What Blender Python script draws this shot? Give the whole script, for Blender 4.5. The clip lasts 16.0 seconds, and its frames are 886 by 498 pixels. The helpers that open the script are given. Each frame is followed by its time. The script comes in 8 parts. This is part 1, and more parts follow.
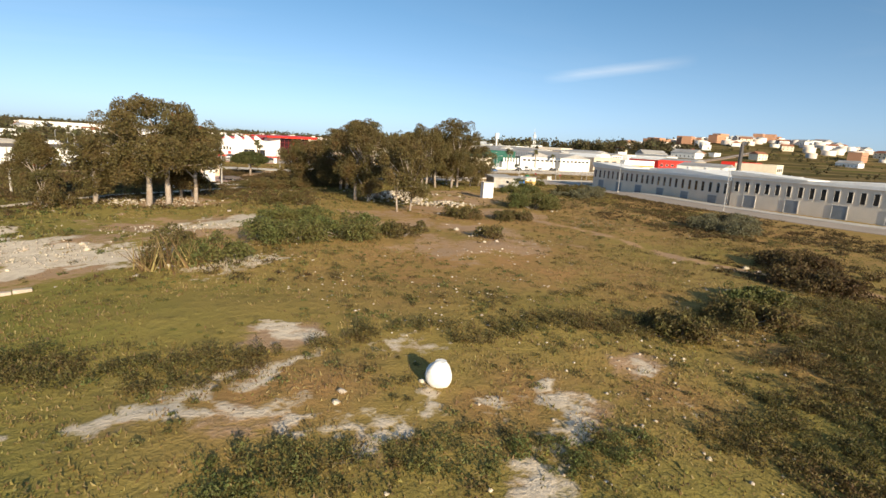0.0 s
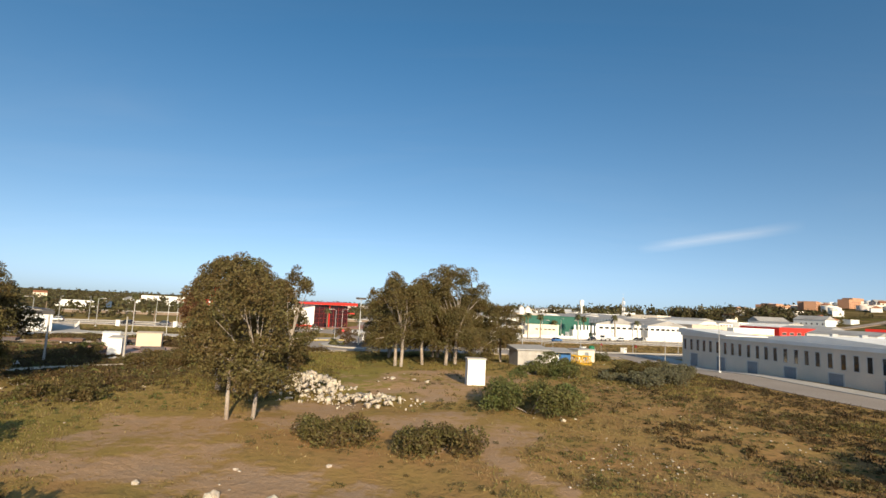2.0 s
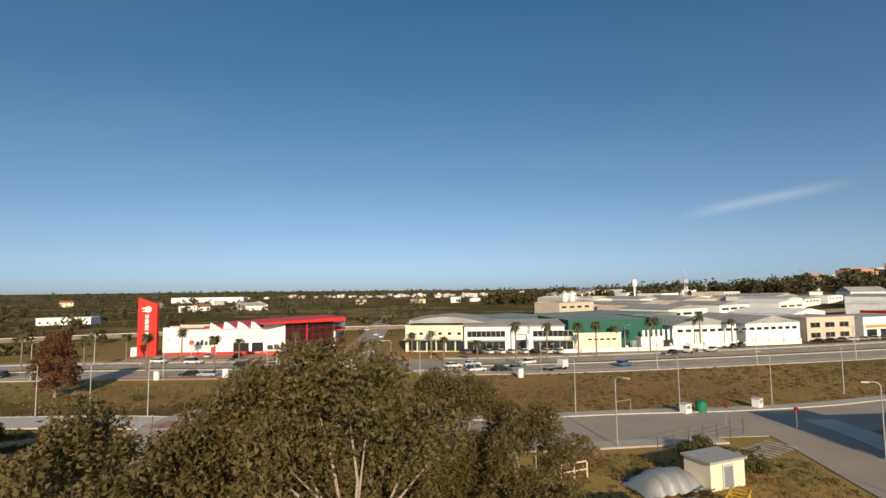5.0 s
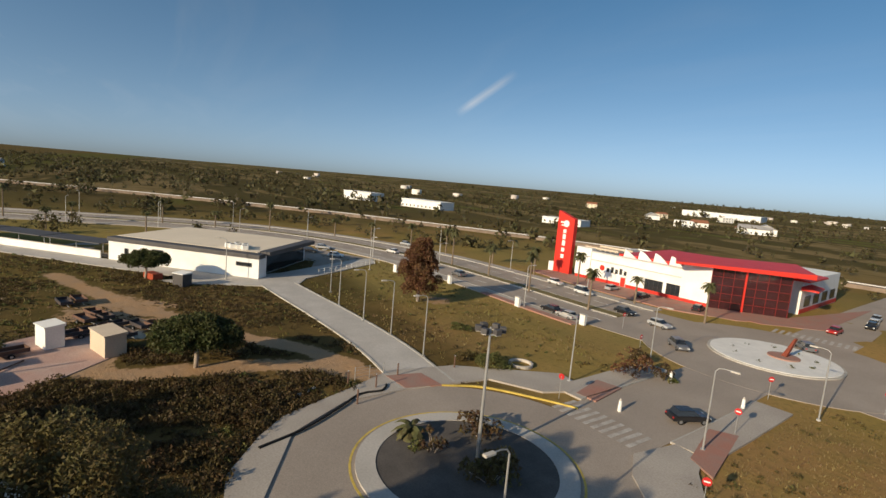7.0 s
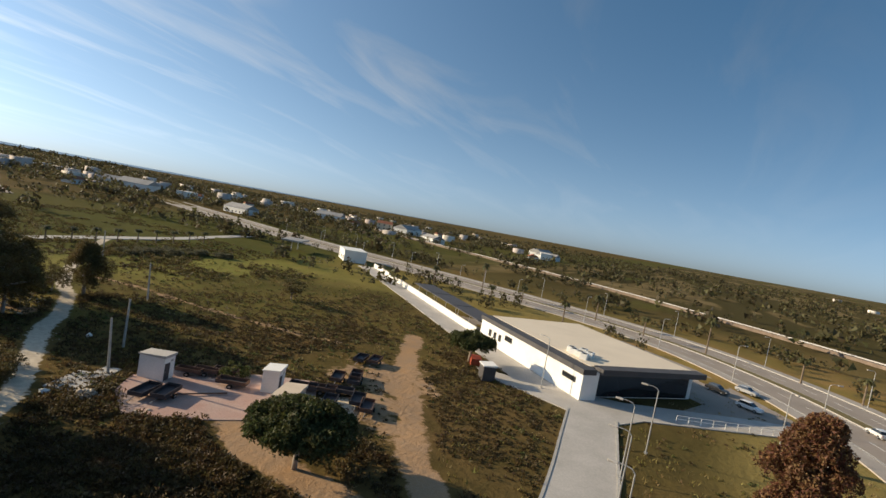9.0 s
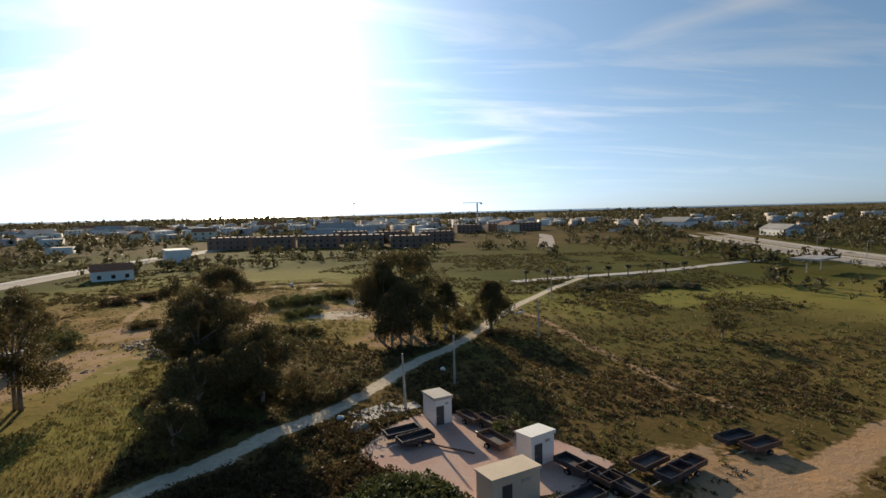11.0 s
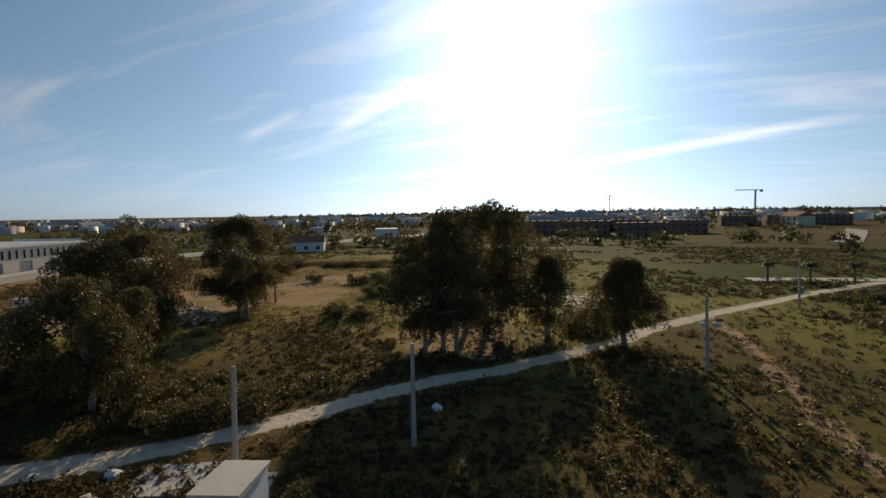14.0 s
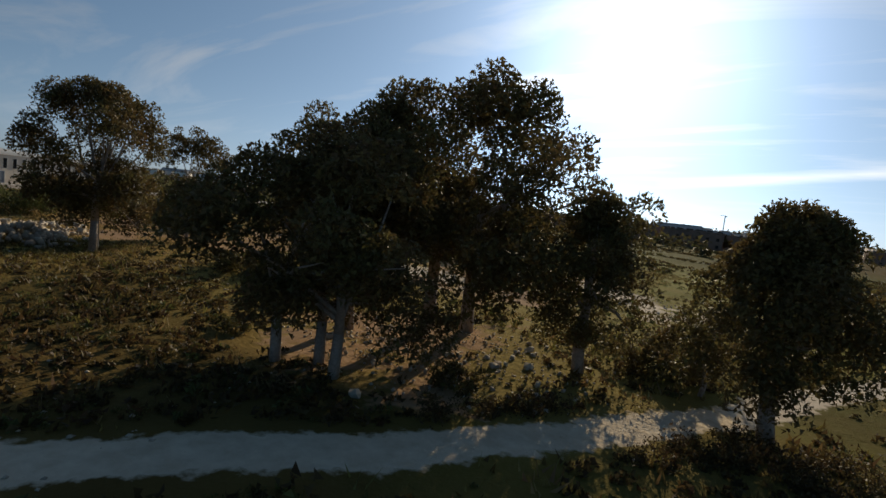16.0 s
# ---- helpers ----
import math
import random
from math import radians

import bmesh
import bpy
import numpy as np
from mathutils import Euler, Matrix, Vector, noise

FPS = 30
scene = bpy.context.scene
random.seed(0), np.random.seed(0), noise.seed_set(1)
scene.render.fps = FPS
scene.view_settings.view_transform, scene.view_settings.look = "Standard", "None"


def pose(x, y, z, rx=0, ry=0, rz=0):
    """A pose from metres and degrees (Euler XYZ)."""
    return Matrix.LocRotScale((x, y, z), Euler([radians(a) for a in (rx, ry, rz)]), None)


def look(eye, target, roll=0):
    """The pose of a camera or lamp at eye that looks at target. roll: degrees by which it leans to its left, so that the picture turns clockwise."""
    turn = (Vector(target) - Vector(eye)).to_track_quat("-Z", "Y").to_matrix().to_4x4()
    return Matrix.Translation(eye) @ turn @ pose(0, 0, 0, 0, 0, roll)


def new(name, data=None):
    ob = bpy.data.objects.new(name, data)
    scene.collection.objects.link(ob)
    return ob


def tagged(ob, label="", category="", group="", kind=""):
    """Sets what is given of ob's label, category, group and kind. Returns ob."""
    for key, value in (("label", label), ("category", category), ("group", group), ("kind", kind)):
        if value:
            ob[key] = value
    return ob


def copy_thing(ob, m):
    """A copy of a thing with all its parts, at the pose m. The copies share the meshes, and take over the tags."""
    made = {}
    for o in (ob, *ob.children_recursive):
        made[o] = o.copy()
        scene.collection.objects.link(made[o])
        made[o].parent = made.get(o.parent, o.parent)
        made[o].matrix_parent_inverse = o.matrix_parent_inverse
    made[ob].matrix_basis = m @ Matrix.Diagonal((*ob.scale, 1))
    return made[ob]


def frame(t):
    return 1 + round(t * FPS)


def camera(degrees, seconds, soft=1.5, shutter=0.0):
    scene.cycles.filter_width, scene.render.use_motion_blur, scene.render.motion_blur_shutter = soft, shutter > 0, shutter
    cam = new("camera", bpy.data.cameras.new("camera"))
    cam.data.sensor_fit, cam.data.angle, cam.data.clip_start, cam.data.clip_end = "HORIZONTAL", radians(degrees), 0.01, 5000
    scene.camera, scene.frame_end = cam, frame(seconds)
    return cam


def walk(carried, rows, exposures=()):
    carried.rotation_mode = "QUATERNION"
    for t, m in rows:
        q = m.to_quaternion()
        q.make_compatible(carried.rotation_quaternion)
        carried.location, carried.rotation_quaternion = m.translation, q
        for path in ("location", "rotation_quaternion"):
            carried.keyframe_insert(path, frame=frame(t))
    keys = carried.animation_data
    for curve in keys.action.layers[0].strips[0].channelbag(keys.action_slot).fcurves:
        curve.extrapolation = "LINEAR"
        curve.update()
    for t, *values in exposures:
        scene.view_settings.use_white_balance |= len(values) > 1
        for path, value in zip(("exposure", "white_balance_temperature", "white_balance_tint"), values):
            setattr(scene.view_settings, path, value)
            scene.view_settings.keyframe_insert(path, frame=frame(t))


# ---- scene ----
cam = camera(81.5, 16.0)
PATH = [
    (0.0, -19.04, 25.98, 10.79, 78.43, -3.23, -7.12),
    (0.5, -11.11, 33.44, 9.35, 82.52, -6.95, 3.31),
    (1.0, -5.64, 41.93, 8.89, 89.22, -8.68, 4.52),
    (1.5, -1.64, 52.70, 9.02, 93.51, -4.81, 3.57),
    (2.0, 1.71, 62.72, 9.47, 96.72, -2.66, 3.27),
    (2.5, 3.41, 70.98, 10.04, 101.27, -2.64, 3.69),
    (3.0, 4.76, 80.53, 12.04, 102.01, -1.39, 2.72),
    (3.2, 4.92, 84.60, 12.84, 102.23, -2.05, 2.67),
    (5.3, 6.53, 127.03, 19.52, 92.98, 1.30, 9.44),
    (5.5, 6.29, 131.22, 20.08, 92.06, 0.27, 12.07),
    (6.0, 7.84, 142.69, 20.59, 89.36, -3.87, 25.00),
    (6.5, 9.57, 153.08, 21.91, 85.30, -4.74, 44.10),
    (7.0, 7.76, 164.50, 22.59, 82.48, -5.03, 62.23),
    (7.5, 3.93, 174.75, 23.43, 82.19, -4.83, 73.42),
    (8.0, -1.70, 183.59, 23.36, 81.69, -7.54, 85.39),
    (8.5, -10.01, 190.85, 23.48, 80.59, -11.70, 101.59),
    (9.0, -18.88, 195.54, 22.98, 86.87, -10.43, 118.96),
    (9.5, -28.80, 198.76, 23.20, 88.78, -3.48, 137.86),
    (10.0, -37.84, 198.88, 23.01, 87.50, -0.96, 151.07),
    (10.2, -41.04, 198.85, 22.86, 86.68, -0.94, 156.99),
    (12.3, -67.14, 181.55, 18.26, 86.15, 4.15, 192.55),
    (12.5, -68.18, 179.03, 17.59, 86.40, 3.76, 192.79),
    (13.0, -70.02, 172.30, 16.38, 86.56, 3.78, 193.27),
    (13.5, -71.55, 164.94, 15.07, 86.16, 1.05, 201.61),
    (14.0, -72.10, 157.81, 13.75, 85.99, 0.92, 206.11),
    (14.5, -71.93, 150.48, 12.35, 85.52, -1.34, 209.04),
    (15.0, -70.85, 142.37, 10.92, 84.64, -3.98, 212.92),
    (15.5, -68.95, 135.04, 9.18, 85.39, -4.16, 213.56),
    (16.0, -66.68, 127.65, 7.60, 84.89, -6.62, 216.84),
]
walk(cam, [(t, pose(x, y, z, rx, ry, rz)) for t, x, y, z, rx, ry, rz in PATH],
     [(0.0, 0.72), (1.0, 0.8), (2.0, 0.58), (3.0, 0.4), (5.5, 0.15), (7.0, 0.15), (8.5, 0.4), (10.0, 0.35), (12.5, -0.15), (14.5, -0.38), (16.0, -0.5)])

# ---- sky and sun ----
SUN_YAW, SUN_EL = 198.0, 18.3
world = bpy.data.worlds.new("sky")
scene.world = world
world.use_nodes = True
wn, wl = world.node_tree.nodes, world.node_tree.links
sky = wn.new("ShaderNodeTexSky")
sky.sky_type = "NISHITA"
sky.sun_disc = False
sky.sun_elevation = radians(SUN_EL)
sky.sun_rotation = radians(360.0 - SUN_YAW)
sky.air_density, sky.dust_density, sky.ozone_density = 1.0, 0.4, 2.0
wn["Background"].inputs["Strength"].default_value = 0.068


def wmath(op, a, b=None, clamp=False):
    n = wn.new("ShaderNodeMath")
    n.operation, n.use_clamp = op, clamp
    for i, v in enumerate((a, b)):
        if isinstance(v, (int, float)):
            n.inputs[i].default_value = v
        elif v is not None:
            wl.new(v, n.inputs[i])
    return n.outputs[0]


def wmix(f, a, b):
    n = wn.new("ShaderNodeMix")
    n.data_type = "RGBA"
    for s, v in ((0, f), (6, a), (7, b)):
        if isinstance(v, tuple):
            n.inputs[s].default_value = (*v, 1)
        elif isinstance(v, float):
            n.inputs[s].default_value = v
        else:
            wl.new(v, n.inputs[s])
    return n.outputs[2]


# clear winter sky: deep blue above, pale towards the horizon, with thin cirrus
co = wn.new("ShaderNodeTexCoord")
sep = wn.new("ShaderNodeSeparateXYZ")
wl.new(co.outputs["Generated"], sep.inputs[0])
lum = wn.new("ShaderNodeRGBToBW")
wl.new(sky.outputs["Color"], lum.inputs[0])
high = wmath("POWER", wmath("MULTIPLY", sep.outputs["Z"], 2.0, True), 0.6)
tint = wmix(high, (0.80, 1.05, 1.20), (0.22, 0.95, 2.05))
scaled = wn.new("ShaderNodeVectorMath")
scaled.operation = "SCALE"
wl.new(tint, scaled.inputs[0])
wl.new(lum.outputs[0], scaled.inputs["Scale"])
blue = wmix(0.88, sky.outputs["Color"], scaled.outputs[0])
plane = wmath("ADD", wmath("MAXIMUM", sep.outputs["Z"], 0.0), 0.12)
cv = wn.new("ShaderNodeCombineXYZ")
wl.new(wmath("MULTIPLY", wmath("DIVIDE", sep.outputs["X"], plane), 0.55), cv.inputs[0])
wl.new(wmath("MULTIPLY", wmath("DIVIDE", sep.outputs["Y"], plane), 1.9), cv.inputs[1])
cn = wn.new("ShaderNodeTexNoise")
cn.inputs["Scale"].default_value, cn.inputs["Detail"].default_value, cn.inputs["Roughness"].default_value, cn.inputs["Distortion"].default_value = 0.9, 7.0, 0.58, 0.9
wl.new(cv.outputs[0], cn.inputs["Vector"])
veil = wmath("MULTIPLY", wmath("SUBTRACT", cn.outputs["Fac"], 0.50, False), 3.0, True)
veil = wmath("MULTIPLY", veil, wmath("MULTIPLY", sep.outputs["Z"], 5.0, True))
pale = wn.new("ShaderNodeVectorMath")
pale.operation = "SCALE"
pale.inputs[0].default_value = (1.25, 1.3, 1.35)
wl.new(wmath("MULTIPLY", lum.outputs[0], 1.45), pale.inputs["Scale"])
sy, se = radians(SUN_YAW), radians(SUN_EL)
SUN_DIR = Vector((-math.sin(sy) * math.cos(se), math.cos(sy) * math.cos(se), math.sin(se)))


def wdot(v):
    n = wn.new("ShaderNodeVectorMath")
    n.operation = "DOT_PRODUCT"
    wl.new(co.outputs["Generated"], n.inputs[0])
    n.inputs[1].default_value = v
    return n.outputs["Value"]


# the cirrus is thickest on the sunny side of the sky
sunny = wmath("MULTIPLY", wmath("ADD", wdot((-math.sin(sy), math.cos(sy), 0.0)), 0.55), 0.8, True)
final = wmix(wmath("MULTIPLY", veil, wmath("ADD", wmath("MULTIPLY", sunny, 0.75), 0.06)), blue, pale.outputs[0])


def streak(p, q, width, soft=0.5):
    """A thin trail of cloud between two directions of the sky."""
    p, q = Vector(p).normalized(), Vector(q).normalized()
    side, mid = p.cross(q).normalized(), (p + q).normalized()
    along, half = (q - p).normalized(), (q - p).length / 2
    a = wmath("SUBTRACT", 1.0, wmath("DIVIDE", wmath("ABSOLUTE", wdot(side)), width), True)
    b = wmath("MULTIPLY", wmath("SUBTRACT", half, wmath("ABSOLUTE", wdot(along))), 1 / (half * soft), True)
    c = wmath("GREATER_THAN", wdot(mid), 0.5)
    return wmath("MULTIPLY", wmath("MULTIPLY", a, b), wmath("MULTIPLY", c, wmath("MULTIPLY", cn.outputs["Fac"], 1.6)), True)


for p, q, w, k in (((-0.872, 0.475, 0.126), (-0.803, 0.556, 0.208), 0.010, 0.55), ((0.292, 0.943, 0.124), (0.525, 0.838, 0.160), 0.012, 0.35), ((0.257, -0.961, 0.076), (-0.241, -0.960, 0.137), 0.012, 0.8),
                   ((0.630, -0.767, 0.140), (0.415, -0.869, 0.262), 0.018, 0.6), ((0.733, -0.668, 0.130), (0.638, -0.743, 0.192), 0.015, 0.5), ((-0.339, -0.895, 0.280), (-0.630, -0.708, 0.320), 0.022, 0.45)):
    final = wmix(wmath("MULTIPLY", streak(p, q, w), k), final, pale.outputs[0])
# bright haze round the sun
low = wmath("SUBTRACT", 1.0, wdot(SUN_DIR))
glow = wmath("ADD", wmath("MULTIPLY", wmath("EXPONENT", wmath("MULTIPLY", low, -1 / 0.020)), 11.0), wmath("ADD", wmath("MULTIPLY", wmath("EXPONENT", wmath("MULTIPLY", low, -1 / 0.085)), 3.0), wmath("MULTIPLY", wmath("EXPONENT", wmath("MULTIPLY", low, -1 / 0.42)), 2.9)))
halo = wn.new("ShaderNodeVectorMath")
halo.operation = "SCALE"
halo.inputs[0].default_value = (1.02, 1.0, 1.01)
wl.new(glow, halo.inputs["Scale"])
total = wn.new("ShaderNodeVectorMath")
wl.new(final, total.inputs[0])
wl.new(halo.outputs[0], total.inputs[1])
wl.new(total.outputs[0], wn["Background"].inputs["Color"])
sun = new("sun", bpy.data.lights.new("sun", "SUN"))
sun.data.energy, sun.data.angle, sun.data.color = 5.0, radians(0.6), (1.0, 0.82, 0.56)
sun.matrix_world = look((0, 0, 60), Vector((0, 0, 60)) - SUN_DIR)

# ---- tools ----
def part(name, bm, material, parent=None, label="", smooth=False):
    me = bpy.data.meshes.new(name)
    bm.to_mesh(me)
    bm.free()
    if smooth:
        me.shade_smooth()
    me.materials.append(material)
    ob = new(name, me)
    if parent is not None:
        ob.parent = parent
    if label:
        ob["label"] = label
    return ob


def arrays(name, verts, faces, material, parent=None, smooth=False):
    """A mesh object from arrays of corners and of faces with the same number of corners each."""
    verts, faces = np.asarray(verts, np.float32), np.asarray(faces, np.int32)
    k = faces.shape[1]
    me = bpy.data.meshes.new(name)
    me.vertices.add(len(verts))
    me.vertices.foreach_set("co", verts.ravel())
    me.loops.add(faces.size)
    me.loops.foreach_set("vertex_index", faces.ravel())
    me.polygons.add(len(faces))
    me.polygons.foreach_set("loop_start", np.arange(0, faces.size, k, dtype=np.int32))
    me.update(calc_edges=True)
    if smooth:
        me.shade_smooth()
    me.materials.append(material)
    ob = new(name, me)
    if parent is not None:
        ob.parent = parent
    return ob


def thing(name, x, y, z, label, category, rz=0.0, group="", kind=""):
    ob = new(name)
    ob.empty_display_size = 0.3
    ob.location = (x, y, z)
    ob.rotation_euler = (0, 0, radians(rz))
    return tagged(ob, label, category, group, kind)


def box(bm, x0, x1, y0, y1, z0, z1, bevel=0.0):
    m = Matrix.Translation(((x0 + x1) / 2, (y0 + y1) / 2, (z0 + z1) / 2)) @ Matrix.Diagonal((x1 - x0, y1 - y0, z1 - z0, 1))
    r = bmesh.ops.create_cube(bm, size=1.0, matrix=m)
    if bevel > 0:
        es = list({e for v in r["verts"] for e in v.link_edges})
        bmesh.ops.bevel(bm, geom=es, offset=bevel, segments=2, affect="EDGES", profile=0.5)
    return bm


def boxes(*rows, bevel=0.0):
    bm = bmesh.new()
    for r in rows:
        box(bm, *r, bevel=bevel)
    return bm


def tube(bm, p, q, r0, r1=None, n=8, caps=True):
    p, q = Vector(p), Vector(q)
    r1 = r0 if r1 is None else r1
    d = q - p
    m = Matrix.Translation((p + q) / 2) @ d.to_track_quat("Z", "Y").to_matrix().to_4x4()
    bmesh.ops.create_cone(bm, cap_ends=caps, segments=n, radius1=r0, radius2=r1, depth=d.length, matrix=m)
    return bm


def prism(bm, poly, z0, z1):
    """A solid with the outline poly, from z0 up to z1 (a number, or one for each corner)."""
    n = len(poly)
    top = z1 if hasattr(z1, "__len__") else [z1] * n
    a = [bm.verts.new((x, y, z0)) for x, y in poly]
    b = [bm.verts.new((x, y, t)) for (x, y), t in zip(poly, top)]
    bm.faces.new(b)
    bm.faces.new(a[::-1])
    for i in range(n):
        j = (i + 1) % n
        bm.faces.new((a[i], a[j], b[j], b[i]))
    bmesh.ops.recalc_face_normals(bm, faces=bm.faces[:])
    return bm


def smooth_line(pts, step=4.0):
    """Catmull-Rom points along pts, about step metres apart."""
    p = [np.array(q, float) for q in pts]
    p = [2 * p[0] - p[1]] + p + [2 * p[-1] - p[-2]]
    out = []
    for i in range(1, len(p) - 2):
        k = max(1, int(np.linalg.norm(p[i + 1] - p[i]) / step))
        for s in range(k):
            t = s / k
            out.append(0.5 * (2 * p[i] + (p[i + 1] - p[i - 1]) * t + (2 * p[i - 1] - 5 * p[i] + 4 * p[i + 1] - p[i + 2]) * t * t
                              + (3 * p[i] - p[i - 1] - 3 * p[i + 1] + p[i + 2]) * t ** 3))
    out.append(p[-2])
    return np.array(out)


def offset(line, d):
    t = np.gradient(line, axis=0)
    t /= np.linalg.norm(t, axis=1)[:, None]
    return line + np.c_[-t[:, 1], t[:, 0]] * d


def ribbon(bm, line, a, b, z0, z1):
    """A slab along line between the offsets a and b (left is positive), from z0 up to z1."""
    l, r = offset(line, a), offset(line, b)
    rows = []
    for u, v in zip(l, r):
        rows.append([bm.verts.new((*u, z0)), bm.verts.new((*u, z1)), bm.verts.new((*v, z1)), bm.verts.new((*v, z0))])
    for s, t in zip(rows, rows[1:]):
        for i in range(3):
            bm.faces.new((s[i], s[i + 1], t[i + 1], t[i]))
    bm.faces.new(rows[0])
    bm.faces.new(rows[-1][::-1])
    bmesh.ops.recalc_face_normals(bm, faces=bm.faces[:])
    return bm


def disc(bm, x, y, r, z0, z1, n=48, sx=1.0, sy_=1.0):
    return prism(bm, [(x + r * sx * math.cos(2 * math.pi * i / n), y + r * sy_ * math.sin(2 * math.pi * i / n)) for i in range(n)], z0, z1)


def ring(bm, x, y, r0, r1, z0, z1, n=56):
    vs = []
    for i in range(n):
        c, s = math.cos(2 * math.pi * i / n), math.sin(2 * math.pi * i / n)
        vs.append([bm.verts.new((x + r * c, y + r * s, z)) for r, z in ((r0, z0), (r0, z1), (r1, z1), (r1, z0))])
    for i in range(n):
        p, q = vs[i], vs[(i + 1) % n]
        for k in range(4):
            bm.faces.new((p[k], p[(k + 1) % 4], q[(k + 1) % 4], q[k]))
    bmesh.ops.recalc_face_normals(bm, faces=bm.faces[:])
    return bm


# ---- materials ----
def mat(name, colour, rough=0.8, metal=0.0, vary=0.25, scale=2.0, bump=0.15, fine=30.0, second=None, island=0.0, spec=0.3, emit=0.0):
    """A surface with two scales of noise in its colour and a fine relief. second: a colour that comes through in patches."""
    m = bpy.data.materials.new(name)
    m.use_nodes = True
    n, l = m.node_tree.nodes, m.node_tree.links
    b = n["Principled BSDF"]
    b.inputs["Roughness"].default_value = rough
    b.inputs["Metallic"].default_value = metal
    b.inputs["Specular IOR Level"].default_value = spec
    co = n.new("ShaderNodeTexCoord")
    big = n.new("ShaderNodeTexNoise")
    big.inputs["Scale"].default_value, big.inputs["Detail"].default_value = scale, 6.0
    sm = n.new("ShaderNodeTexNoise")
    sm.inputs["Scale"].default_value, sm.inputs["Detail"].default_value = fine, 4.0
    l.new(co.outputs["Object"], big.inputs["Vector"])
    l.new(co.outputs["Object"], sm.inputs["Vector"])
    ramp = n.new("ShaderNodeMapRange")
    ramp.inputs["From Min"].default_value, ramp.inputs["From Max"].default_value = 0.35, 0.68
    l.new(big.outputs["Fac"], ramp.inputs["Value"])
    mix = n.new("ShaderNodeMix")
    mix.data_type = "RGBA"
    c2 = second or tuple(c * (1 - vary) for c in colour)
    mix.inputs[6].default_value = (*colour, 1)
    mix.inputs[7].default_value = (*c2, 1)
    l.new(ramp.outputs["Result"], mix.inputs["Factor"])
    hs = n.new("ShaderNodeHueSaturation")
    l.new(mix.outputs[2], hs.inputs["Color"])
    mr = n.new("ShaderNodeMapRange")
    mr.inputs["From Min"].default_value, mr.inputs["From Max"].default_value = 0.3, 0.7
    mr.inputs["To Min"].default_value, mr.inputs["To Max"].default_value = 1 - vary * 0.6, 1 + vary * 0.5
    l.new(sm.outputs["Fac"], mr.inputs["Value"])
    if island > 0:
        geo, oi = n.new("ShaderNodeNewGeometry"), n.new("ShaderNodeObjectInfo")
        ad = n.new("ShaderNodeMath")
        ad.operation = "ADD"
        l.new(geo.outputs["Random Per Island"], ad.inputs[0])
        l.new(oi.outputs["Random"], ad.inputs[1])
        fr = n.new("ShaderNodeMath")
        fr.operation = "FRACT"
        l.new(ad.outputs[0], fr.inputs[0])
        im = n.new("ShaderNodeMapRange")
        im.inputs["To Min"].default_value, im.inputs["To Max"].default_value = 1 - island, 1 + island
        l.new(fr.outputs[0], im.inputs["Value"])
        mu = n.new("ShaderNodeMath")
        mu.operation = "MULTIPLY"
        l.new(mr.outputs[0], mu.inputs[0])
        l.new(im.outputs[0], mu.inputs[1])
        l.new(mu.outputs[0], hs.inputs["Value"])
        hm = n.new("ShaderNodeMapRange")
        hm.inputs["To Min"].default_value, hm.inputs["To Max"].default_value = 0.5 - island * 0.08, 0.5 + island * 0.08
        l.new(fr.outputs[0], hm.inputs["Value"])
        l.new(hm.outputs[0], hs.inputs["Hue"])
    else:
        l.new(mr.outputs[0], hs.inputs["Value"])
    l.new(hs.outputs["Color"], b.inputs["Base Color"])
    if bump > 0:
        bp = n.new("ShaderNodeBump")
        bp.inputs["Strength"].default_value, bp.inputs["Distance"].default_value = bump, 0.05
        l.new(sm.outputs["Fac"], bp.inputs["Height"])
        l.new(bp.outputs["Normal"], b.inputs["Normal"])
    if emit > 0:
        b.inputs["Emission Strength"].default_value = emit
        b.inputs["Emission Color"].default_value = (*colour, 1)
    return m


def leaf_mat(name, colour, second, island=0.35):
    m = mat(name, colour, 0.62, 0, 0.35, 0.35, 0.0, 3.0, second, island, 0.25)
    n, l = m.node_tree.nodes, m.node_tree.links
    b = n["Principled BSDF"]
    tr = n.new("ShaderNodeBsdfTranslucent")
    src = b.inputs["Base Color"].links[0].from_socket
    l.new(src, tr.inputs["Color"])
    mx = n.new("ShaderNodeMixShader")
    mx.inputs["Fac"].default_value = 0.34
    l.new(b.outputs["BSDF"], mx.inputs[1])
    l.new(tr.outputs["BSDF"], mx.inputs[2])
    l.new(mx.outputs["Shader"], n["Material Output"].inputs["Surface"])
    return m


def glass_mat(name, colour, rough=0.08):
    m = mat(name, colour, rough, 0.0, 0.2, 0.6, 0.0, 8.0, spec=0.8)
    return m


M_ASPHALT = mat("asphalt", (0.30, 0.25, 0.205), 0.9, 0, 0.25, 0.12, 0.3, 9.0, (0.36, 0.30, 0.245))
M_PAVE = mat("concrete_paving", (0.42, 0.37, 0.315), 0.9, 0, 0.22, 0.2, 0.2, 6.0, (0.35, 0.305, 0.26))
M_PALE = mat("pale_concrete", (0.50, 0.46, 0.41), 0.9, 0, 0.16, 0.25, 0.2, 5.0, (0.42, 0.385, 0.34))
M_KERB = mat("kerb_stone", (0.47, 0.44, 0.39), 0.9, 0, 0.2, 0.8, 0.2, 6.0, island=0.06)
M_REDPAVE = mat("red_paving", (0.36, 0.17, 0.125), 0.9, 0, 0.25, 0.5, 0.2, 10.0, (0.30, 0.20, 0.16))
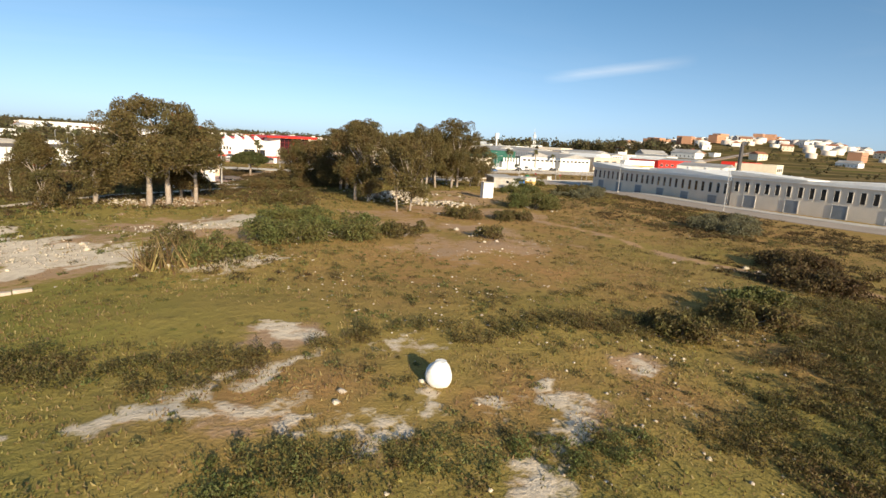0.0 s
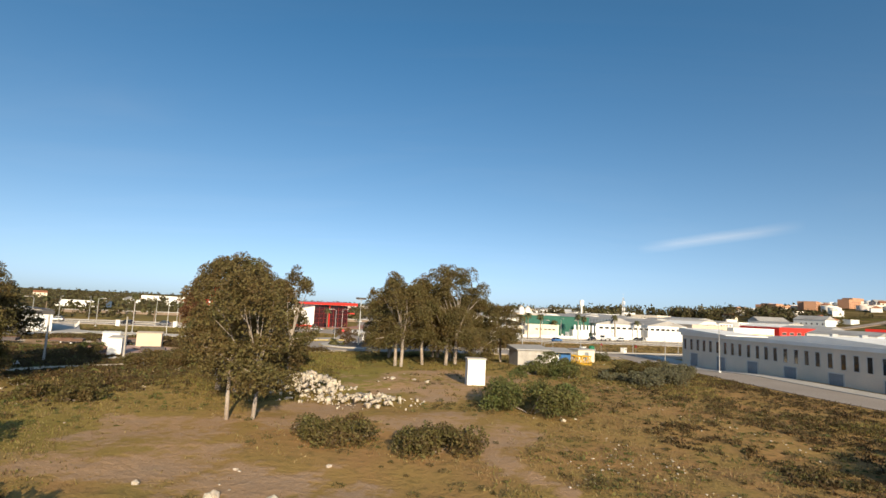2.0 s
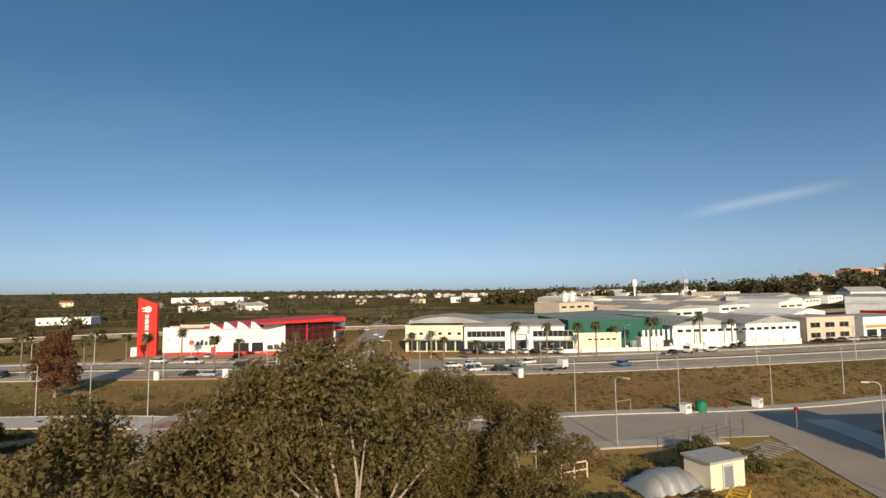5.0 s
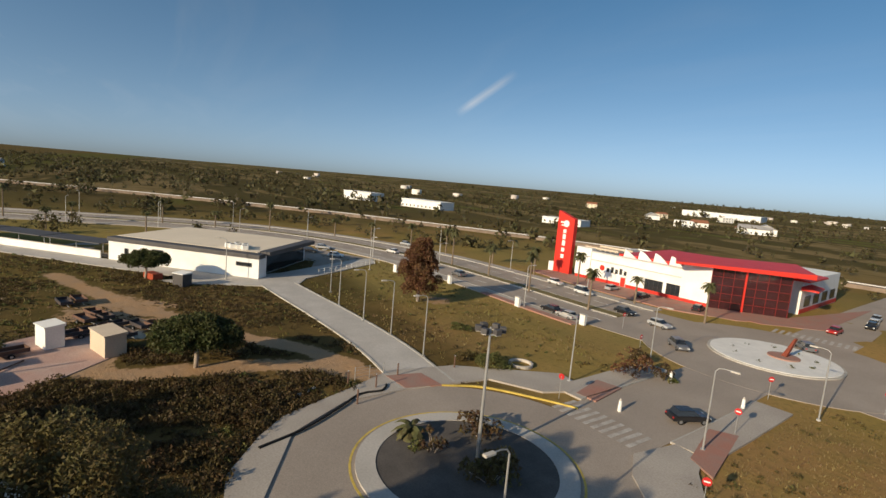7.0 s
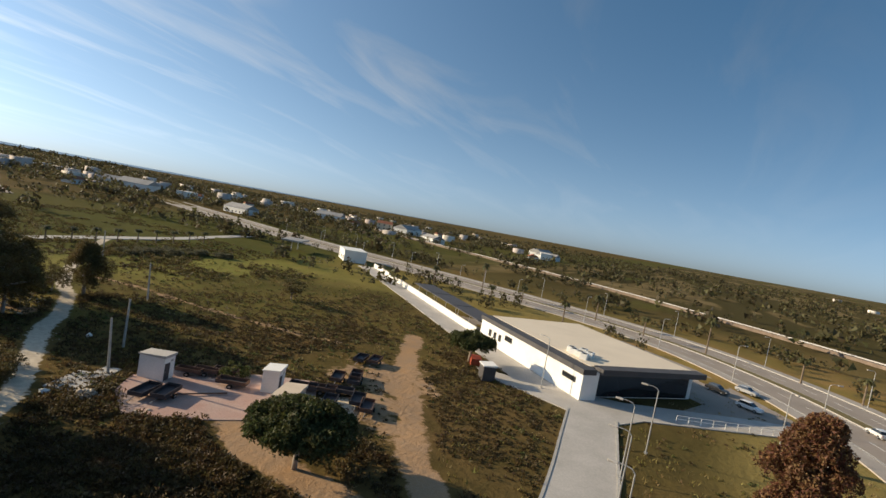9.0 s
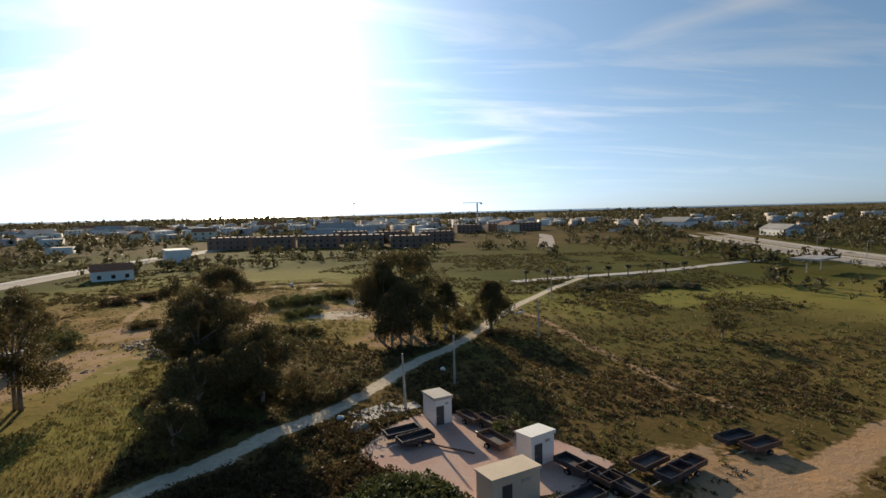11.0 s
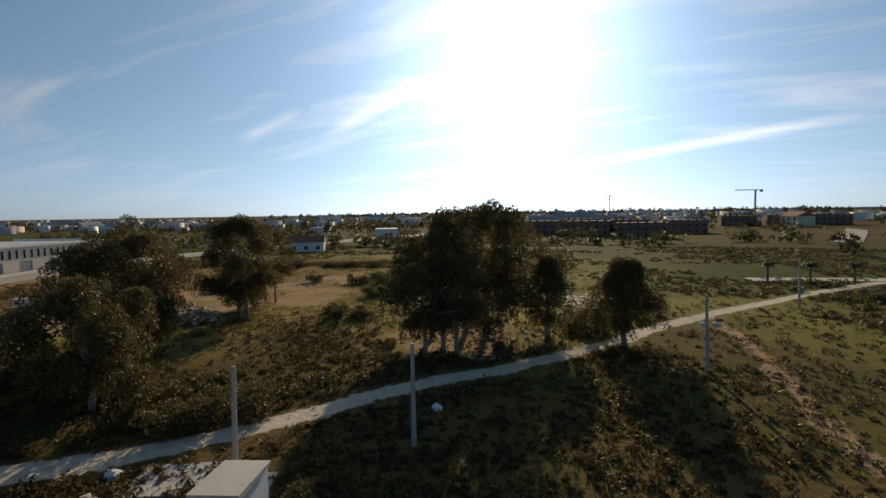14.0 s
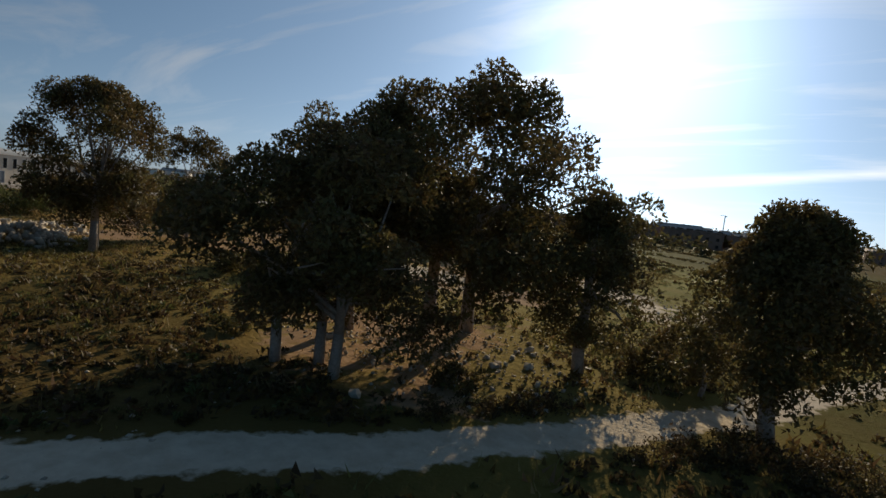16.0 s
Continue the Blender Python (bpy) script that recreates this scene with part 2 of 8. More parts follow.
M_BRICKYARD = mat("yard_brick_paving", (0.46, 0.28, 0.225), 0.92, 0, 0.28, 0.22, 0.25, 8.0, (0.49, 0.36, 0.30))
M_MARK = mat("road_marking_paint", (0.72, 0.70, 0.65), 0.8, 0, 0.2, 0.8, 0.1, 10.0, (0.5, 0.48, 0.45))
M_YMARK = mat("yellow_marking_paint", (0.62, 0.45, 0.10), 0.8, 0, 0.3, 0.8, 0.1, 10.0)
M_WHITE = mat("white_render", (0.80, 0.785, 0.745), 0.85, 0, 0.10, 0.3, 0.15, 8.0, (0.72, 0.70, 0.655))
M_GREYWALL = mat("pale_grey_render", (0.70, 0.60, 0.48), 0.88, 0, 0.14, 0.25, 0.2, 7.0, (0.58, 0.515, 0.43))
M_CREAM = mat("cream_render", (0.75, 0.66, 0.50), 0.85, 0, 0.14, 0.3, 0.15, 8.0, (0.69, 0.59, 0.44))
M_BEIGE = mat("beige_render", (0.60, 0.49, 0.37), 0.85, 0, 0.14, 0.3, 0.15, 8.0)
M_DARK = mat("dark_metal", (0.06, 0.058, 0.056), 0.55, 0.3, 0.3, 1.0, 0.1, 12.0)
M_WINDOW = glass_mat("dark_window_glass", (0.025, 0.028, 0.032))
M_REDGLASS = glass_mat("dark_red_curtain_glass", (0.045, 0.012, 0.014), 0.12)
M_RED = mat("red_cladding", (0.62, 0.035, 0.022), 0.5, 0, 0.12, 0.5, 0.1, 6.0)
M_GREEN = mat("green_cladding", (0.018, 0.105, 0.075), 0.6, 0, 0.2, 0.5, 0.2, 6.0)
M_GREENROOF = mat("green_sheet_roof", (0.16, 0.22, 0.185), 0.7, 0, 0.3, 0.15, 0.2, 6.0, (0.26, 0.28, 0.25))
M_GREYROOF = mat("grey_sheet_roof", (0.36, 0.345, 0.325), 0.75, 0, 0.25, 0.12, 0.2, 6.0, (0.27, 0.255, 0.24))
M_SANDROOF = mat("sand_gravel_roof", (0.74, 0.63, 0.48), 0.95, 0, 0.1, 0.15, 0.2, 20.0, (0.69, 0.585, 0.445))
M_CHAR = mat("charcoal_cladding", (0.085, 0.078, 0.076), 0.6, 0, 0.2, 0.5, 0.1, 8.0)
M_STEEL = mat("galvanised_steel", (0.46, 0.45, 0.43), 0.5, 0.6, 0.15, 1.0, 0.1, 20.0)
M_CONCPOLE = mat("weathered_pole_concrete", (0.42, 0.39, 0.35), 0.9, 0, 0.2, 1.0, 0.2, 12.0)
M_BARK = mat("eucalyptus_bark", (0.25, 0.195, 0.15), 0.95, 0, 0.4, 0.8, 0.6, 8.0, (0.38, 0.33, 0.28))
M_PALMBARK = mat("palm_bark", (0.22, 0.165, 0.115), 0.95, 0, 0.35, 2.0, 0.6, 10.0)
L_EUC = leaf_mat("eucalyptus_leaves", (0.118, 0.100, 0.036), (0.148, 0.102, 0.039), 0.22)
L_EUCDARK = leaf_mat("dark_eucalyptus_leaves", (0.110, 0.098, 0.036), (0.148, 0.094, 0.038), 0.22)
L_RUST = leaf_mat("rust_brown_leaves", (0.185, 0.085, 0.042), (0.145, 0.078, 0.038), 0.35)
L_PINE = leaf_mat("stone_pine_needles", (0.062, 0.072, 0.022), (0.086, 0.084, 0.028), 0.35)
L_PALM = leaf_mat("palm_fronds", (0.095, 0.098, 0.042), (0.13, 0.115, 0.05), 0.3)
L_SHRUB = leaf_mat("shrub_leaves", (0.102, 0.090, 0.030), (0.132, 0.090, 0.036), 0.32)
L_GREENSHRUB = leaf_mat("green_shrub_leaves", (0.108, 0.122, 0.036), (0.135, 0.118, 0.040), 0.35)
L_DRY = leaf_mat("dry_grass_blades", (0.29, 0.200, 0.092), (0.22, 0.150, 0.064), 0.35)
L_GRASS = leaf_mat("green_grass_blades", (0.165, 0.140, 0.040), (0.215, 0.155, 0.054), 0.35)
L_FAR = leaf_mat("far_woodland_leaves", (0.078, 0.072, 0.032), (0.110, 0.086, 0.038), 0.4)
L_TAMARISK = leaf_mat("grey_tamarisk_leaves", (0.150, 0.145, 0.085), (0.125, 0.110, 0.060), 0.3)
L_BROWN = leaf_mat("brown_bush_leaves", (0.115, 0.066, 0.032), (0.085, 0.066, 0.030), 0.4)
L_HEATH = leaf_mat("heath_scrub_leaves", (0.080, 0.060, 0.024), (0.100, 0.062, 0.027), 0.28)
M_ROCK = mat("pale_limestone", (0.50, 0.43, 0.34), 0.95, 0, 0.25, 1.2, 0.5, 10.0, island=0.15)

# ---- the ground, one sheet out to the horizon ----
def ease(a, b, v):
    t = np.clip((v - a) / (b - a), 0, 1)
    return t * t * (3 - 2 * t)


def to_line(x, y, pts):
    """Distance from each (x, y) to a polyline."""
    best = np.full(x.shape, 1e9)
    for (ax, ay), (bx, by) in zip(pts, pts[1:]):
        dx, dy = bx - ax, by - ay
        t = np.clip(((x - ax) * dx + (y - ay) * dy) / (dx * dx + dy * dy), 0, 1)
        best = np.minimum(best, np.hypot(x - ax - t * dx, y - ay - t * dy))
    return best


RB1, RB2 = (-25.0, 186.2), (-35.5, 247.7)
AVENUE = [(-268, -190), (-226, -20), (-214, 70), (-200, 140), (-186, 183), (-160, 211), (-126, 229), (-92, 236.5), (-60, 241), RB2, (-7.5, 249.5), (22, 255.5), (55, 266.5), (90, 279.5), (130, 297), (190, 330), (290, 400)]
AVE_W, AVE_E = smooth_line(AVENUE[:10]), smooth_line(AVENUE[9:])
LINK = smooth_line([RB1, (-26.5, 203), (-30.5, 225), RB2], 3.0)
STREET = smooth_line([RB1, (-8, 187.5), (8, 191), (24, 195.2), (42, 199), (62, 206), (90, 222), (140, 262)], 3.0)
SIDE_ST = smooth_line([(41, 199), (42.3, 190), (42.3, 170), (44, 150), (48, 128), (56, 106), (66, 88), (74, 66), (78, 30), (76, -60), (60, -180)], 4.0)
LANE = [(-95.2, 178.4), (-117.3, 151.4), (-148, 115.6), (-181.5, 75.4)]
PALEPATH = smooth_line([(-40.5, 190.2), (-54, 190), (-70, 187.8), (-82, 185.6), (-93, 183.6)], 3.0)
TRACK_S = [(-24, 173), (-26, 163), (-31.5, 155), (-35.8, 150), (-38, 146.3), (-42.5, 140.8), (-45.6, 135), (-48.1, 130.3), (-51.5, 124), (-54.5, 119.3), (-57, 116.5), (-64.2, 103.8), (-67.2, 95), (-74.2, 82.3), (-82.8, 69), (-93, 53), (-108, 34)]
TRACK_YARD = [(-58, 158), (-53, 157.5), (-51.2, 163), (-51.2, 169), (-51, 175.5), (-49.6, 181), (-45.5, 184), (-42, 188)]
TRACK_PINE = [(-45.5, 184.8), (-49, 184), (-55.4, 180), (-62, 173), (-73.5, 165.3), (-80, 160), (-92, 153), (-104, 147)]
TRACK_EAST = [(31, 53), (25, 57.7), (21.1, 60.7), (17, 63.8), (13.8, 68.3), (10.7, 72.8), (9.2, 79.5), (7.2, 87.3), (4.6, 91.7), (2, 97.5)]
PLAZA = [(-91.5, 186.8), (-91.5, 180.5), (-93, 174.7), (-94.4, 165.6), (-98, 163), (-99, 172), (-104, 186), (-118, 204), (-124, 214), (-116, 212), (-108.6, 203), (-98, 190)]
CORNER = [(-40, 198), (-35, 202), (-33.5, 208), (-39, 208), (-45, 196), (-45.5, 187.5), (-42, 182), (-39.5, 177.5), (-37.5, 174), (-34.5, 171.5), (-29.5, 168.5), (-26, 168), (-25.5, 170.4), (-34.2, 174.2), (-39, 180.4), (-40, 187.5)]
YARD = [(-47.1, 150.2), (-52.3, 155.5), (-57, 159), (-64.5, 158), (-69.4, 154), (-65.8, 149.3), (-57.8, 142), (-53, 141.5), (-49.6, 144.4)]
FOOTWAY = [(-74.4, 83.2), (-77.8, 102.4), (-79, 113), (-80, 120), (-82.1, 129), (-84, 138), (-86, 143)]
BARE = [(-79, 160.5, 5), (-81, 156, 5), (-67.3, 163.7, 4), (-84.5, 158.5, 3), (-70.5, 168, 3), (-38, 88, 4), (-66, 166.5, 3), (-36.0, 83.6, 9), (-43.7, 73.7, 7), (-42.5, 86.3, 8), (-46.9, 108.2, 6), (-43.6, 65.6, 6), (-15.1, 89.8, 6), (-7.8, 86.9, 6), (-19.2, 98.0, 5), (-3.7, 121.4, 10), (0.8, 100.3, 7), (-9.6, 104.7, 6), (-8.7, 75.6, 8), (-69.3, 163.1, 5), (-65.8, 163.3, 4), (-77.5, 155.9, 6), (1.8, 129.1, 8), (-78.0, 210.8, 4), (-50, 108, 7), (-23.4, 50.8, 2.0), (-17.1, 50.1, 1.6), (-23.6, 42.9, 1.4), (-22.3, 42.5, 1.2), (-19.2, 42.3, 1.6), (-10.4, 44.5, 1.7), (-14, 39.2, 1.6), (-27.5, 43, 1.3), (-6.5, 47.5, 1.3), (-12.5, 42.2, 1.3)]
LUSH = [(-25.5, 60.5, 8), (-8.1, 57.8, 8), (-34.5, 54.8, 7), (-10.0, 81.2, 9), (-27.9, 91.1, 8), (15.2, 79.1, 12), (-15.1, 129.0, 12), (-22.8, 141.8, 16), (-84.3, 119.5, 30), (-68.4, 99.4, 12), (-38.0, 61.4, 9), (-12.0, 120.3, 8), (-97.8, 92.6, 40), (-112.8, 74.7, 60), (-102.8, 38.1, 60), (51.2, 26.4, 50), (-57.3, 39.8, 55), (-81.7, 55.0, 50), (-24.1, 19.6, 55), (-84.5, 115.7, 26), (-137.3, 56.1, 60)]
DRY = [(10.2, 217.5, 22), (29.8, 223.8, 22), (-8.0, 213.0, 18), (-14.2, 85.8, 12), (-5.0, 96.5, 16), (-8.8, 71.3, 18), (11.4, 91.1, 20), (26.5, 118.9, 30), (-58.9, 193.5, 14), (-73.2, 174.1, 14), (-79.8, 138.4, 14), (-42.3, 160.8, 14), (30.1, 93.3, 30), (-15.0, 67.9, 15), (-2.5, 66.4, 12), (-22.4, 44.6, 6), (-13.2, 44.4, 5), (4.7, 49.2, 6), (-7.6, 45.0, 5)]


def ground_z(x, y):
    x, y = np.asarray(x, float), np.asarray(y, float)
    z = 1.0 * (1 - ease(150, 172, y)) * ease(-46, -24, x)
    # a low town hill to the north-east, a wooded rise to the north and a gentle swell to the south
    z = z + 8 * np.exp(-((x - 200) ** 2 / 260 ** 2 + (y - 729) ** 2 / 130 ** 2)) + 44 * np.exp(-((x - 618) ** 2 + (y - 842) ** 2) / 260 ** 2) + 7 * ease(900, 2600, y) + 5 * ease(600, 1800, np.abs(x)) * ease(200, 900, y)
    far = np.hypot(x, y - 100)
    z = z + 9 * ease(700, 2600, far)
    z = z + 9 * np.exp(-((x + 20) ** 2 / 420 ** 2 + (y + 620) ** 2 / 220 ** 2))
    return z


def axis(lo, hi, step, far_lo, far_hi):
    a = list(np.arange(lo, hi + 0.01, step))
    s, v, left = step, lo, []
    while v > far_lo:
        s = min(s * 1.16, 260)
        v -= s
        left.append(v)
    s, v = step, hi
    while v < far_hi:
        s = min(s * 1.16, 260)
        v += s
        a.append(v)
    return np.array(left[::-1] + a)


def flat_mask(x, y):
    """1 where the ground is made level for roads, yards and houses."""
    d = np.minimum.reduce([to_line(x, y, AVENUE) - 15, to_line(x, y, LINK[::3]) - 9, to_line(x, y, STREET[::3]) - 9, to_line(x, y, SIDE_ST[::4]) - 9,
                           to_line(x, y, PALEPATH[::3]) - 6, np.hypot(x - RB1[0], y - RB1[1]) - 19, np.hypot(x - RB2[0], y - RB2[1]) - 22, np.hypot(x + 58, y - 150) - 12,
                           np.hypot(x + 106, y - 188) - 22, to_line(x, y, LANE) - 5])
    return 1 - ease(0, 5, d)


gx, gy = axis(-135, 95, 1.3, -4600, 4600), axis(25, 262, 1.3, -4600, 4600)
GX, GY = np.meshgrid(gx, gy)


def soft_noise(x, y, size, seed):
    """Smooth value noise with cells of the given size."""
    r = np.random.RandomState(seed).rand(256, 256)
    u, v = x / size, y / size
    i, j = np.floor(u).astype(int), np.floor(v).astype(int)
    f, g = u - i, v - j
    f, g = f * f * (3 - 2 * f), g * g * (3 - 2 * g)
    a, b = r[i % 256, j % 256], r[(i + 1) % 256, j % 256]
    c, d = r[i % 256, (j + 1) % 256], r[(i + 1) % 256, (j + 1) % 256]
    return (a * (1 - f) + b * f) * (1 - g) + (c * (1 - f) + d * f) * g


def bumps(x, y):
    n = soft_noise(x, y, 11, 1) * 0.55 + soft_noise(x, y, 4.2, 2) * 0.28 + soft_noise(x, y, 1.9, 3) * 0.10
    return (n - 0.46) * 0.8 * (1 - flat_mask(x, y))


GZ = ground_z(GX, GY) + bumps(GX, GY) - 0.05
nx, ny = len(gx), len(gy)
idx = np.arange(nx * ny).reshape(ny, nx)
quads = np.stack([idx[:-1, :-1], idx[:-1, 1:], idx[1:, 1:], idx[1:, :-1]], -1).reshape(-1, 4)

bare = np.maximum.reduce([np.clip(1.25 - to_line(GX, GY, TRACK_YARD) / 2.2, 0, 1), np.clip(1.25 - to_line(GX, GY, TRACK_PINE) / 2.3, 0, 1),
                          0.85 * np.clip(1.2 - to_line(GX, GY, TRACK_EAST) / 1.5, 0, 1), 0.72 * np.clip(1.5 - to_line(GX, GY, FOOTWAY) / 1.0, 0, 1)])
for bx, by, br in BARE:
    warp = br * (1.0 * soft_noise(GX, GY + bx, 2.6, 79) + 0.6 * soft_noise(GX, GY, 7.0, 80) - 0.8)
    bare = np.maximum(bare, 0.66 * np.clip(1.5 - (np.hypot(GX - bx, GY - by) + warp) / br, 0, 1))
CHALK = random.Random(31)
CHALKS = [(CHALK.uniform(-31, -5), CHALK.uniform(42, 45.4), CHALK.uniform(0.5, 1.3)) for i in range(22)] + [(CHALK.uniform(-25, -9), CHALK.uniform(46, 51), CHALK.uniform(0.4, 0.8)) for i in range(9)]
pale = np.clip(1.35 - to_line(GX, GY, TRACK_S) / 1.25, 0, 1)
for bx, by, br in BARE[-10:] + CHALKS + [(-51, 73, 5), (-44, 68.6, 5), (-40, 70, 5), (-38.5, 86.6, 5), (-34, 90.6, 4), (-58, 78.7, 5), (-47.5, 72.5, 5), (-30, 66, 3), (-66, 160, 3)]:
    warp = br * (1.3 * soft_noise(GX + bx, GY, 1.7, 77) + 0.7 * soft_noise(GX, GY, 5.0, 78) - 1.0)
    pale = np.maximum(pale, (0.58 if br < 2.5 else 0.8) * np.clip(1.35 - (np.hypot(GX - bx, GY - by) + warp) / br, 0, 1))
lush = np.zeros_like(GX)
for bx, by, br in LUSH:
    lush = np.maximum(lush, np.exp(-((GX - bx) ** 2 + (GY - by) ** 2) / br ** 2))
dry = np.zeros_like(GX)
for bx, by, br in DRY:
    dry = np.maximum(dry, np.exp(-((GX - bx) ** 2 + (GY - by) ** 2) / br ** 2))

# heath cover; also marks where shade among the scrub is painted into the ground
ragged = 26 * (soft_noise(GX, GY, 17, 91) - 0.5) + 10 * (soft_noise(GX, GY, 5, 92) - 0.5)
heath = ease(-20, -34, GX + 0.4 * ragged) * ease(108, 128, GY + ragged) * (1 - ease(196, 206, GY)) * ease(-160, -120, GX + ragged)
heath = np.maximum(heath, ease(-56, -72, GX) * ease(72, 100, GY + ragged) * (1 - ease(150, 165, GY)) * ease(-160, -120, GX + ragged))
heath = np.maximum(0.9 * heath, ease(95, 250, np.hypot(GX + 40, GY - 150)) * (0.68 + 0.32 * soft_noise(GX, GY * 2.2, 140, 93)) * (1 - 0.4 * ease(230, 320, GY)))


# southern field too: self-shading of rough backlit grass, put in as darker ground
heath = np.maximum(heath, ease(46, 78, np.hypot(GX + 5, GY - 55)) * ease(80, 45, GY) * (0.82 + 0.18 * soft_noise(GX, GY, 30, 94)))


far_field = ease(150, 330, np.hypot(GX + 40, GY - 150)) * (1 - ease(90, 10, GY))
# green pasture between the path and the flats to the south
pasture = ease(40, 70, np.hypot(GX + 5, GY - 55)) * ease(76, 50, GY) * ease(-112, -92, GY) * (0.55 + 0.45 * soft_noise(GX, GY * 1.8, 34, 97))
# a greener meadow in the middle of the heath
meadow = np.exp(-(((GX + 92 + 0.3 * ragged) / 24) ** 2 + ((GY - 118 + 0.3 * ragged) / 27) ** 2))
heath = heath * (1 - 0.2 * meadow)
heath = np.maximum(heath, 0.34 * np.exp(-(((GX + 60) / 26) ** 2 + ((GY - 209) / 16) ** 2)))
heath = np.maximum(heath, 0.38 * np.exp(-(((GX - 18) / 44) ** 2 + ((GY - 218) / 20) ** 2)))


def ground_material():
    m = bpy.data.materials.new("field_soil_and_grass")
    m.use_nodes = True
    n, l = m.node_tree.nodes, m.node_tree.links
    b = n["Principled BSDF"]
    b.inputs["Roughness"].default_value = 0.95
    b.inputs["Specular IOR Level"].default_value = 0.02
    co = n.new("ShaderNodeTexCoord")

    def noise_(scale, detail=5.0, rough=0.6):
        t = n.new("ShaderNodeTexNoise")
        t.inputs["Scale"].default_value, t.inputs["Detail"].default_value, t.inputs["Roughness"].default_value = scale, detail, rough
        l.new(co.outputs["Object"], t.inputs["Vector"])
        return t.outputs["Fac"]

    def span(v, a, c, lo=0.0, hi=1.0):
        r = n.new("ShaderNodeMapRange")
        for k, q in zip(("From Min", "From Max", "To Min", "To Max"), (a, c, lo, hi)):
            r.inputs[k].default_value = q
        l.new(v, r.inputs["Value"])
        return r.outputs["Result"]

    def blend(f, a, c):
        x = n.new("ShaderNodeMix")
        x.data_type = "RGBA"
        l.new(f, x.inputs["Factor"])
        for s, v in ((6, a), (7, c)):
            if isinstance(v, tuple):
                x.inputs[s].default_value = (*v, 1)
            else:
                l.new(v, x.inputs[s])
        return x.outputs[2]

    def calc(op, a, c):
        x = n.new("ShaderNodeMath")
        x.operation = op
        for s, v in ((0, a), (1, c)):
            if isinstance(v, float):
                x.inputs[s].default_value = v
            else:
                l.new(v, x.inputs[s])
        return x.outputs[0]

    def attr(name):
        a = n.new("ShaderNodeAttribute")
        a.attribute_name = name
        return a.outputs["Fac"]

    huge, large, mid, small, fine = noise_(0.012), noise_(0.05), noise_(0.28), noise_(1.3), noise_(7.0)
    grass = blend(span(large, 0.38, 0.62), (0.295, 0.212, 0.060), (0.375, 0.225, 0.082))
    grass = blend(span(huge, 0.42, 0.6), grass, (0.265, 0.200, 0.066))
    grass = blend(calc("MULTIPLY", attr("lush"), span(mid, 0.3, 0.6, 0.5, 1.0)), grass, (0.190, 0.192, 0.042))
    grass = blend(calc("MULTIPLY", attr("dry"), span(mid, 0.35, 0.6, 0.35, 0.95)), grass, (0.350, 0.195, 0.082))
    # brown heath floor, darkened further for the shade between its plants
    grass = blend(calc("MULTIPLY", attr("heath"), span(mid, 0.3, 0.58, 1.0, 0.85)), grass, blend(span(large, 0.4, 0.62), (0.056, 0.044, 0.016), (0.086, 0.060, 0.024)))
    grass = blend(calc("MULTIPLY", span(small, 0.52, 0.70, 0.0, 0.6), span(attr("heath"), 0.0, 1.0, 1.0, 0.25)), grass, (0.120, 0.096, 0.036))
    grass = blend(calc("MULTIPLY", span(fine, 0.5, 0.75, 0.0, 0.36), span(attr("heath"), 0.0, 1.0, 1.0, 0.12)), grass, (0.290, 0.220, 0.105))
    grass = blend(calc("MULTIPLY", attr("pasture"), span(small, 0.35, 0.68, 0.95, 0.55)), grass, (0.082, 0.090, 0.020))
    # strips of ploughed, fallow and green land on the plain
    mp = n.new("ShaderNodeMapping")
    mp.inputs["Rotation"].default_value, mp.inputs["Scale"].default_value = (0, 0, 0.35), (0.0035, 0.016, 1.0)
    l.new(co.outputs["Object"], mp.inputs["Vector"])
    st = n.new("ShaderNodeTexNoise")
    st.inputs["Scale"].default_value, st.inputs["Detail"].default_value, st.inputs["Roughness"].default_value = 1.0, 3.0, 0.55
    l.new(mp.outputs[0], st.inputs["Vector"])
    land = blend(span(st.outputs["Fac"], 0.51, 0.56), (0.070, 0.058, 0.022), (0.215, 0.155, 0.072))
    land = blend(span(st.outputs["Fac"], 0.40, 0.36), land, (0.105, 0.112, 0.026))
    land = blend(span(large, 0.45, 0.62, 0.0, 0.6), land, (0.060, 0.052, 0.022))
    grass = blend(calc("MULTIPLY", attr("far_field"), 0.85), grass, land)
    soil = blend(span(mid, 0.35, 0.65), (0.42, 0.255, 0.132), (0.35, 0.235, 0.145))
    soil = blend(span(fine, 0.5, 0.75, 0.0, 0.5), soil, (0.50, 0.37, 0.245))
    chalk = blend(span(small, 0.35, 0.65), (0.70, 0.60, 0.46), (0.56, 0.46, 0.34))
    edge = calc("ADD", attr("bare"), calc("MULTIPLY", calc("SUBTRACT", mid, 0.5), 1.1))
    edge = calc("ADD", edge, calc("MULTIPLY", calc("SUBTRACT", small, 0.5), 0.9))
    col = blend(span(edge, 0.42, 0.62), grass, soil)
    edge2 = calc("ADD", attr("pale"), calc("MULTIPLY", calc("SUBTRACT", small, 0.5), 1.1))
    edge2 = calc("ADD", edge2, calc("MULTIPLY", calc("SUBTRACT", mid, 0.5), 0.7))
    col = blend(span(edge2, 0.42, 0.6), col, chalk)
    l.new(col, b.inputs["Base Color"])
    bp = n.new("ShaderNodeBump")
    bp.inputs["Strength"].default_value, bp.inputs["Distance"].default_value = 0.55, 0.25
    l.new(calc("ADD", small, calc("MULTIPLY", fine, 0.4)), bp.inputs["Height"])
    l.new(bp.outputs["Normal"], b.inputs["Normal"])
    return m


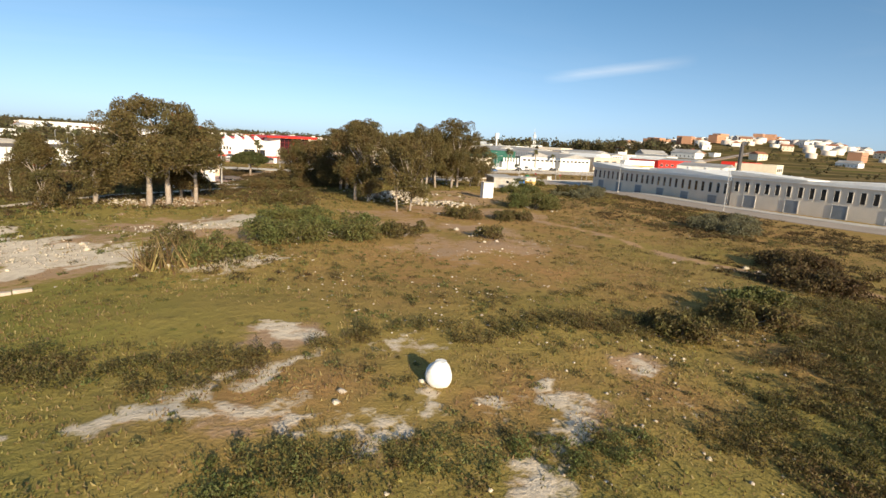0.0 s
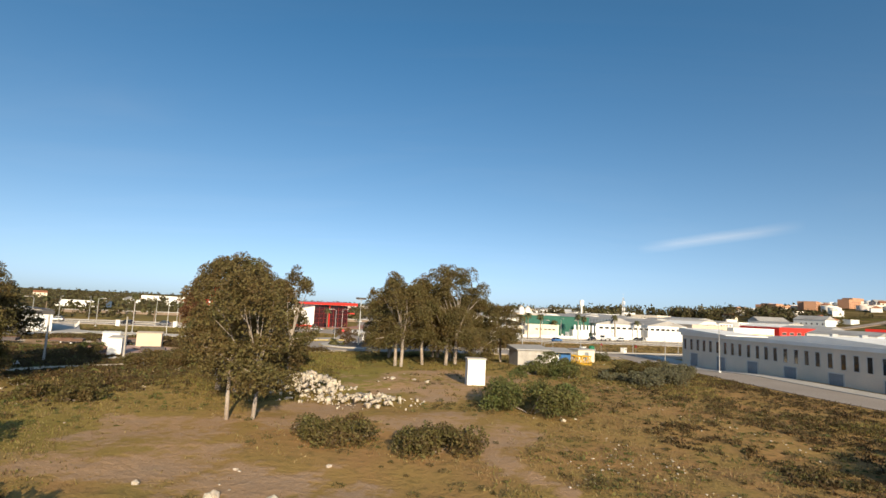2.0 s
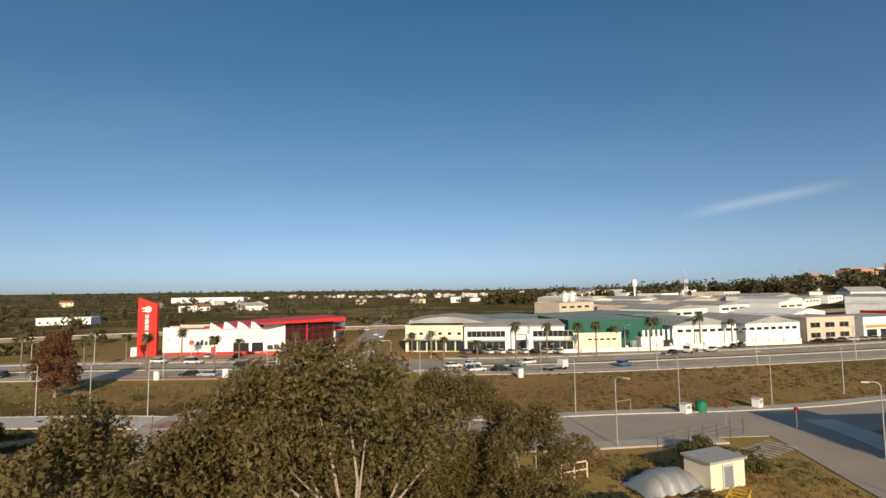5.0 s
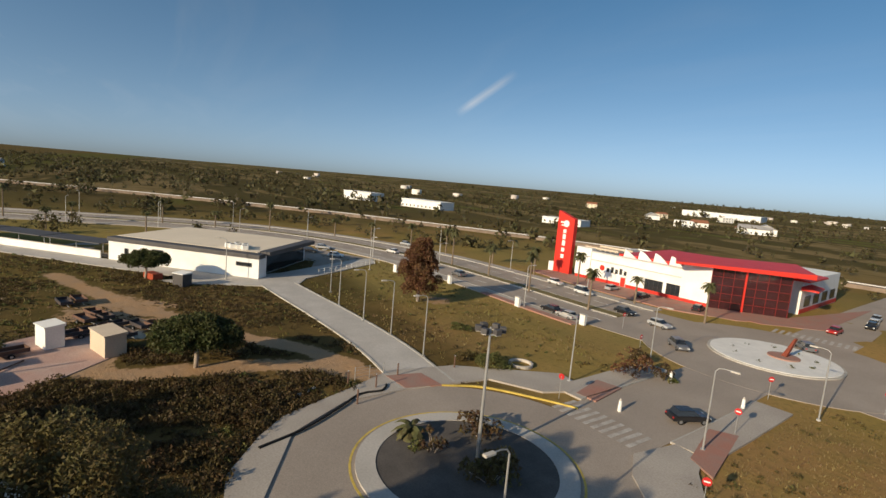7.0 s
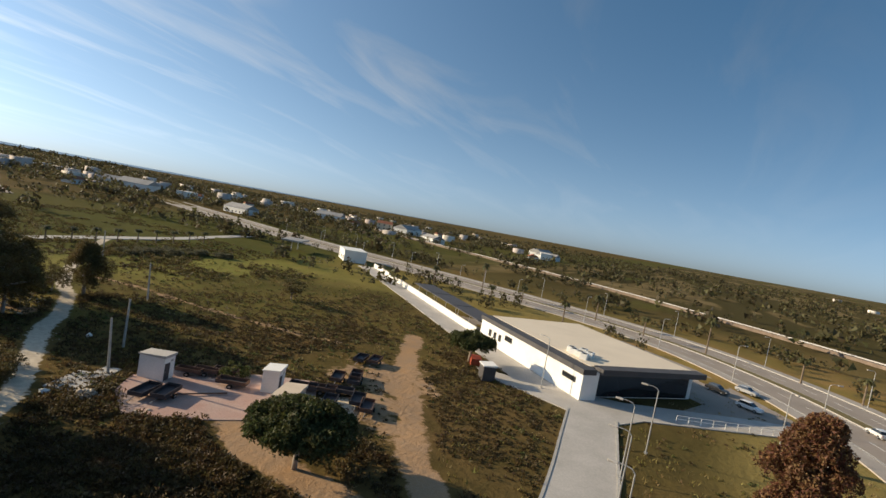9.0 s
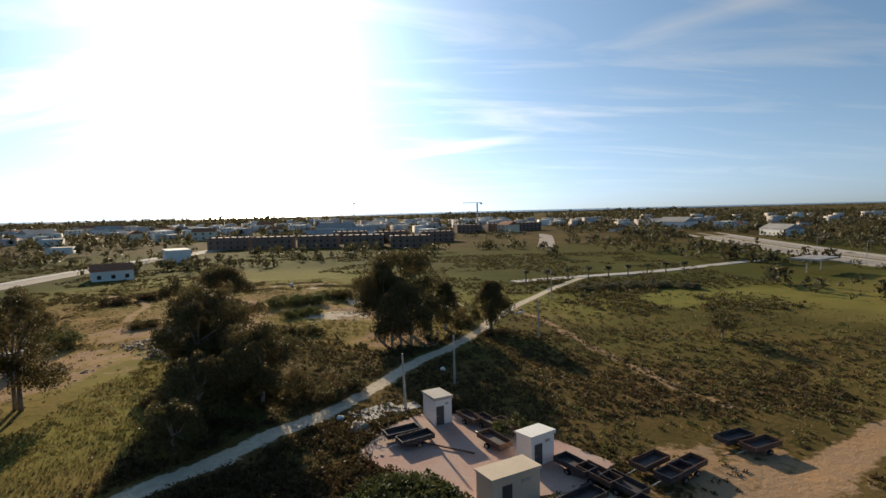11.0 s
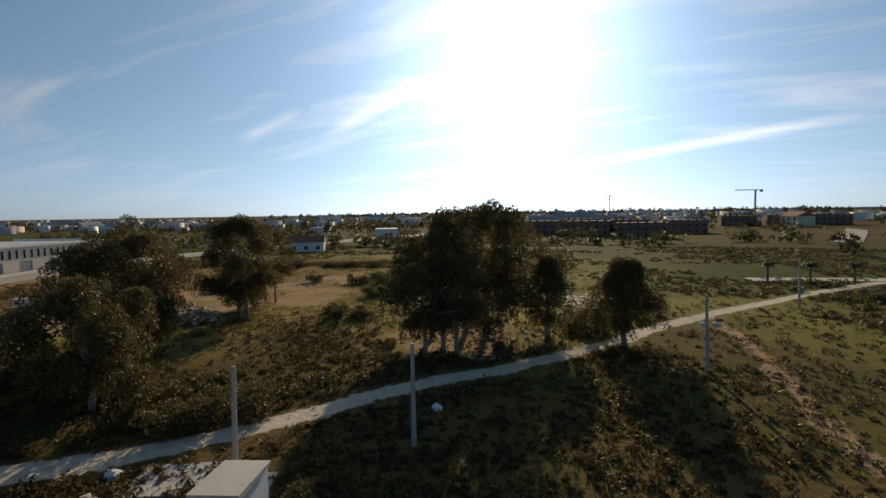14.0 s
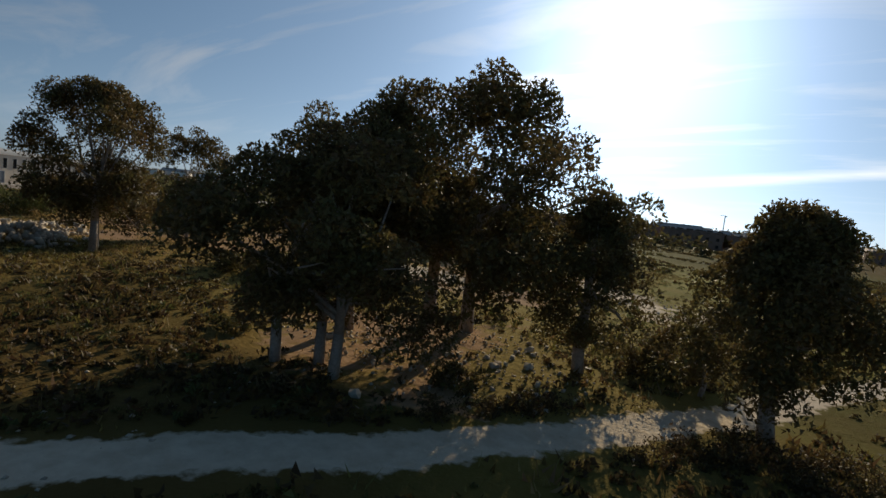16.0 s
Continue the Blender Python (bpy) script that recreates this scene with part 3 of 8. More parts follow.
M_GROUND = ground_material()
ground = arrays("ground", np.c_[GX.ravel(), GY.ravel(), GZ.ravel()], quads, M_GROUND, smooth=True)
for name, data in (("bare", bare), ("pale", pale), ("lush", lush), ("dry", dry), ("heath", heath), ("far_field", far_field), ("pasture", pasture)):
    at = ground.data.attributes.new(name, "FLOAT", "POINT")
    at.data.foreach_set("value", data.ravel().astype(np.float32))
tagged(ground, "rough field of green and dry grass with bare earth patches", "ground", kind="structure")


def gz(x, y):
    """Height of the ground at one place."""
    return float(ground_z(x, y) + bumps(np.array(x, float), np.array(y, float)) - 0.05)


# the sea, a thin band beyond the southern plain
M_SEA = mat("sea_water", (0.16, 0.22, 0.26), 0.35, 0, 0.2, 0.002, 0.2, 0.05)
sea = part("water", prism(bmesh.new(), [(-4500, -4400), (4500, -4400), (4500, -1750), (1500, -1900), (-600, -1850), (-2200, -2050), (-4500, -1700)], -4.0, 10.5), M_SEA)
tagged(sea, "pale sea along the southern horizon", "water", kind="structure")

# ---- roads ----
def road(name, bm, material, label, category="road"):
    return tagged(part(name, bm, material), label, category, kind="structure")


# asphalt at one level, islands and pavements as steps above it
bm = bmesh.new()
for line in (AVE_W, AVE_E):
    ribbon(bm, line, 11.5, -11.5, -0.3, 0.02)
road("road_avenue", bm, M_ASPHALT, "grey asphalt dual carriageway with worn lanes")
road("road_link", ribbon(bmesh.new(), LINK, 5.2, -5.2, -0.3, 0.026), M_ASPHALT, "short asphalt road between two roundabouts")
road("road_street", ribbon(bmesh.new(), STREET, 6.2, -6.2, -0.3, 0.032), M_ASPHALT, "wide worn asphalt street beside a dry field")
bm = bmesh.new()
ribbon(bm, SIDE_ST, 4.5, -4.5, -0.2, 1.04)
for v in bm.verts:
    lift = float(ground_z(v.co.x, v.co.y))
    v.co.z = v.co.z + lift - 1.0 if v.co.z > 0.5 else v.co.z + lift - 0.3
road("road_side_street", bm, M_ASPHALT, "asphalt street in front of the long warehouse")
road("road_roundabout_near", disc(bmesh.new(), *RB1, 15.8, -0.3, 0.038, 64), M_ASPHALT, "asphalt ring of the planted roundabout")
road("road_roundabout_far", disc(bmesh.new(), *RB2, 19.5, -0.3, 0.044, 64), M_ASPHALT, "asphalt ring of the white roundabout")

bm = bmesh.new()
ribbon(bm, SIDE_ST[SIDE_ST[:, 1] < 216], 9.0, 4.65, -0.2, 1.12)
for v in bm.verts:
    lift = float(ground_z(v.co.x, v.co.y))
    v.co.z = v.co.z + lift - 1.0 if v.co.z > 0.5 else v.co.z + lift - 0.3
road("pavement", bm, M_PALE, "broad pale pavement in front of the warehouses", "pavement")
M_MEDIAN = mat("dry_median_grass", (0.20, 0.15, 0.06), 0.95, 0, 0.35, 0.6, 0.5, 6.0, (0.13, 0.11, 0.045))
# medians and pavements of the avenue
def clip_line(line, centre, r):
    d = np.hypot(line[:, 0] - centre[0], line[:, 1] - centre[1])
    return line[d > r]


for line in (clip_line(AVE_W, RB2, 24), clip_line(AVE_E, RB2, 26)):
    road("median", ribbon(bmesh.new(), line, 1.4, -1.4, -0.2, 0.17), M_MEDIAN, "raised median of dry grass and soil", "median")
    road("kerb", ribbon(bmesh.new(), line, 1.55, 1.4, -0.2, 0.19), M_KERB, "pale kerb of the median", "kerb")
    road("kerb", ribbon(bmesh.new(), line, -1.4, -1.55, -0.2, 0.19), M_KERB, "pale kerb of the median", "kerb")
for line in (clip_line(AVE_W, RB2, 22), clip_line(AVE_E, RB2, 22)):
    for s in (1, -1):
        road("pavement", ribbon(bmesh.new(), line, s * 11.65, s * 15.0, -0.2, 0.16), M_PAVE, "concrete paved footway along the avenue", "pavement")
        road("kerb", ribbon(bmesh.new(), line, s * 11.5, s * 11.65, -0.2, 0.18), M_KERB, "pale kerb along the avenue", "kerb")
ln = clip_line(clip_line(LINK, RB1, 17), RB2, 21)
for s in (1, -1):
    road("pavement", ribbon(bmesh.new(), ln, s * 5.35, s * 9.2, -0.2, 0.165), M_PAVE, "concrete paved footway between roundabouts", "pavement")
    road("kerb", ribbon(bmesh.new(), ln, s * 5.2, s * 5.35, -0.2, 0.185), M_KERB, "pale kerb of the link road", "kerb")
ln = clip_line(STREET, RB1, 17)
road("pavement", ribbon(bmesh.new(), ln, 6.35, 8.6, -0.2, 0.165), M_PAVE, "paved footway along the dry field", "pavement")
road("kerb", ribbon(bmesh.new(), ln, 6.2, 6.35, -0.2, 0.185), M_KERB, "pale kerb of the street", "kerb")
ln2 = ln[: len(ln) // 4]
road("pavement", ribbon(bmesh.new(), ln2, -8.8, -6.35, -0.2, 0.165), M_PAVE, "paved footway by the shrubs", "pavement")

# near roundabout: pale gravel ring, dark planted middle, yellow edge line
road("traffic_island", ring(bmesh.new(), *RB1, 7.4, 9.0, -0.2, 0.20), M_PALE, "pale concrete rim of the planted roundabout", "roundabout")
M_ISLAND = mat("dark_island_gravel", (0.115, 0.10, 0.088), 0.95, 0, 0.3, 0.4, 0.3, 10.0)
road("traffic_island_middle", disc(bmesh.new(), *RB1, 7.4, -0.2, 0.15, 56), M_ISLAND, "dark gravel bed of the planted roundabout", "roundabout")
road("road_marking", ring(bmesh.new(), *RB1, 9.3, 9.5, 0.0, 0.05), M_YMARK, "yellow line round the island", "marking")
# far roundabout: white island
M_WHITEISLE = mat("white_gravel", (0.74, 0.71, 0.655), 0.95, 0, 0.12, 0.6, 0.3, 14.0)
road("traffic_island_white", disc(bmesh.new(), *RB2, 8.8, -0.2, 0.32, 64), M_WHITEISLE, "white gravel roundabout island with a red sculpture", "roundabout")
road("kerb", ring(bmesh.new(), *RB2, 8.8, 9.2, -0.2, 0.24), M_KERB, "kerb of the white island", "kerb")

# paved corner pavements west of the near roundabout and the pale path to the long building
bm = bmesh.new()
ribbon(bm, PALEPATH, 3.2, -3.2, -0.2, 0.10)
road("pavement_pale_path", bm, M_PALE, "pale concrete path leading to the long white building", "pavement")
for s in (1, -1):
    road("kerb", ribbon(bmesh.new(), PALEPATH, s * 3.2, s * 3.5, -0.2, 0.16), M_KERB, "pale kerb of the path", "kerb")
road("pavement_plaza", prism(bmesh.new(), PLAZA, -0.2, 0.094), M_PALE, "pale concrete forecourt of the long white building", "pavement")
bm = bmesh.new()
prism(bm, CORNER, -0.2, 0.155)
road("pavement_corner", bm, M_PAVE, "broad concrete footway round the roundabout", "pavement")
road("pavement_corner", prism(bmesh.new(), [(-21.4, 201.3), (-18.9, 198.4), (-12.8, 194.7), (-7.4, 194.4), (-5.7, 197.7), (-11.4, 198.1), (-17.1, 204.3), (-18.4, 206.7), (-21.3, 206.8)], -0.2, 0.158), M_PAVE, "concrete footway corner by the dry field", "pavement")
for poly in ([(-39.9, 191.7), (-43.7, 190.9), (-44.0, 186.6), (-40.2, 187.4)], [(-33.6, 205.7), (-31.1, 206.3), (-33.1, 212.3), (-36.0, 211.2)], [(-19.0, 205.8), (-16.1, 204.8), (-20.2, 214.8), (-22.3, 213.1)]):
    road("pavement_red", prism(bmesh.new(), poly, 0.0, 0.185), M_REDPAVE, "worn red paving at a crossing", "pavement")
CYCLE_W = offset(clip_line(AVE_W, RB2, 21), -14.2)
CYCLE_W = CYCLE_W[np.hypot(CYCLE_W[:, 0] + 60, CYCLE_W[:, 1] - 235) < 26]
road("cycle_path", ribbon(bmesh.new(), CYCLE_W, 0.9, -0.9, -0.1, 0.19), M_REDPAVE, "red cycle path beside the avenue", "path")

# yard of faded brick paving
road("pavement_yard", prism(bmesh.new(), YARD, -0.3, 0.03), M_BRICKYARD, "faded brick-red yard paving with dust", "pavement")

# ---- plants ----
def leaf_cloud(centres, radii, per, size, seed, flat=1.0, up=0.3):
    """Small leaf quads on and in a set of balls. Returns verts and faces."""
    r = np.random.RandomState(seed)
    V, F = [], []
    for (cx, cy, cz), rad in zip(centres, radii):
        k = int(per * rad * rad * 0.8)
        d = r.normal(size=(k, 3))
        d /= np.linalg.norm(d, axis=1)[:, None]
        d[:, 2] = np.where(d[:, 2] < -0.55, -d[:, 2], d[:, 2])
        q = np.c_[cx, cy, cz] + d * (rad * (0.55 + 0.5 * r.rand(k) ** 0.6))[:, None] * np.array([1, 1, flat])
        a = r.normal(size=(k, 3)) + d * 0.4
        a /= np.linalg.norm(a, axis=1)[:, None]
        b = np.cross(a, r.normal(size=(k, 3)))
        b /= np.linalg.norm(b, axis=1)[:, None]
        s = size * 1.3 * (0.6 + 0.8 * r.rand(k))[:, None]
        V.append(np.stack([q - a * s - b * s * 0.35, q + a * s * 0.1 + b * s * 0.62, q + a * s - b * s * 0.25], 1).reshape(-1, 3))
    V = np.concatenate(V)
    return V, np.arange(len(V)).reshape(-1, 3)


def limb_set(bm, rnd, base, height, spread, trunk, clumps, lean=(0, 0), forks=1):
    """A trunk that forks into limbs which reach the clumps."""
    top = Vector((base[0] + lean[0] * height * 0.3, base[1] + lean[1] * height * 0.3, height * 0.42))
    mid = Vector(base).lerp(top, 0.5) + Vector((rnd.uniform(-0.25, 0.25), rnd.uniform(-0.25, 0.25), 0))
    tube(bm, base, mid, trunk, trunk * 0.82, 8)
    tube(bm, mid, top, trunk * 0.82, trunk * 0.6, 8)
    for (x, y, z), rad in clumps:
        e = Vector((x, y, z))
        s = mid.lerp(top, rnd.uniform(0.2, 1.0))
        k = s.lerp(e, 0.5) + Vector((rnd.uniform(-0.4, 0.4), rnd.uniform(-0.4, 0.4), rnd.uniform(0, 0.5)))
        w = trunk * rnd.uniform(0.28, 0.45)
        tube(bm, s, k, w, w * 0.65, 6, False)
        tube(bm, k, e, w * 0.65, w * 0.2, 5, False)


def tree(name, x, y, height, spread, seed, leaf, label, trunk=0.32, bottom=0.38, trunks=((0, 0),), per=95, size=0.26, density=26, lobes=6, squash=1.0, rz=0.0, category="tree"):
    """A broad-leaved tree: crown of lobes, each of many clumps of leaves."""
    rnd = random.Random(seed)
    t = thing(name, x, y, gz(x, y) - 0.1, label, category, rz)
    clumps = []
    lobe = []
    for i in range(lobes):
        a = 2 * math.pi * i * 0.382 + rnd.uniform(-0.4, 0.4)
        d = spread * (0.20 + 0.58 * (i / lobes) ** 0.6) * rnd.uniform(0.85, 1.1)
        r = spread * rnd.uniform(0.20, 0.34)
        top = height * (1 - 0.42 * (d / spread) ** 2) - r * rnd.uniform(0.7, 1.4)
        z = top if i % 2 else height * rnd.uniform(bottom + 0.08, 0.60 if bottom > 0.07 else 0.54)
        lobe.append((d * math.cos(a), d * math.sin(a) * squash, z, r))
    lobe.append((rnd.uniform(-0.1, 0.1) * spread, rnd.uniform(-0.1, 0.1) * spread, height - spread * 0.26, spread * 0.26))
    lobe.append((0, 0, height * (bottom + 0.62) / 2, spread * 0.34))
    for i in range(density):
        lx, ly, lz, lr = lobe[i % len(lobe)]
        while True:
            p = Vector((rnd.uniform(-1, 1), rnd.uniform(-1, 1), rnd.uniform(-0.9, 1)))
            if p.length < 1:
                break
        r = spread * rnd.uniform(0.135, 0.225) * (0.74 if spread > 7 else 1)
        if i % 6 == 5:
            p, r = p * rnd.uniform(1.15, 1.5), r * rnd.uniform(0.4, 0.65)
        clumps.append(((lx + p.x * lr, ly + p.y * lr, max(height * bottom * rnd.uniform(0.2, 1.5) + r, min(lz + p.z * lr * 0.85, height * rnd.uniform(0.90, 1.06) - r))), r))
    V, F = leaf_cloud([c for c, r in clumps], [r for c, r in clumps], per, size, seed, 1.18)
    arrays("crown", V, F, leaf, t)
    bm = bmesh.new()
    for k, (tx, ty) in enumerate(trunks):
        own = clumps[k::len(trunks)]
        limb_set(bm, rnd, (tx, ty, -0.4), height, spread, trunk, own[:9])
    part("trunk", bm, M_BARK, t, smooth=True)
    return t


# ---- trees of the field ----
# x, y, height, spread, leaf, trunk, bottom, trunks, clumps, label
TREES_RUBBLE = [
    (-50.3, 102, 15.0, 9.0, L_EUC, 0.44, 0.17, ((0, 0), (2.2, 1.0)), 62, "huge spreading eucalyptus with dense olive-brown crown"),
    (-50, 113, 10.2, 5.8, L_EUCDARK, 0.26, 0.14, ((0, 0), (-1.6, 0.6), (1.4, 1.2)), 42, "many-stemmed eucalyptus with low dark crown beside rubble"),
    (-46, 107.5, 12.4, 5.6, L_EUC, 0.34, 0.30, ((0, 0),), 40, "tall eucalyptus leaning over the bare ground"),
    (-62.9, 100.5, 4.6, 2.8, L_EUCDARK, 0.14, 0.05, ((0, 0),), 14, "dense dark scrub tree beside the track"),
    (-21.4, 111.6, 13.2, 5.6, L_EUCDARK, 0.32, 0.03, ((-1.0, 0.5), (1.2, -0.4)), 46, "tall eucalyptus with dark olive crown on two thick trunks"),
    (-20.0, 124.6, 12.8, 3.6, L_EUCDARK, 0.26, 0.03, ((0, 0),), 34, "tall narrow dark eucalyptus, leafy to the ground"),
    (-15, 100.5, 11.2, 4.7, L_EUC, 0.17, 0.03, ((-0.9, 0), (0.9, 0.3)), 34, "eucalyptus with olive leaves hanging almost to bare earth"),
]
TREES_FIELD = [
    (-26, 129, 12.2, 5.9, L_EUCDARK, 0.30, 0.06, ((0, 0), (1.2, 0.5)), 54, "dense eucalyptus with leaves almost to the grass"),
    (-35, 137.6, 9.4, 5.3, L_EUCDARK, 0.26, 0.05, ((0, 0),), 40, "dark bushy eucalyptus beside the pale track"),
    (-30.5, 143.5, 7.2, 3.8, L_EUCDARK, 0.2, 0.05, ((0, 0),), 30, "dark bushy tree in the shade of taller ones"),
    (-31.5, 150.7, 5.6, 3.2, L_EUCDARK, 0.18, 0.04, ((0, 0),), 26, "dark bushy young eucalyptus beside the pale track"),
    (-9.2, 138.3, 13.4, 5.4, L_EUC, 0.27, 0.12, ((0, 0), (0.9, -0.4)), 34, "eucalyptus with light olive crown and pale trunk"),
    (-5.7, 143, 13.6, 5.2, L_EUC, 0.27, 0.12, ((0, 0),), 34, "eucalyptus with sunlit olive crown"),
    (-2.1, 142.4, 15.6, 5.8, L_EUC, 0.30, 0.12, ((0, 0), (1.4, 0.5)), 44, "tall eucalyptus with bare pale limbs in its crown"),
    (-5.5, 159.5, 12.6, 5.4, L_EUC, 0.32, 0.12, ((0, 0), (1.0, 0.6)), 46, "tallest eucalyptus of the grove with rounded crown"),
    (3.5, 148.5, 6.5, 3.6, L_EUC, 0.16, 0.06, ((0, 0),), 18, "round low tree beside taller eucalyptus"),
]
TREES_GROVE = [
    (1.5, 160, 12.4, 5.6, L_EUC, 0.32, 0.1, ((0, 0),), 48, "broad eucalyptus with brown-green rounded crown"),
    (-13.5, 160.5, 12.6, 5.4, L_EUC, 0.3, 0.12, ((0, 0),), 46, "full rounded eucalyptus at the street end of the grove"),
    (-10.6, 155.5, 12.6, 5.4, L_EUC, 0.32, 0.12, ((0, 0),), 48, "broad eucalyptus with russet tints in its crown"),
    (-12, 150, 10.0, 4.4, L_EUC, 0.26, 0.15, ((0, 0),), 32, "mid-height eucalyptus at the grove's edge"),
    (7, 156.5, 10.4, 4.4, L_EUC, 0.24, 0.1, ((0, 0),), 36, "lower eucalyptus with brown-green crown in the grove"),
    (-2, 152.5, 11.2, 4.8, L_EUC, 0.26, 0.12, ((0, 0),), 34, "eucalyptus between taller ones in the grove"),
    (-102, 116, 5.0, 3.0, L_EUCDARK, 0.18, 0.05, ((0, 0),), 16, "low dark tree in open grass"),
]
EUC = TREES_RUBBLE + TREES_FIELD + TREES_GROVE
for i, (x, y, h, sp, leaf, tr, bot, trunks, dens, lab) in enumerate(EUC):
    tree("eucalyptus_tree", x, y, h, sp, 100 + i, leaf, lab, tr, bot, trunks, *((230, 0.115) if sp > 7 else (520, 0.076) if y > 149 and x > -14 else (320, 0.098)), int(dens * 3.4), 15 if sp > 7 else 20)
def ovoid_tree(name, x, y, height, spread, seed, leaf, label, n=150, per=300, size=0.14):
    """A dense upright tree whose crown tapers from near the ground to a blunt top."""
    rnd = random.Random(seed)
    t = thing(name, x, y, gz(x, y) - 0.1, label, "tree")
    c, q = [], []
    for i in range(n):
        u = rnd.random() ** 0.85
        w = spread * (0.55 + 0.45 * math.sin(math.pi * min(1, u * 1.15 + 0.12))) * (1 - 0.5 * max(0, u - 0.7) / 0.3)
        a, d = rnd.uniform(0, 6.283), w * math.sqrt(rnd.random()) * rnd.uniform(0.75, 1.0)
        r = spread * rnd.uniform(0.15, 0.27)
        c.append((d * math.cos(a), d * math.sin(a), 0.9 + r + u * (height - 2 * r - 0.9)))
        q.append(r)
    V, F = leaf_cloud(c, q, per, size, seed)
    arrays("crown", V, F, leaf, t)
    bm = bmesh.new()
    limb_set(bm, rnd, (0, 0, -0.4), height, spread, 0.34, list(zip(c, q))[:12])
    part("trunk", bm, M_BARK, t, smooth=True)
    return t


ovoid_tree("eucalyptus_tree", -66, 104.5, 9.3, 4.0, 141, L_EUC, "drooping eucalyptus with oval crown beside the pale track", 150, 430, 0.085)
ovoid_tree("eucalyptus_tree", -57.8, 103, 9.2, 3.0, 142, L_EUC, "slender eucalyptus with drooping olive leaves", 130, 430, 0.085)
ovoid_tree("red_leaved_tree", -77, 206, 12.4, 4.3, 140, L_RUST, "upright dense tree with rust-red foliage on the verge")


def umbrella_pine(x, y, h, r, seed, label):
    rnd = random.Random(seed)
    t = thing("stone_pine", x, y, gz(x, y) - 0.1, label, "tree")
    c, q = [], []
    for i in range(150):
        a, d = rnd.uniform(0, 2 * math.pi), r * math.sqrt(rnd.random()) * 0.88
        z = h * 0.46 + (h * 0.44) * math.sqrt(max(0, 1 - (d / r) ** 2)) * rnd.uniform(0.35, 1.0)
        c.append((d * math.cos(a), d * math.sin(a), z))
        q.append(r * rnd.uniform(0.17, 0.25))
    V, F = leaf_cloud(c, q, 260, 0.14, seed, 0.75)
    arrays("crown", V, F, L_PINE, t)
    bm = bmesh.new()
    tube(bm, (0, 0, -0.4), (0.15, 0.1, h * 0.42), 0.27, 0.2, 9)
    for i in range(9):
        e = Vector(c[i * 5])
        tube(bm, (0.15, 0.1, h * 0.40), e, 0.1, 0.03, 6, False)
    part("trunk", bm, M_BARK, t, smooth=True)
    return t


umbrella_pine(-51.9, 167.4, 6.0, 4.7, 21, "umbrella-shaped stone pine on bare brown earth")
umbrella_pine(-99.3, 161.0, 5.6, 4.2, 22, "umbrella-shaped stone pine beside a white wall")


def shrub(x, y, r, h, seed, leaf, label, category="shrub", name="shrub", n=12, size=0.14, dens=225):
    rnd = random.Random(seed)
    t = thing(name, x, y, gz(x, y), label, category)
    c, q = [], []
    for i in range(n):
        a, d = rnd.uniform(0, 6.28), r * math.sqrt(rnd.random()) * 0.95
        k = r * rnd.uniform(0.14, 0.36)
        lift = 0.72 + 0.28 * math.sin(a * 2 + seed) + 0.15 * math.sin(a * 5 + seed)
        c.append((d * math.cos(a), d * math.sin(a), max(k * 0.5, (h * 1.05 - k) * lift * rnd.uniform(0.3, 1.0) * (1 - 0.35 * d / r))))
        q.append(k)
    V, F = leaf_cloud(c, q, dens, size, seed)
    arrays("foliage", V, F, leaf, t)
    bm = bmesh.new()
    for i in range(5):
        tube(bm, (rnd.uniform(-0.2, 0.2), rnd.uniform(-0.2, 0.2), -0.15), c[i], 0.05, 0.015, 5, False)
    part("stem", bm, M_BARK, t)
    return t


SHRUBS_FIELD = [
    (7.1, 108.9, 4.2, 4.6, L_GREENSHRUB, "large dark green bush beside a footpath"), (-22.3, 77.6, 4.0, 2.6, L_GREENSHRUB, "wide leafy green bush in dry grass"),
    (-27.3, 75.2, 3.6, 2.8, L_GREENSHRUB, "wide leafy bush beside a bare patch"), (-16.2, 79.6, 2.2, 2.2, L_SHRUB, "grey-green bush near two trunks"),
    (-33.6, 67.7, 3.2, 2.8, L_SHRUB, "bush of dry canes and dark leaves"), (-31.0, 66.4, 2.4, 2.6, L_GREENSHRUB, "dark leafy bush beside rubble"),
    (-30.2, 88.3, 2.6, 2.0, L_GREENSHRUB, "soft green broom bush on bare soil"), (-26.5, 90.2, 2.4, 1.9, L_GREENSHRUB, "soft green broom bush in short grass"),
    (-6.6, 80.4, 1.8, 1.6, L_SHRUB, "dry twiggy bush on brown earth"), (-6.8, 96.3, 2.6, 1.5, L_SHRUB, "low sprawling olive bush"), (-0.0, 95.4, 2.8, 1.7, L_SHRUB, "low sprawling olive bush by the path"),
]
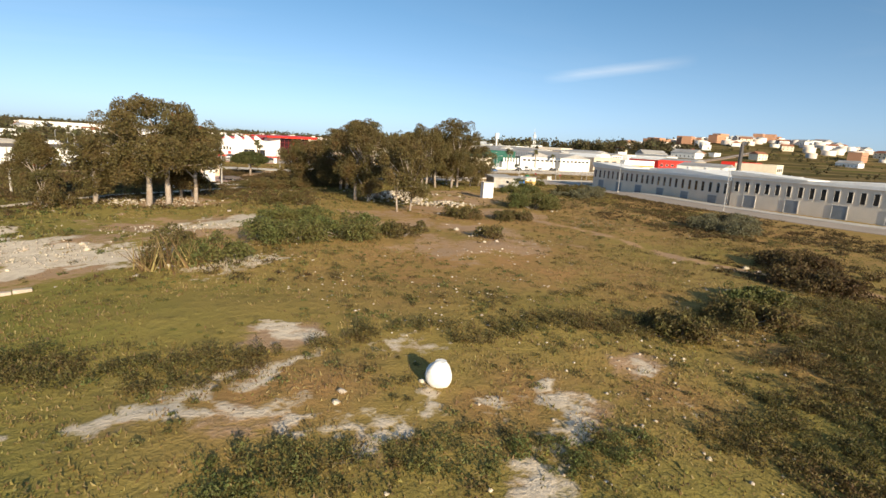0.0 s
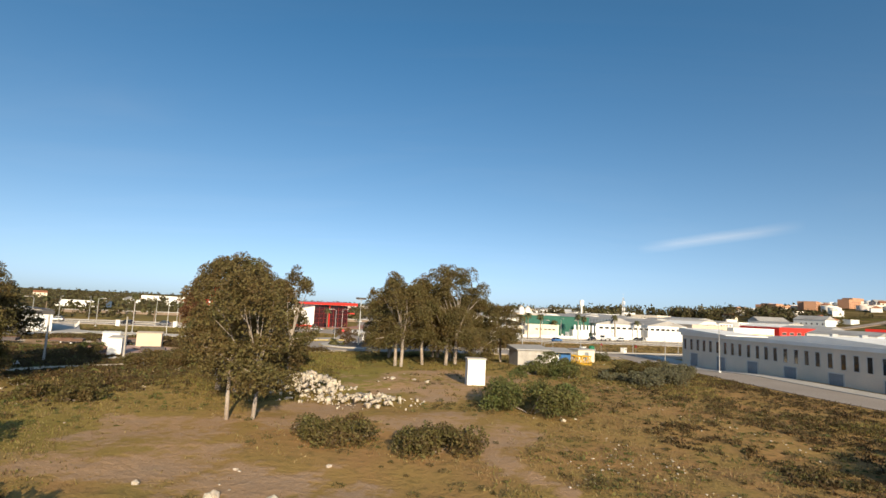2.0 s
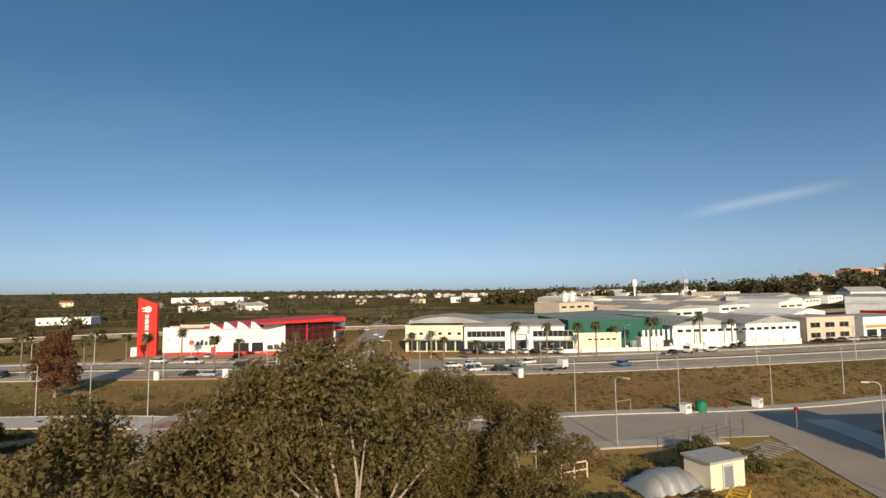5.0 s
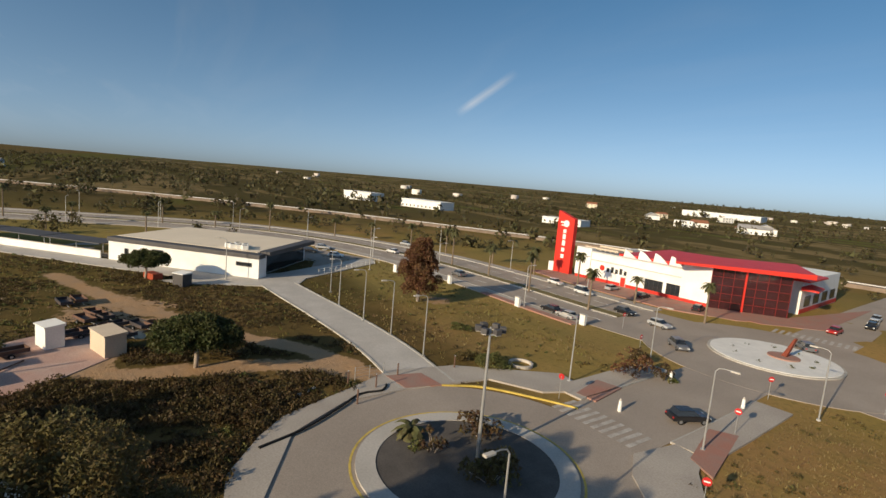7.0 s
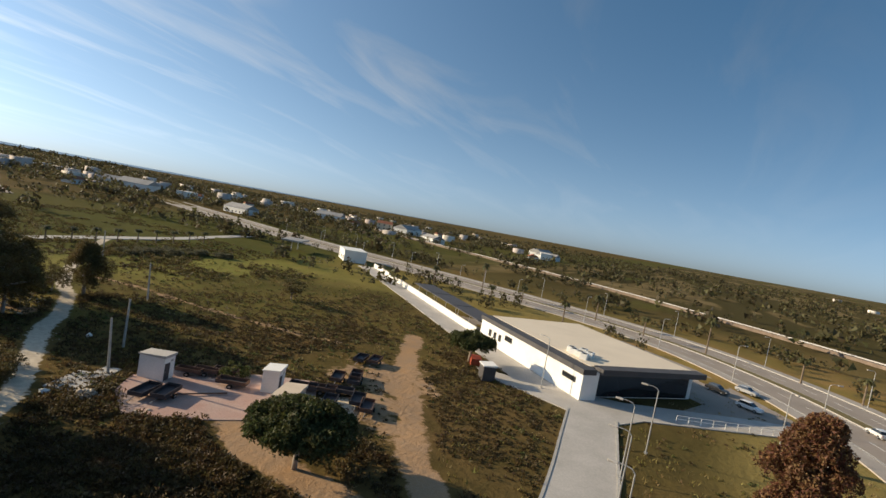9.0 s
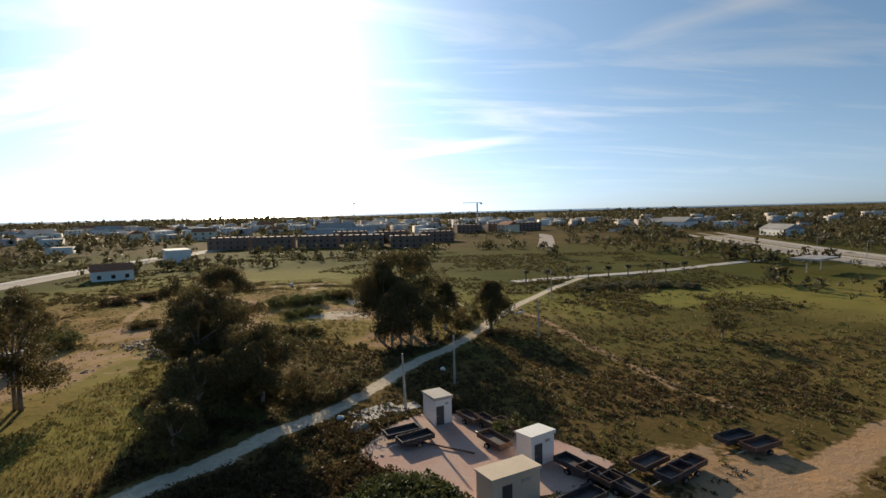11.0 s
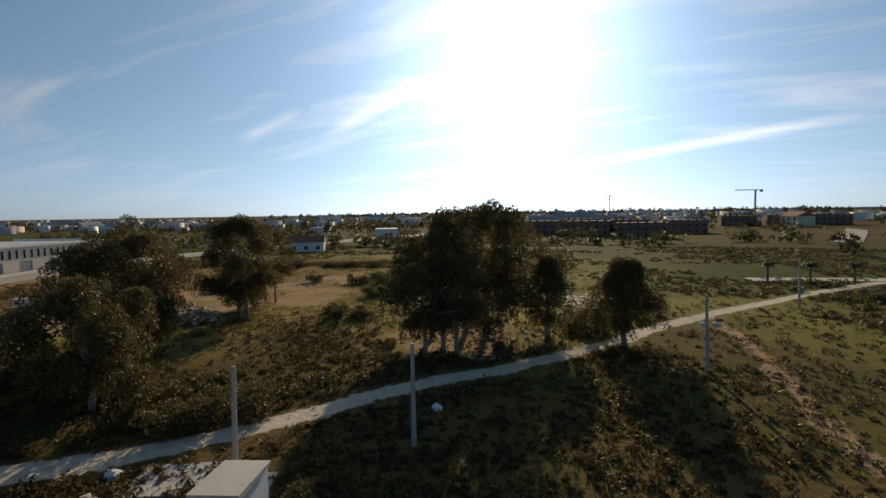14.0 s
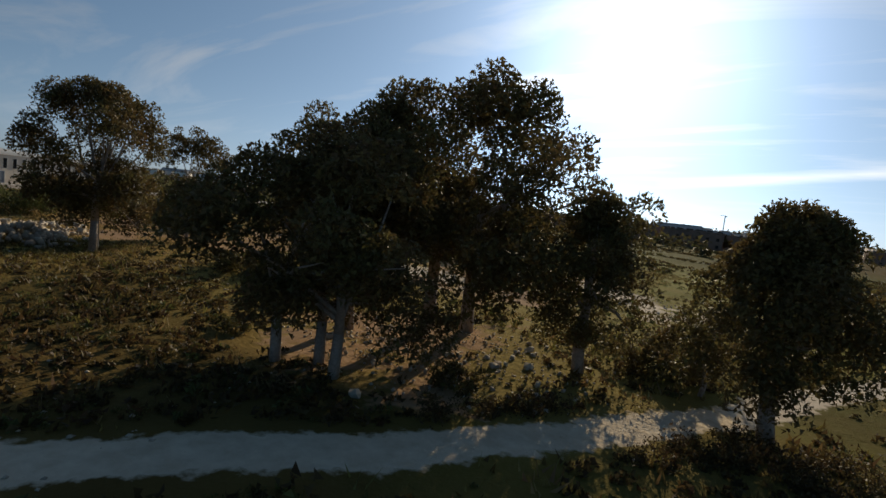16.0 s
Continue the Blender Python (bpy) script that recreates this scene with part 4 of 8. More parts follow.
SHRUBS_TRACK = [
    (4.4, 53.9, 2.4, 1.7, L_SHRUB, "dark shrub on the near slope"), (-1.4, 51.8, 2.0, 1.4, L_SHRUB, "dark shrub on the near slope"), (7.2, 57.3, 2.2, 1.6, L_GREENSHRUB, "green shrub on the near slope"),
    (27.6, 135.2, 3.0, 2.4, L_TAMARISK, "grey tamarisk thicket near the street"), (30.4, 140.5, 3.2, 2.3, L_TAMARISK, "grey tamarisk thicket near the street"), (24.5, 132.3, 2.6, 1.9, L_TAMARISK, "grey tamarisk thicket near the street"), (33.4, 146.8, 3.0, 2.3, L_TAMARISK, "grey tamarisk thicket near the street"), (14.6, 142.7, 3.2, 3.6, L_GREENSHRUB, "dark green bush beside a hut"), (15.5, 61.3, 3.2, 1.9, L_HEATH, "dark low thicket beside the footpath"), (20.2, 68.6, 3.4, 2.0, L_HEATH, "dark low thicket beside the footpath"), (29.2, 91.7, 4.2, 2.4, L_TAMARISK, "grey tamarisk thicket near the street"), (34.6, 98.1, 3.6, 2.2, L_TAMARISK, "grey tamarisk thicket near the street"), (26.9, 145.8, 3.4, 2.4, L_SHRUB, "grey-green bush beside the yard"),
    (-40.4, 136.4, 3.2, 2.6, L_EUCDARK, "dark prickly pear thicket beside the track"), (-43.5, 132.8, 3.4, 2.5, L_EUCDARK, "dark prickly pear thicket by the track"),
    (-34.8, 133.5, 2.6, 2.6, L_EUCDARK, "dark dense undergrowth bush below trees"), (-30.3, 136.4, 2.8, 2.8, L_EUCDARK, "dark dense undergrowth bush below trees"), (-38.3, 132.0, 2.4, 2.2, L_EUCDARK, "dark bush beside the eucalyptus group"), (-26.1, 132.9, 2.6, 2.4, L_EUCDARK, "dark bush in rough grass"), (-29.7, 144.0, 2.4, 2.2, L_EUCDARK, "dark bush beside the pale track"), (-24.6, 137.7, 2.6, 2.2, L_EUCDARK, "dark bush in rough grass"),
    (-57.1, 139.7, 2.0, 2.4, L_SHRUB, "ragged bush beside a white hut"), (-62.0, 147.0, 1.8, 2.0, L_GREENSHRUB, "dark bush at the edge of the yard"),
]
SHRUBS_STREET = [
    (33, 153.8, 2.2, 2.2, L_SHRUB, "olive bush beside the street"), (21.4, 136.5, 1.8, 1.4, L_TAMARISK, "small grey bush on dry ground"), (27.6, 148, 1.8, 1.3, L_TAMARISK, "small grey bush on dry ground"), (14.8, 134.8, 2.2, 2.6, L_GREENSHRUB, "upright green bush beside the scrap yard"), (10.6, 137.7, 2.4, 2.2, L_GREENSHRUB, "leafy bush beside the shack"),
    (-61.3, 97, 2.2, 3.4, L_EUCDARK, "tall dark bush beside the track"), (-59.8, 99.5, 1.6, 2.6, L_EUCDARK, "dark bush beside a slender tree"), (-55, 109.5, 1.2, 1.1, L_SHRUB, "low bush on bare ground below trees"), (-43.5, 113, 1.1, 1.0, L_SHRUB, "low bush on bare ground below trees"),
    (-97, 63, 3.0, 1.6, L_TAMARISK, "grey-green thicket in the meadow"), (-103, 61, 3.4, 1.8, L_TAMARISK, "grey-green thicket in the meadow"), (-110, 60, 3.6, 1.8, L_TAMARISK, "grey-green thicket in the meadow"), (-117, 62, 3.4, 1.7, L_TAMARISK, "grey-green thicket in the meadow"), (-123, 66, 3.0, 1.6, L_TAMARISK, "grey-green thicket in the meadow"),
    (-31.3, 106.8, 1.8, 1.8, L_SHRUB, "round grey bush in rough grass"), (-33.9, 104.7, 1.8, 1.8, L_SHRUB, "round grey bush in rough grass"), (-29.4, 103.6, 1.6, 1.6, L_SHRUB, "round grey bush in rough grass"),
    (26.4, 181.2, 3.0, 2.6, L_GREENSHRUB, "dense green bush behind a wire fence"), (29.0, 179.3, 3.0, 2.4, L_GREENSHRUB, "dense green bush behind a wire fence"), (13.5, 180.2, 2.6, 1.8, L_DRY, "straw-coloured dry bush beside the street"),
    (-58.9, 205.0, 1.6, 1.3, L_GREENSHRUB, "green bush on the verge"), (-43.8, 201.4, 2.4, 1.8, L_GREENSHRUB, "green bush at the field corner"), (-46.8, 199.3, 1.8, 1.4, L_SHRUB, "olive bush at the field corner"),
]
for i, (x, y, r, h, leaf, lab) in enumerate(SHRUBS_FIELD + SHRUBS_TRACK + SHRUBS_STREET):
    shrub(x, y, r, h, 300 + i, leaf, lab, n=30, size=0.085, dens=420)

for i, (dx, dy, r, h, leaf, lab) in enumerate([
    (-3.6, 3.2, 1.9, 4.0, L_BROWN, "tall brown bush on the planted roundabout"), (-14.6, 35.9, 1.7, 3.8, L_BROWN, "tall brown bush on the planted roundabout"), (2.9, 0.2, 2.4, 3.8, L_SHRUB, "olive bush on the planted roundabout"),
    (-9.4, 34.3, 1.4, 2.8, L_BROWN, "brown-green bush on the planted roundabout"), (-11.1, 31.1, 2.3, 3.8, L_RUST, "rust-brown bush on the planted roundabout"), (-2.6, -1.8, 1.2, 2.8, L_BROWN, "narrow brown bush on the planted roundabout"), (-3.4, -3.2, 0.7, 1.1, L_GREENSHRUB, "small green bush on the planted roundabout"), (-8.1, 34.7, 0.9, 1.3, L_GREENSHRUB, "small clipped green bush on the planted roundabout")]):
    shrub(RB1[0] + dx, RB1[1] + dy, r, h, 360 + i, leaf, lab, n=16)


def palm(x, y, h, seed, label, z=0.0, group="", name="palm_tree", r=2.0):
    rnd = random.Random(seed)
    t = thing(name, x, y, z, label, "palm", group=group)
    bm = bmesh.new()
    k = 5
    for i in range(k):
        tube(bm, (0, 0, h * i / k - 0.2 * (i == 0)), (0, 0, h * (i + 1) / k), 0.24 - 0.015 * i, 0.20 - 0.012 * i, 8)
    part("trunk", bm, M_PALMBARK, t)
    V = []
    for i in range(34):
        a, e = rnd.uniform(0, 6.28), rnd.uniform(-0.7, 1.25)
        L = r * rnd.uniform(0.75, 1.1)
        p = np.array([0, 0, h])
        d = np.array([math.cos(a), math.sin(a), 0])
        side = np.array([-math.sin(a), math.cos(a), 0])
        q = []
        for s in range(5):
            u = s / 4
            ang = e - u * 1.15
            c = p + d * (L * u * math.cos(e - u * 0.5)) + np.array([0, 0, L * u * math.sin(ang)])
            w = 0.34 * math.sin(math.pi * min(0.97, 0.12 + u * 0.88))
            q.append((c - side * w + np.array([0, 0, -w * 0.6]), c, c + side * w + np.array([0, 0, -w * 0.6])))
        for s in range(4):
            V += [q[s][0], q[s][1], q[s + 1][1], q[s + 1][0], q[s][1], q[s][2], q[s + 1][2], q[s + 1][1]]
    arrays("crown", np.array(V), np.arange(len(V)).reshape(-1, 4), L_PALM, t)
    return t


p0 = palm(-81.2, 235.1, 8.4, 1, "tall fan palm with green crown on the median", 0.1, "palms along the avenue")
rnd = random.Random(9)
for x, y in [(-98.6, 235.7), (-113.6, 233.4), (-65.4, 237.7), (-67.9, 253.4), (-83.1, 250.9), (-99.1, 250.3), (-52.8, 255.6), (-12.1, 255.3), (-2.9, 249.3), (6.5, 252.8), (14.7, 260.3), (28.4, 267.7), (36.5, 284.8), (49.9, 290.9), (-23.7, 271.3), (-17.9, 271.6), (22.7, 259.7), (44.5, 275.6),
             (-115.3, 247.7), (-132.9, 241.7), (-147.8, 236.3), (-161.2, 227.1), (-170.7, 216.9), (-178.9, 195.9), (-183.6, 178.8), (-191.4, 162.8), (-188.9, 137.8), (-195.4, 119.5), (-171.1, 112.0), (-167.9, 134.7), (-165.7, 158.8), (63.4, 291.9), (73.9, 294.9)]:
    c = copy_thing(p0, pose(x, y, 0.1, 0, 0, rnd.uniform(0, 360)))
    c.scale = (1, 1, rnd.uniform(0.62, 1.2))
p1 = palm(RB1[0] - 5.4, RB1[1] - 2.6, 0.9, 7, "short bushy palm on the planted roundabout", 0.15, name="bushy_palm", r=2.0)
# a row of small palms along the pale southern path
for i in range(9):
    c = copy_thing(p0, pose(-84 - i * 6.6, 49 - i * 1.4, 0.0, 0, 0, 40 * i))
    c.scale = (0.9, 0.9, 0.45)


# ---- low plants: too many to count ----
def scatter(n, x0, x1, y0, y1, seed, keep):
    r = np.random.RandomState(seed)
    x, y = r.uniform(x0, x1, n), r.uniform(y0, y1, n)
    k = keep(x, y, r)
    return x[k], y[k], r


def inside(x, y, poly):
    """Even-odd test against an outline."""
    c = np.zeros(x.shape, bool)
    for (ax, ay), (bx, by) in zip(poly, poly[1:] + poly[:1]):
        if ay != by:
            c ^= ((ay > y) != (by > y)) & (x < (bx - ax) * (y - ay) / (by - ay) + ax)
    return c


def paved(x, y):
    """True on roads, pavements, yards and house floors."""
    d = np.minimum.reduce([to_line(x, y, AVENUE) - 15.4, to_line(x, y, LINK[::2]) - 9.6, to_line(x, y, STREET[::2]) - 9.0, to_line(x, y, SIDE_ST[::3]) - 5.4, to_line(x, y, PALEPATH[::2]) - 3.8,
                           to_line(x, y, LANE) - 3.4, np.hypot(x - RB1[0], y - RB1[1]) - 16.4, np.hypot(x - RB2[0], y - RB2[1]) - 20])
    m = d < 0
    for poly in (YARD, PLAZA, CORNER, [(-97.7, 180.5), (-119.8, 153.5), (-141, 169), (-119.0, 196.0)]):
        m |= inside(x, y, poly)
    return m


def free_ground(x, y):
    m = ~paved(x, y)
    for ln, w in ((TRACK_S, 1.9), (TRACK_YARD, 2.4), (TRACK_PINE, 2.6), (TRACK_EAST, 1.0)):
        m &= to_line(x, y, ln) > w
    for bx, by, br in BARE:
        m &= (np.hypot(x - bx, y - by) > br * (0.75 + 0.5 * soft_noise(x, y, 3.0, 44))) | (np.random.RandomState(5).rand(len(x)) < 0.12)
    return m


def clumps(name, xy, radius, height, quads, size, leaf, label, seed):
    """Many small bushes of leaf quads in one mesh."""
    x, y = xy
    r = np.random.RandomState(seed)
    z = ground_z(x, y) + bumps(x, y) - 0.05
    rad = radius[0] + (radius[1] - radius[0]) * r.rand(len(x)) ** 2
    hh = rad * r.uniform(height[0], height[1], len(x))
    k = quads
    d = r.normal(size=(len(x), k, 3))
    d /= np.linalg.norm(d, axis=2)[..., None]
    d[..., 2] = np.abs(d[..., 2])
    f = (0.45 + 0.55 * r.rand(len(x), k))[..., None]
    c = np.stack([x, y, z], 1)[:, None] + d * f * np.stack([rad, rad, hh], 1)[:, None]
    a = r.normal(size=c.shape) + d * 0.6
    a[..., 2] += 0.4
    a /= np.linalg.norm(a, axis=2)[..., None]
    b = np.cross(a, r.normal(size=c.shape))
    b /= np.linalg.norm(b, axis=2)[..., None]
    s = (size * (0.6 + 0.8 * r.rand(len(x), k)) * (0.7 + 0.5 * rad[:, None] / radius[1]))[..., None]
    s = s * 1.3
    V = np.stack([c - a * s - b * s * 0.35, c + a * s * 0.1 + b * s * 0.62, c + a * s - b * s * 0.25], 2).reshape(-1, 3)
    ob = arrays(name, V, np.arange(len(V)).reshape(-1, 3), leaf)
    return tagged(ob, label, "plants", kind="stuff")


def thick(x, y, r, size=13.0, lo=0.5, seed=21):
    return free_ground(x, y) & (soft_noise(x, y, size, seed) * 0.7 + soft_noise(x, y, size * 0.35, seed + 1) * 0.3 + 0.12 * r.rand(len(x)) > lo)


def within(x, y, r, x0, x1, y0, y1, soft=14.0):
    """Thins a rectangle of plants out towards its edges, raggedly."""
    d = np.minimum(np.minimum(x - x0, x1 - x), np.minimum(y - y0, y1 - y)) / soft
    return d + 0.8 * (soft_noise(x, y, 9.0, 23) - 0.5) > 0.75 * r.rand(len(x))


NEAR = (-62, 46, 32, 150)
WEST = (-140, -22, 60, 222)
SCRUBBY = [(-19.8, 56.5, 2.2), (-17.1, 57.0, 1.6), (-15.7, 52.7, 1.6), (-13.4, 56.1, 2.2), (-20.7, 62.3, 1.6), (-11.3, 56.4, 1.6), (-1.8, 60.9, 2.2), (7.2, 66.5, 1.6), (-17.0, 80.7, 1.6), (-13.9, 84.2, 2.2), (-29.1, 97.1, 1.6), (-16.5, 91.8, 1.6), (18.4, 89.7, 2.2), (25.1, 91.7, 1.6), (7.4, 90.4, 1.6), (2.4, 51.4, 3.5), (9.7, 52.7, 4), (18, 53, 5), (0, 36, 4), (-4.6, 40.4, 2.6), (-0.1, 43.8, 3.6), (5, 47, 4), (5, 40, 5), (-22.2, 39.8, 1.6), (-20.3, 40.2, 1.5), (-18, 41.2, 1.3), (-15.4, 41, 1.5), (-12.7, 40.8, 1.4), (-10.8, 41.2, 1.3), (-15, 39, 1.5), (-35, 48.7, 2.2), (-31.7, 47, 2), (-29.5, 48, 2.2), (-27, 47.4, 2), (-25, 47.2, 1.4), (-11.2, 58.5, 2), (-6, 61, 2), (1.5, 59.7, 2.4), (9, 58.5, 2.6), (26, 92, 6), (28, 84, 6), (22, 75, 6), (15, 68, 3), (29, 129, 5), (30, 112, 7), (-27.3, 72.4, 2.4), (-22, 76.5, 2.6), (-17.5, 79, 2.4), (-31, 69.5, 2.0)]


def scrubby(x, y):
    d = np.full(x.shape, 9.0)
    for a, b, c in SCRUBBY:
        d = np.minimum(d, np.hypot(x - a, y - b) / c)
    return d + 0.9 * (soft_noise(x, y, 2.6, 17) - 0.5)


# darker scrub stands in patches, the rest of the field is short grass
x, y, r = scatter(20000, *NEAR, 31, lambda x, y, r: (scrubby(x, y) < 0.85) & free_ground(x, y) & (r.rand(len(x)) < 0.55))
clumps("low_scrub", (x, y), (0.2, 0.75), (0.6, 1.15), 66, 0.046, L_SHRUB, "dark olive scrub in patches over the field", 1)
# a belt of tall dark weeds crosses the near slope
BELT = [(-24, 48.6), (-19.2, 51.1), (-16.3, 51.4), (-13, 50.6), (-10, 52.8), (-8.2, 53.2), (-5.3, 53), (-1.2, 53.7), (4, 55.5), (10, 58)]
x, y, r = scatter(24000, -38, 24, 36, 72, 32, lambda x, y, r: free_ground(x, y) & (to_line(x, y, BELT) < (0.7 + 0.05 * np.clip(x + 20, 0, 30)) * (0.45 + 1.1 * soft_noise(x, y, 3.1, 19))) & (r.rand(len(x)) < 0.42))
clumps("weed_belt", (x, y), (0.25, 0.7), (0.9, 1.7), 84, 0.038, L_SHRUB, "belt of tall dark weeds across the near slope", 17)
# bushier dark weeds at the near edges of the slope
for line, wide, n, leaf, lab in (([(-4, 38), (0, 41), (4, 46), (9, 50), (16, 54)], 3.2, 6200, L_SHRUB, "thicket of dark weeds on the near slope"), ([(-36, 48), (-31, 47), (-25, 47)], 1.6, 3000, L_SHRUB, "low thicket of dark weeds"),
                                 ([(-23, 39.8), (-18, 40.8), (-14, 40), (-10, 41)], 1.0, 2600, L_GREENSHRUB, "leafy green weeds on the near slope")):
    x, y, r = scatter(n, line[0][0] - 4, line[-1][0] + 4, 34, 62, 77, lambda x, y, r: (to_line(x, y, line) < wide * (0.35 + 1.2 * soft_noise(x, y, 2.3, 29))) & (r.rand(len(x)) < 0.75))
    clumps("weed_thicket", (x, y), (0.2, 0.62), (0.8, 1.5), 84, 0.036, leaf, lab, 21)
x, y, r = scatter(5200, -72, -52, 92, 118, 78, lambda x, y, r: (to_line(x, y, [(-57, 113.5), (-60.5, 109.5), (-63.5, 107), (-69, 106)]) < 2.0 * (0.3 + 1.2 * soft_noise(x, y, 2.3, 29))) & (to_line(x, y, TRACK_S) > 1.4) & (r.rand(len(x)) < 0.6))
clumps("weed_thicket", (x, y), (0.25, 0.7), (1.0, 2.0), 44, 0.05, L_HEATH, "tall dark weeds below the eucalyptus trees", 22)
x, y, r = scatter(5200, 6, 50, 50, 150, 34, lambda x, y, r: thick(x, y, r, 8, 0.42, 29) & (x > 8 + 0.1 * (y - 50) + 8 * soft_noise(x, y, 6, 30)))
clumps("low_scrub", (x, y), (0.25, 0.85), (0.5, 0.9), 30, 0.08, L_HEATH, "brown-green scrub on the slope below the street", 18)
x, y, r = scatter(3600, *NEAR, 33, lambda x, y, r: thick(x, y, r, 9, 0.53, 27))
clumps("low_scrub", (x, y), (0.15, 0.7), (0.5, 1.0), 56, 0.042, L_SHRUB, "small grey-green shrubs scattered in the grass", 2)
x, y, r = scatter(5200, *NEAR, 35, lambda x, y, r: thick(x, y, r, 13, 0.53, 35))
clumps("green_weeds", (x, y), (0.15, 0.5), (0.4, 0.8), 44, 0.042, L_GREENSHRUB, "green weeds in the field", 3)
x, y, r = scatter(15000, -112, -26, 106, 188, 36, lambda x, y, r: thick(x, y, r, 15, 0.40, 45) & within(x, y, r, -112, -26, 106, 210) & ((np.hypot(x + 92, y - 118) > 16) | (r.rand(len(x)) < 0.4)))
clumps("heath_scrub", (x, y), (0.2, 0.65), (0.45, 0.95), 16, 0.105, L_HEATH, "close dark heath of low shrubs", 16)
x, y, r = scatter(8500, *WEST, 37, lambda x, y, r: thick(x, y, r, 22, 0.47, 41) & within(x, y, r, -140, -22, 60, 260, 26.0) & ((y < 188) | (r.rand(len(x)) < 0.12)))
clumps("heath_scrub", (x, y), (0.25, 0.9), (0.5, 0.95), 20, 0.11, L_HEATH, "low brown-green scrub west of the roundabout", 4)
x, y, r = scatter(4600, -60, -27, 143, 182, 38, lambda x, y, r: thick(x, y, r, 6, 0.34, 43))
clumps("heath_scrub", (x, y), (0.3, 1.2), (0.6, 1.0), 40, 0.11, L_HEATH, "dense dark scrub between the yard and the street", 14)
x, y, r = scatter(3800, *WEST, 39, lambda x, y, r: thick(x, y, r, 15, 0.50, 47) & within(x, y, r, -140, -22, 60, 260, 26.0) & ((y < 188) | (r.rand(len(x)) < 0.15)))
clumps("green_weeds", (x, y), (0.25, 0.7), (0.5, 0.9), 22, 0.11, L_GREENSHRUB, "green weeds west of the track", 5)
x, y, r = scatter(13000, -150, 110, -50, 66, 40, lambda x, y, r: free_ground(x, y) & (np.hypot(x + 10, y - 50) > 38) & (to_line(x, y, SIDE_ST[::4]) > 9) & (soft_noise(x, y, 26, 57) * 0.6 + soft_noise(x, y, 7, 58) * 0.4 > 0.42))
clumps("meadow_weeds", (x, y), (0.3, 1.0), (0.35, 0.7), 14, 0.2, L_SHRUB, "rough weeds in the southern meadow", 15)
x, y, r = scatter(2600, -135, -84, 40, 98, 43, lambda x, y, r: free_ground(x, y) & within(x, y, r, -135, -84, 40, 98, 26.0) & (soft_noise(x, y, 14, 51) * 0.7 + soft_noise(x, y, 4, 52) * 0.3 > 0.5))
clumps("low_scrub", (x, y), (0.5, 1.5), (0.5, 0.9), 22, 0.2, L_SHRUB, "grey-green scrub band in the meadow", 6)
x, y, r = scatter(3200, -20, 95, 198, 262, 45, lambda x, y, r: thick(x, y, r, 10, 0.47, 53))
clumps("dry_weeds", (x, y), (0.2, 0.6), (0.4, 0.8), 20, 0.1, L_SHRUB, "dry weeds in the roadside field", 7)


def blades(name, xy, height, leaf, label, seed, k=6, spread=0.16, w=0.018):
    """Tufts of upright blades, one triangle each."""
    x, y = xy
    r = np.random.RandomState(seed)
    z = ground_z(x, y) + bumps(x, y) - 0.07
    base = np.stack([x, y, z], 1)[:, None] + np.concatenate([r.normal(size=(len(x), k, 2)) * spread, np.zeros((len(x), k, 1))], 2)
    h = (height[0] + (height[1] - height[0]) * r.rand(len(x), k))[..., None]
    lean = np.concatenate([r.normal(size=(len(x), k, 2)) * 0.45, np.ones((len(x), k, 1))], 2)
    a = r.uniform(0, 6.28, (len(x), k))
    s = np.stack([np.cos(a), np.sin(a), np.zeros_like(a)], 2) * w * (1 + 2 * r.rand(len(x), k))[..., None]
    V = np.stack([base - s, base + s, base + lean * h], 2).reshape(-1, 3)
    return tagged(arrays(name, V, np.arange(len(V)).reshape(-1, 3), leaf), label, "grass", kind="stuff")


x, y, r = scatter(19000, -50, 30, 34, 116, 61, lambda x, y, r: free_ground(x, y) & (soft_noise(x, y, 5, 61) + 0.3 * r.rand(len(x)) > 0.48))
blades("dry_grass", (x, y), (0.05, 0.18), L_DRY, "dry straw-coloured grass tufts", 8, 7, 0.22, 0.018)
x, y, r = scatter(15000, -50, 42, 30, 116, 63, lambda x, y, r: free_ground(x, y) & (soft_noise(x, y, 9, 65) > 0.40))
blades("green_grass", (x, y), (0.05, 0.18), L_GRASS, "short green grass tufts", 9, 8, 0.22, 0.020)
x, y, r = scatter(5000, *WEST, 65, lambda x, y, r: free_ground(x, y) & within(x, y, r, -140, -22, 60, 260, 26.0) & (soft_noise(x, y, 9, 67) > 0.4))
blades("green_grass", (x, y), (0.2, 0.5), L_GRASS, "rough green grass west of the track", 10, 5, 0.28, 0.04)
x, y, r = scatter(3500, *WEST, 67, lambda x, y, r: free_ground(x, y) & within(x, y, r, -140, -22, 60, 260, 26.0) & (soft_noise(x, y, 9, 69) > 0.45))
blades("dry_grass", (x, y), (0.2, 0.5), L_DRY, "dry grass west of the track", 11, 5, 0.28, 0.035)
x, y, r = scatter(11000, -24, 95, 196, 262, 69, lambda x, y, r: free_ground(x, y))
blades("dry_grass", (x, y), (0.12, 0.38), L_DRY, "dry grass of the roadside field", 12, 5, 0.4, 0.022)
x, y, r = scatter(13000, -30, 40, 108, 182, 73, lambda x, y, r: free_ground(x, y) & (soft_noise(x, y, 9, 65) > 0.42))
blades("green_grass", (x, y), (0.12, 0.36), L_GRASS, "rough grass round the eucalyptus grove", 19, 6, 0.34, 0.028)
x, y, r = scatter(2600, -30, 40, 108, 182, 75, lambda x, y, r: thick(x, y, r, 10, 0.5, 37))
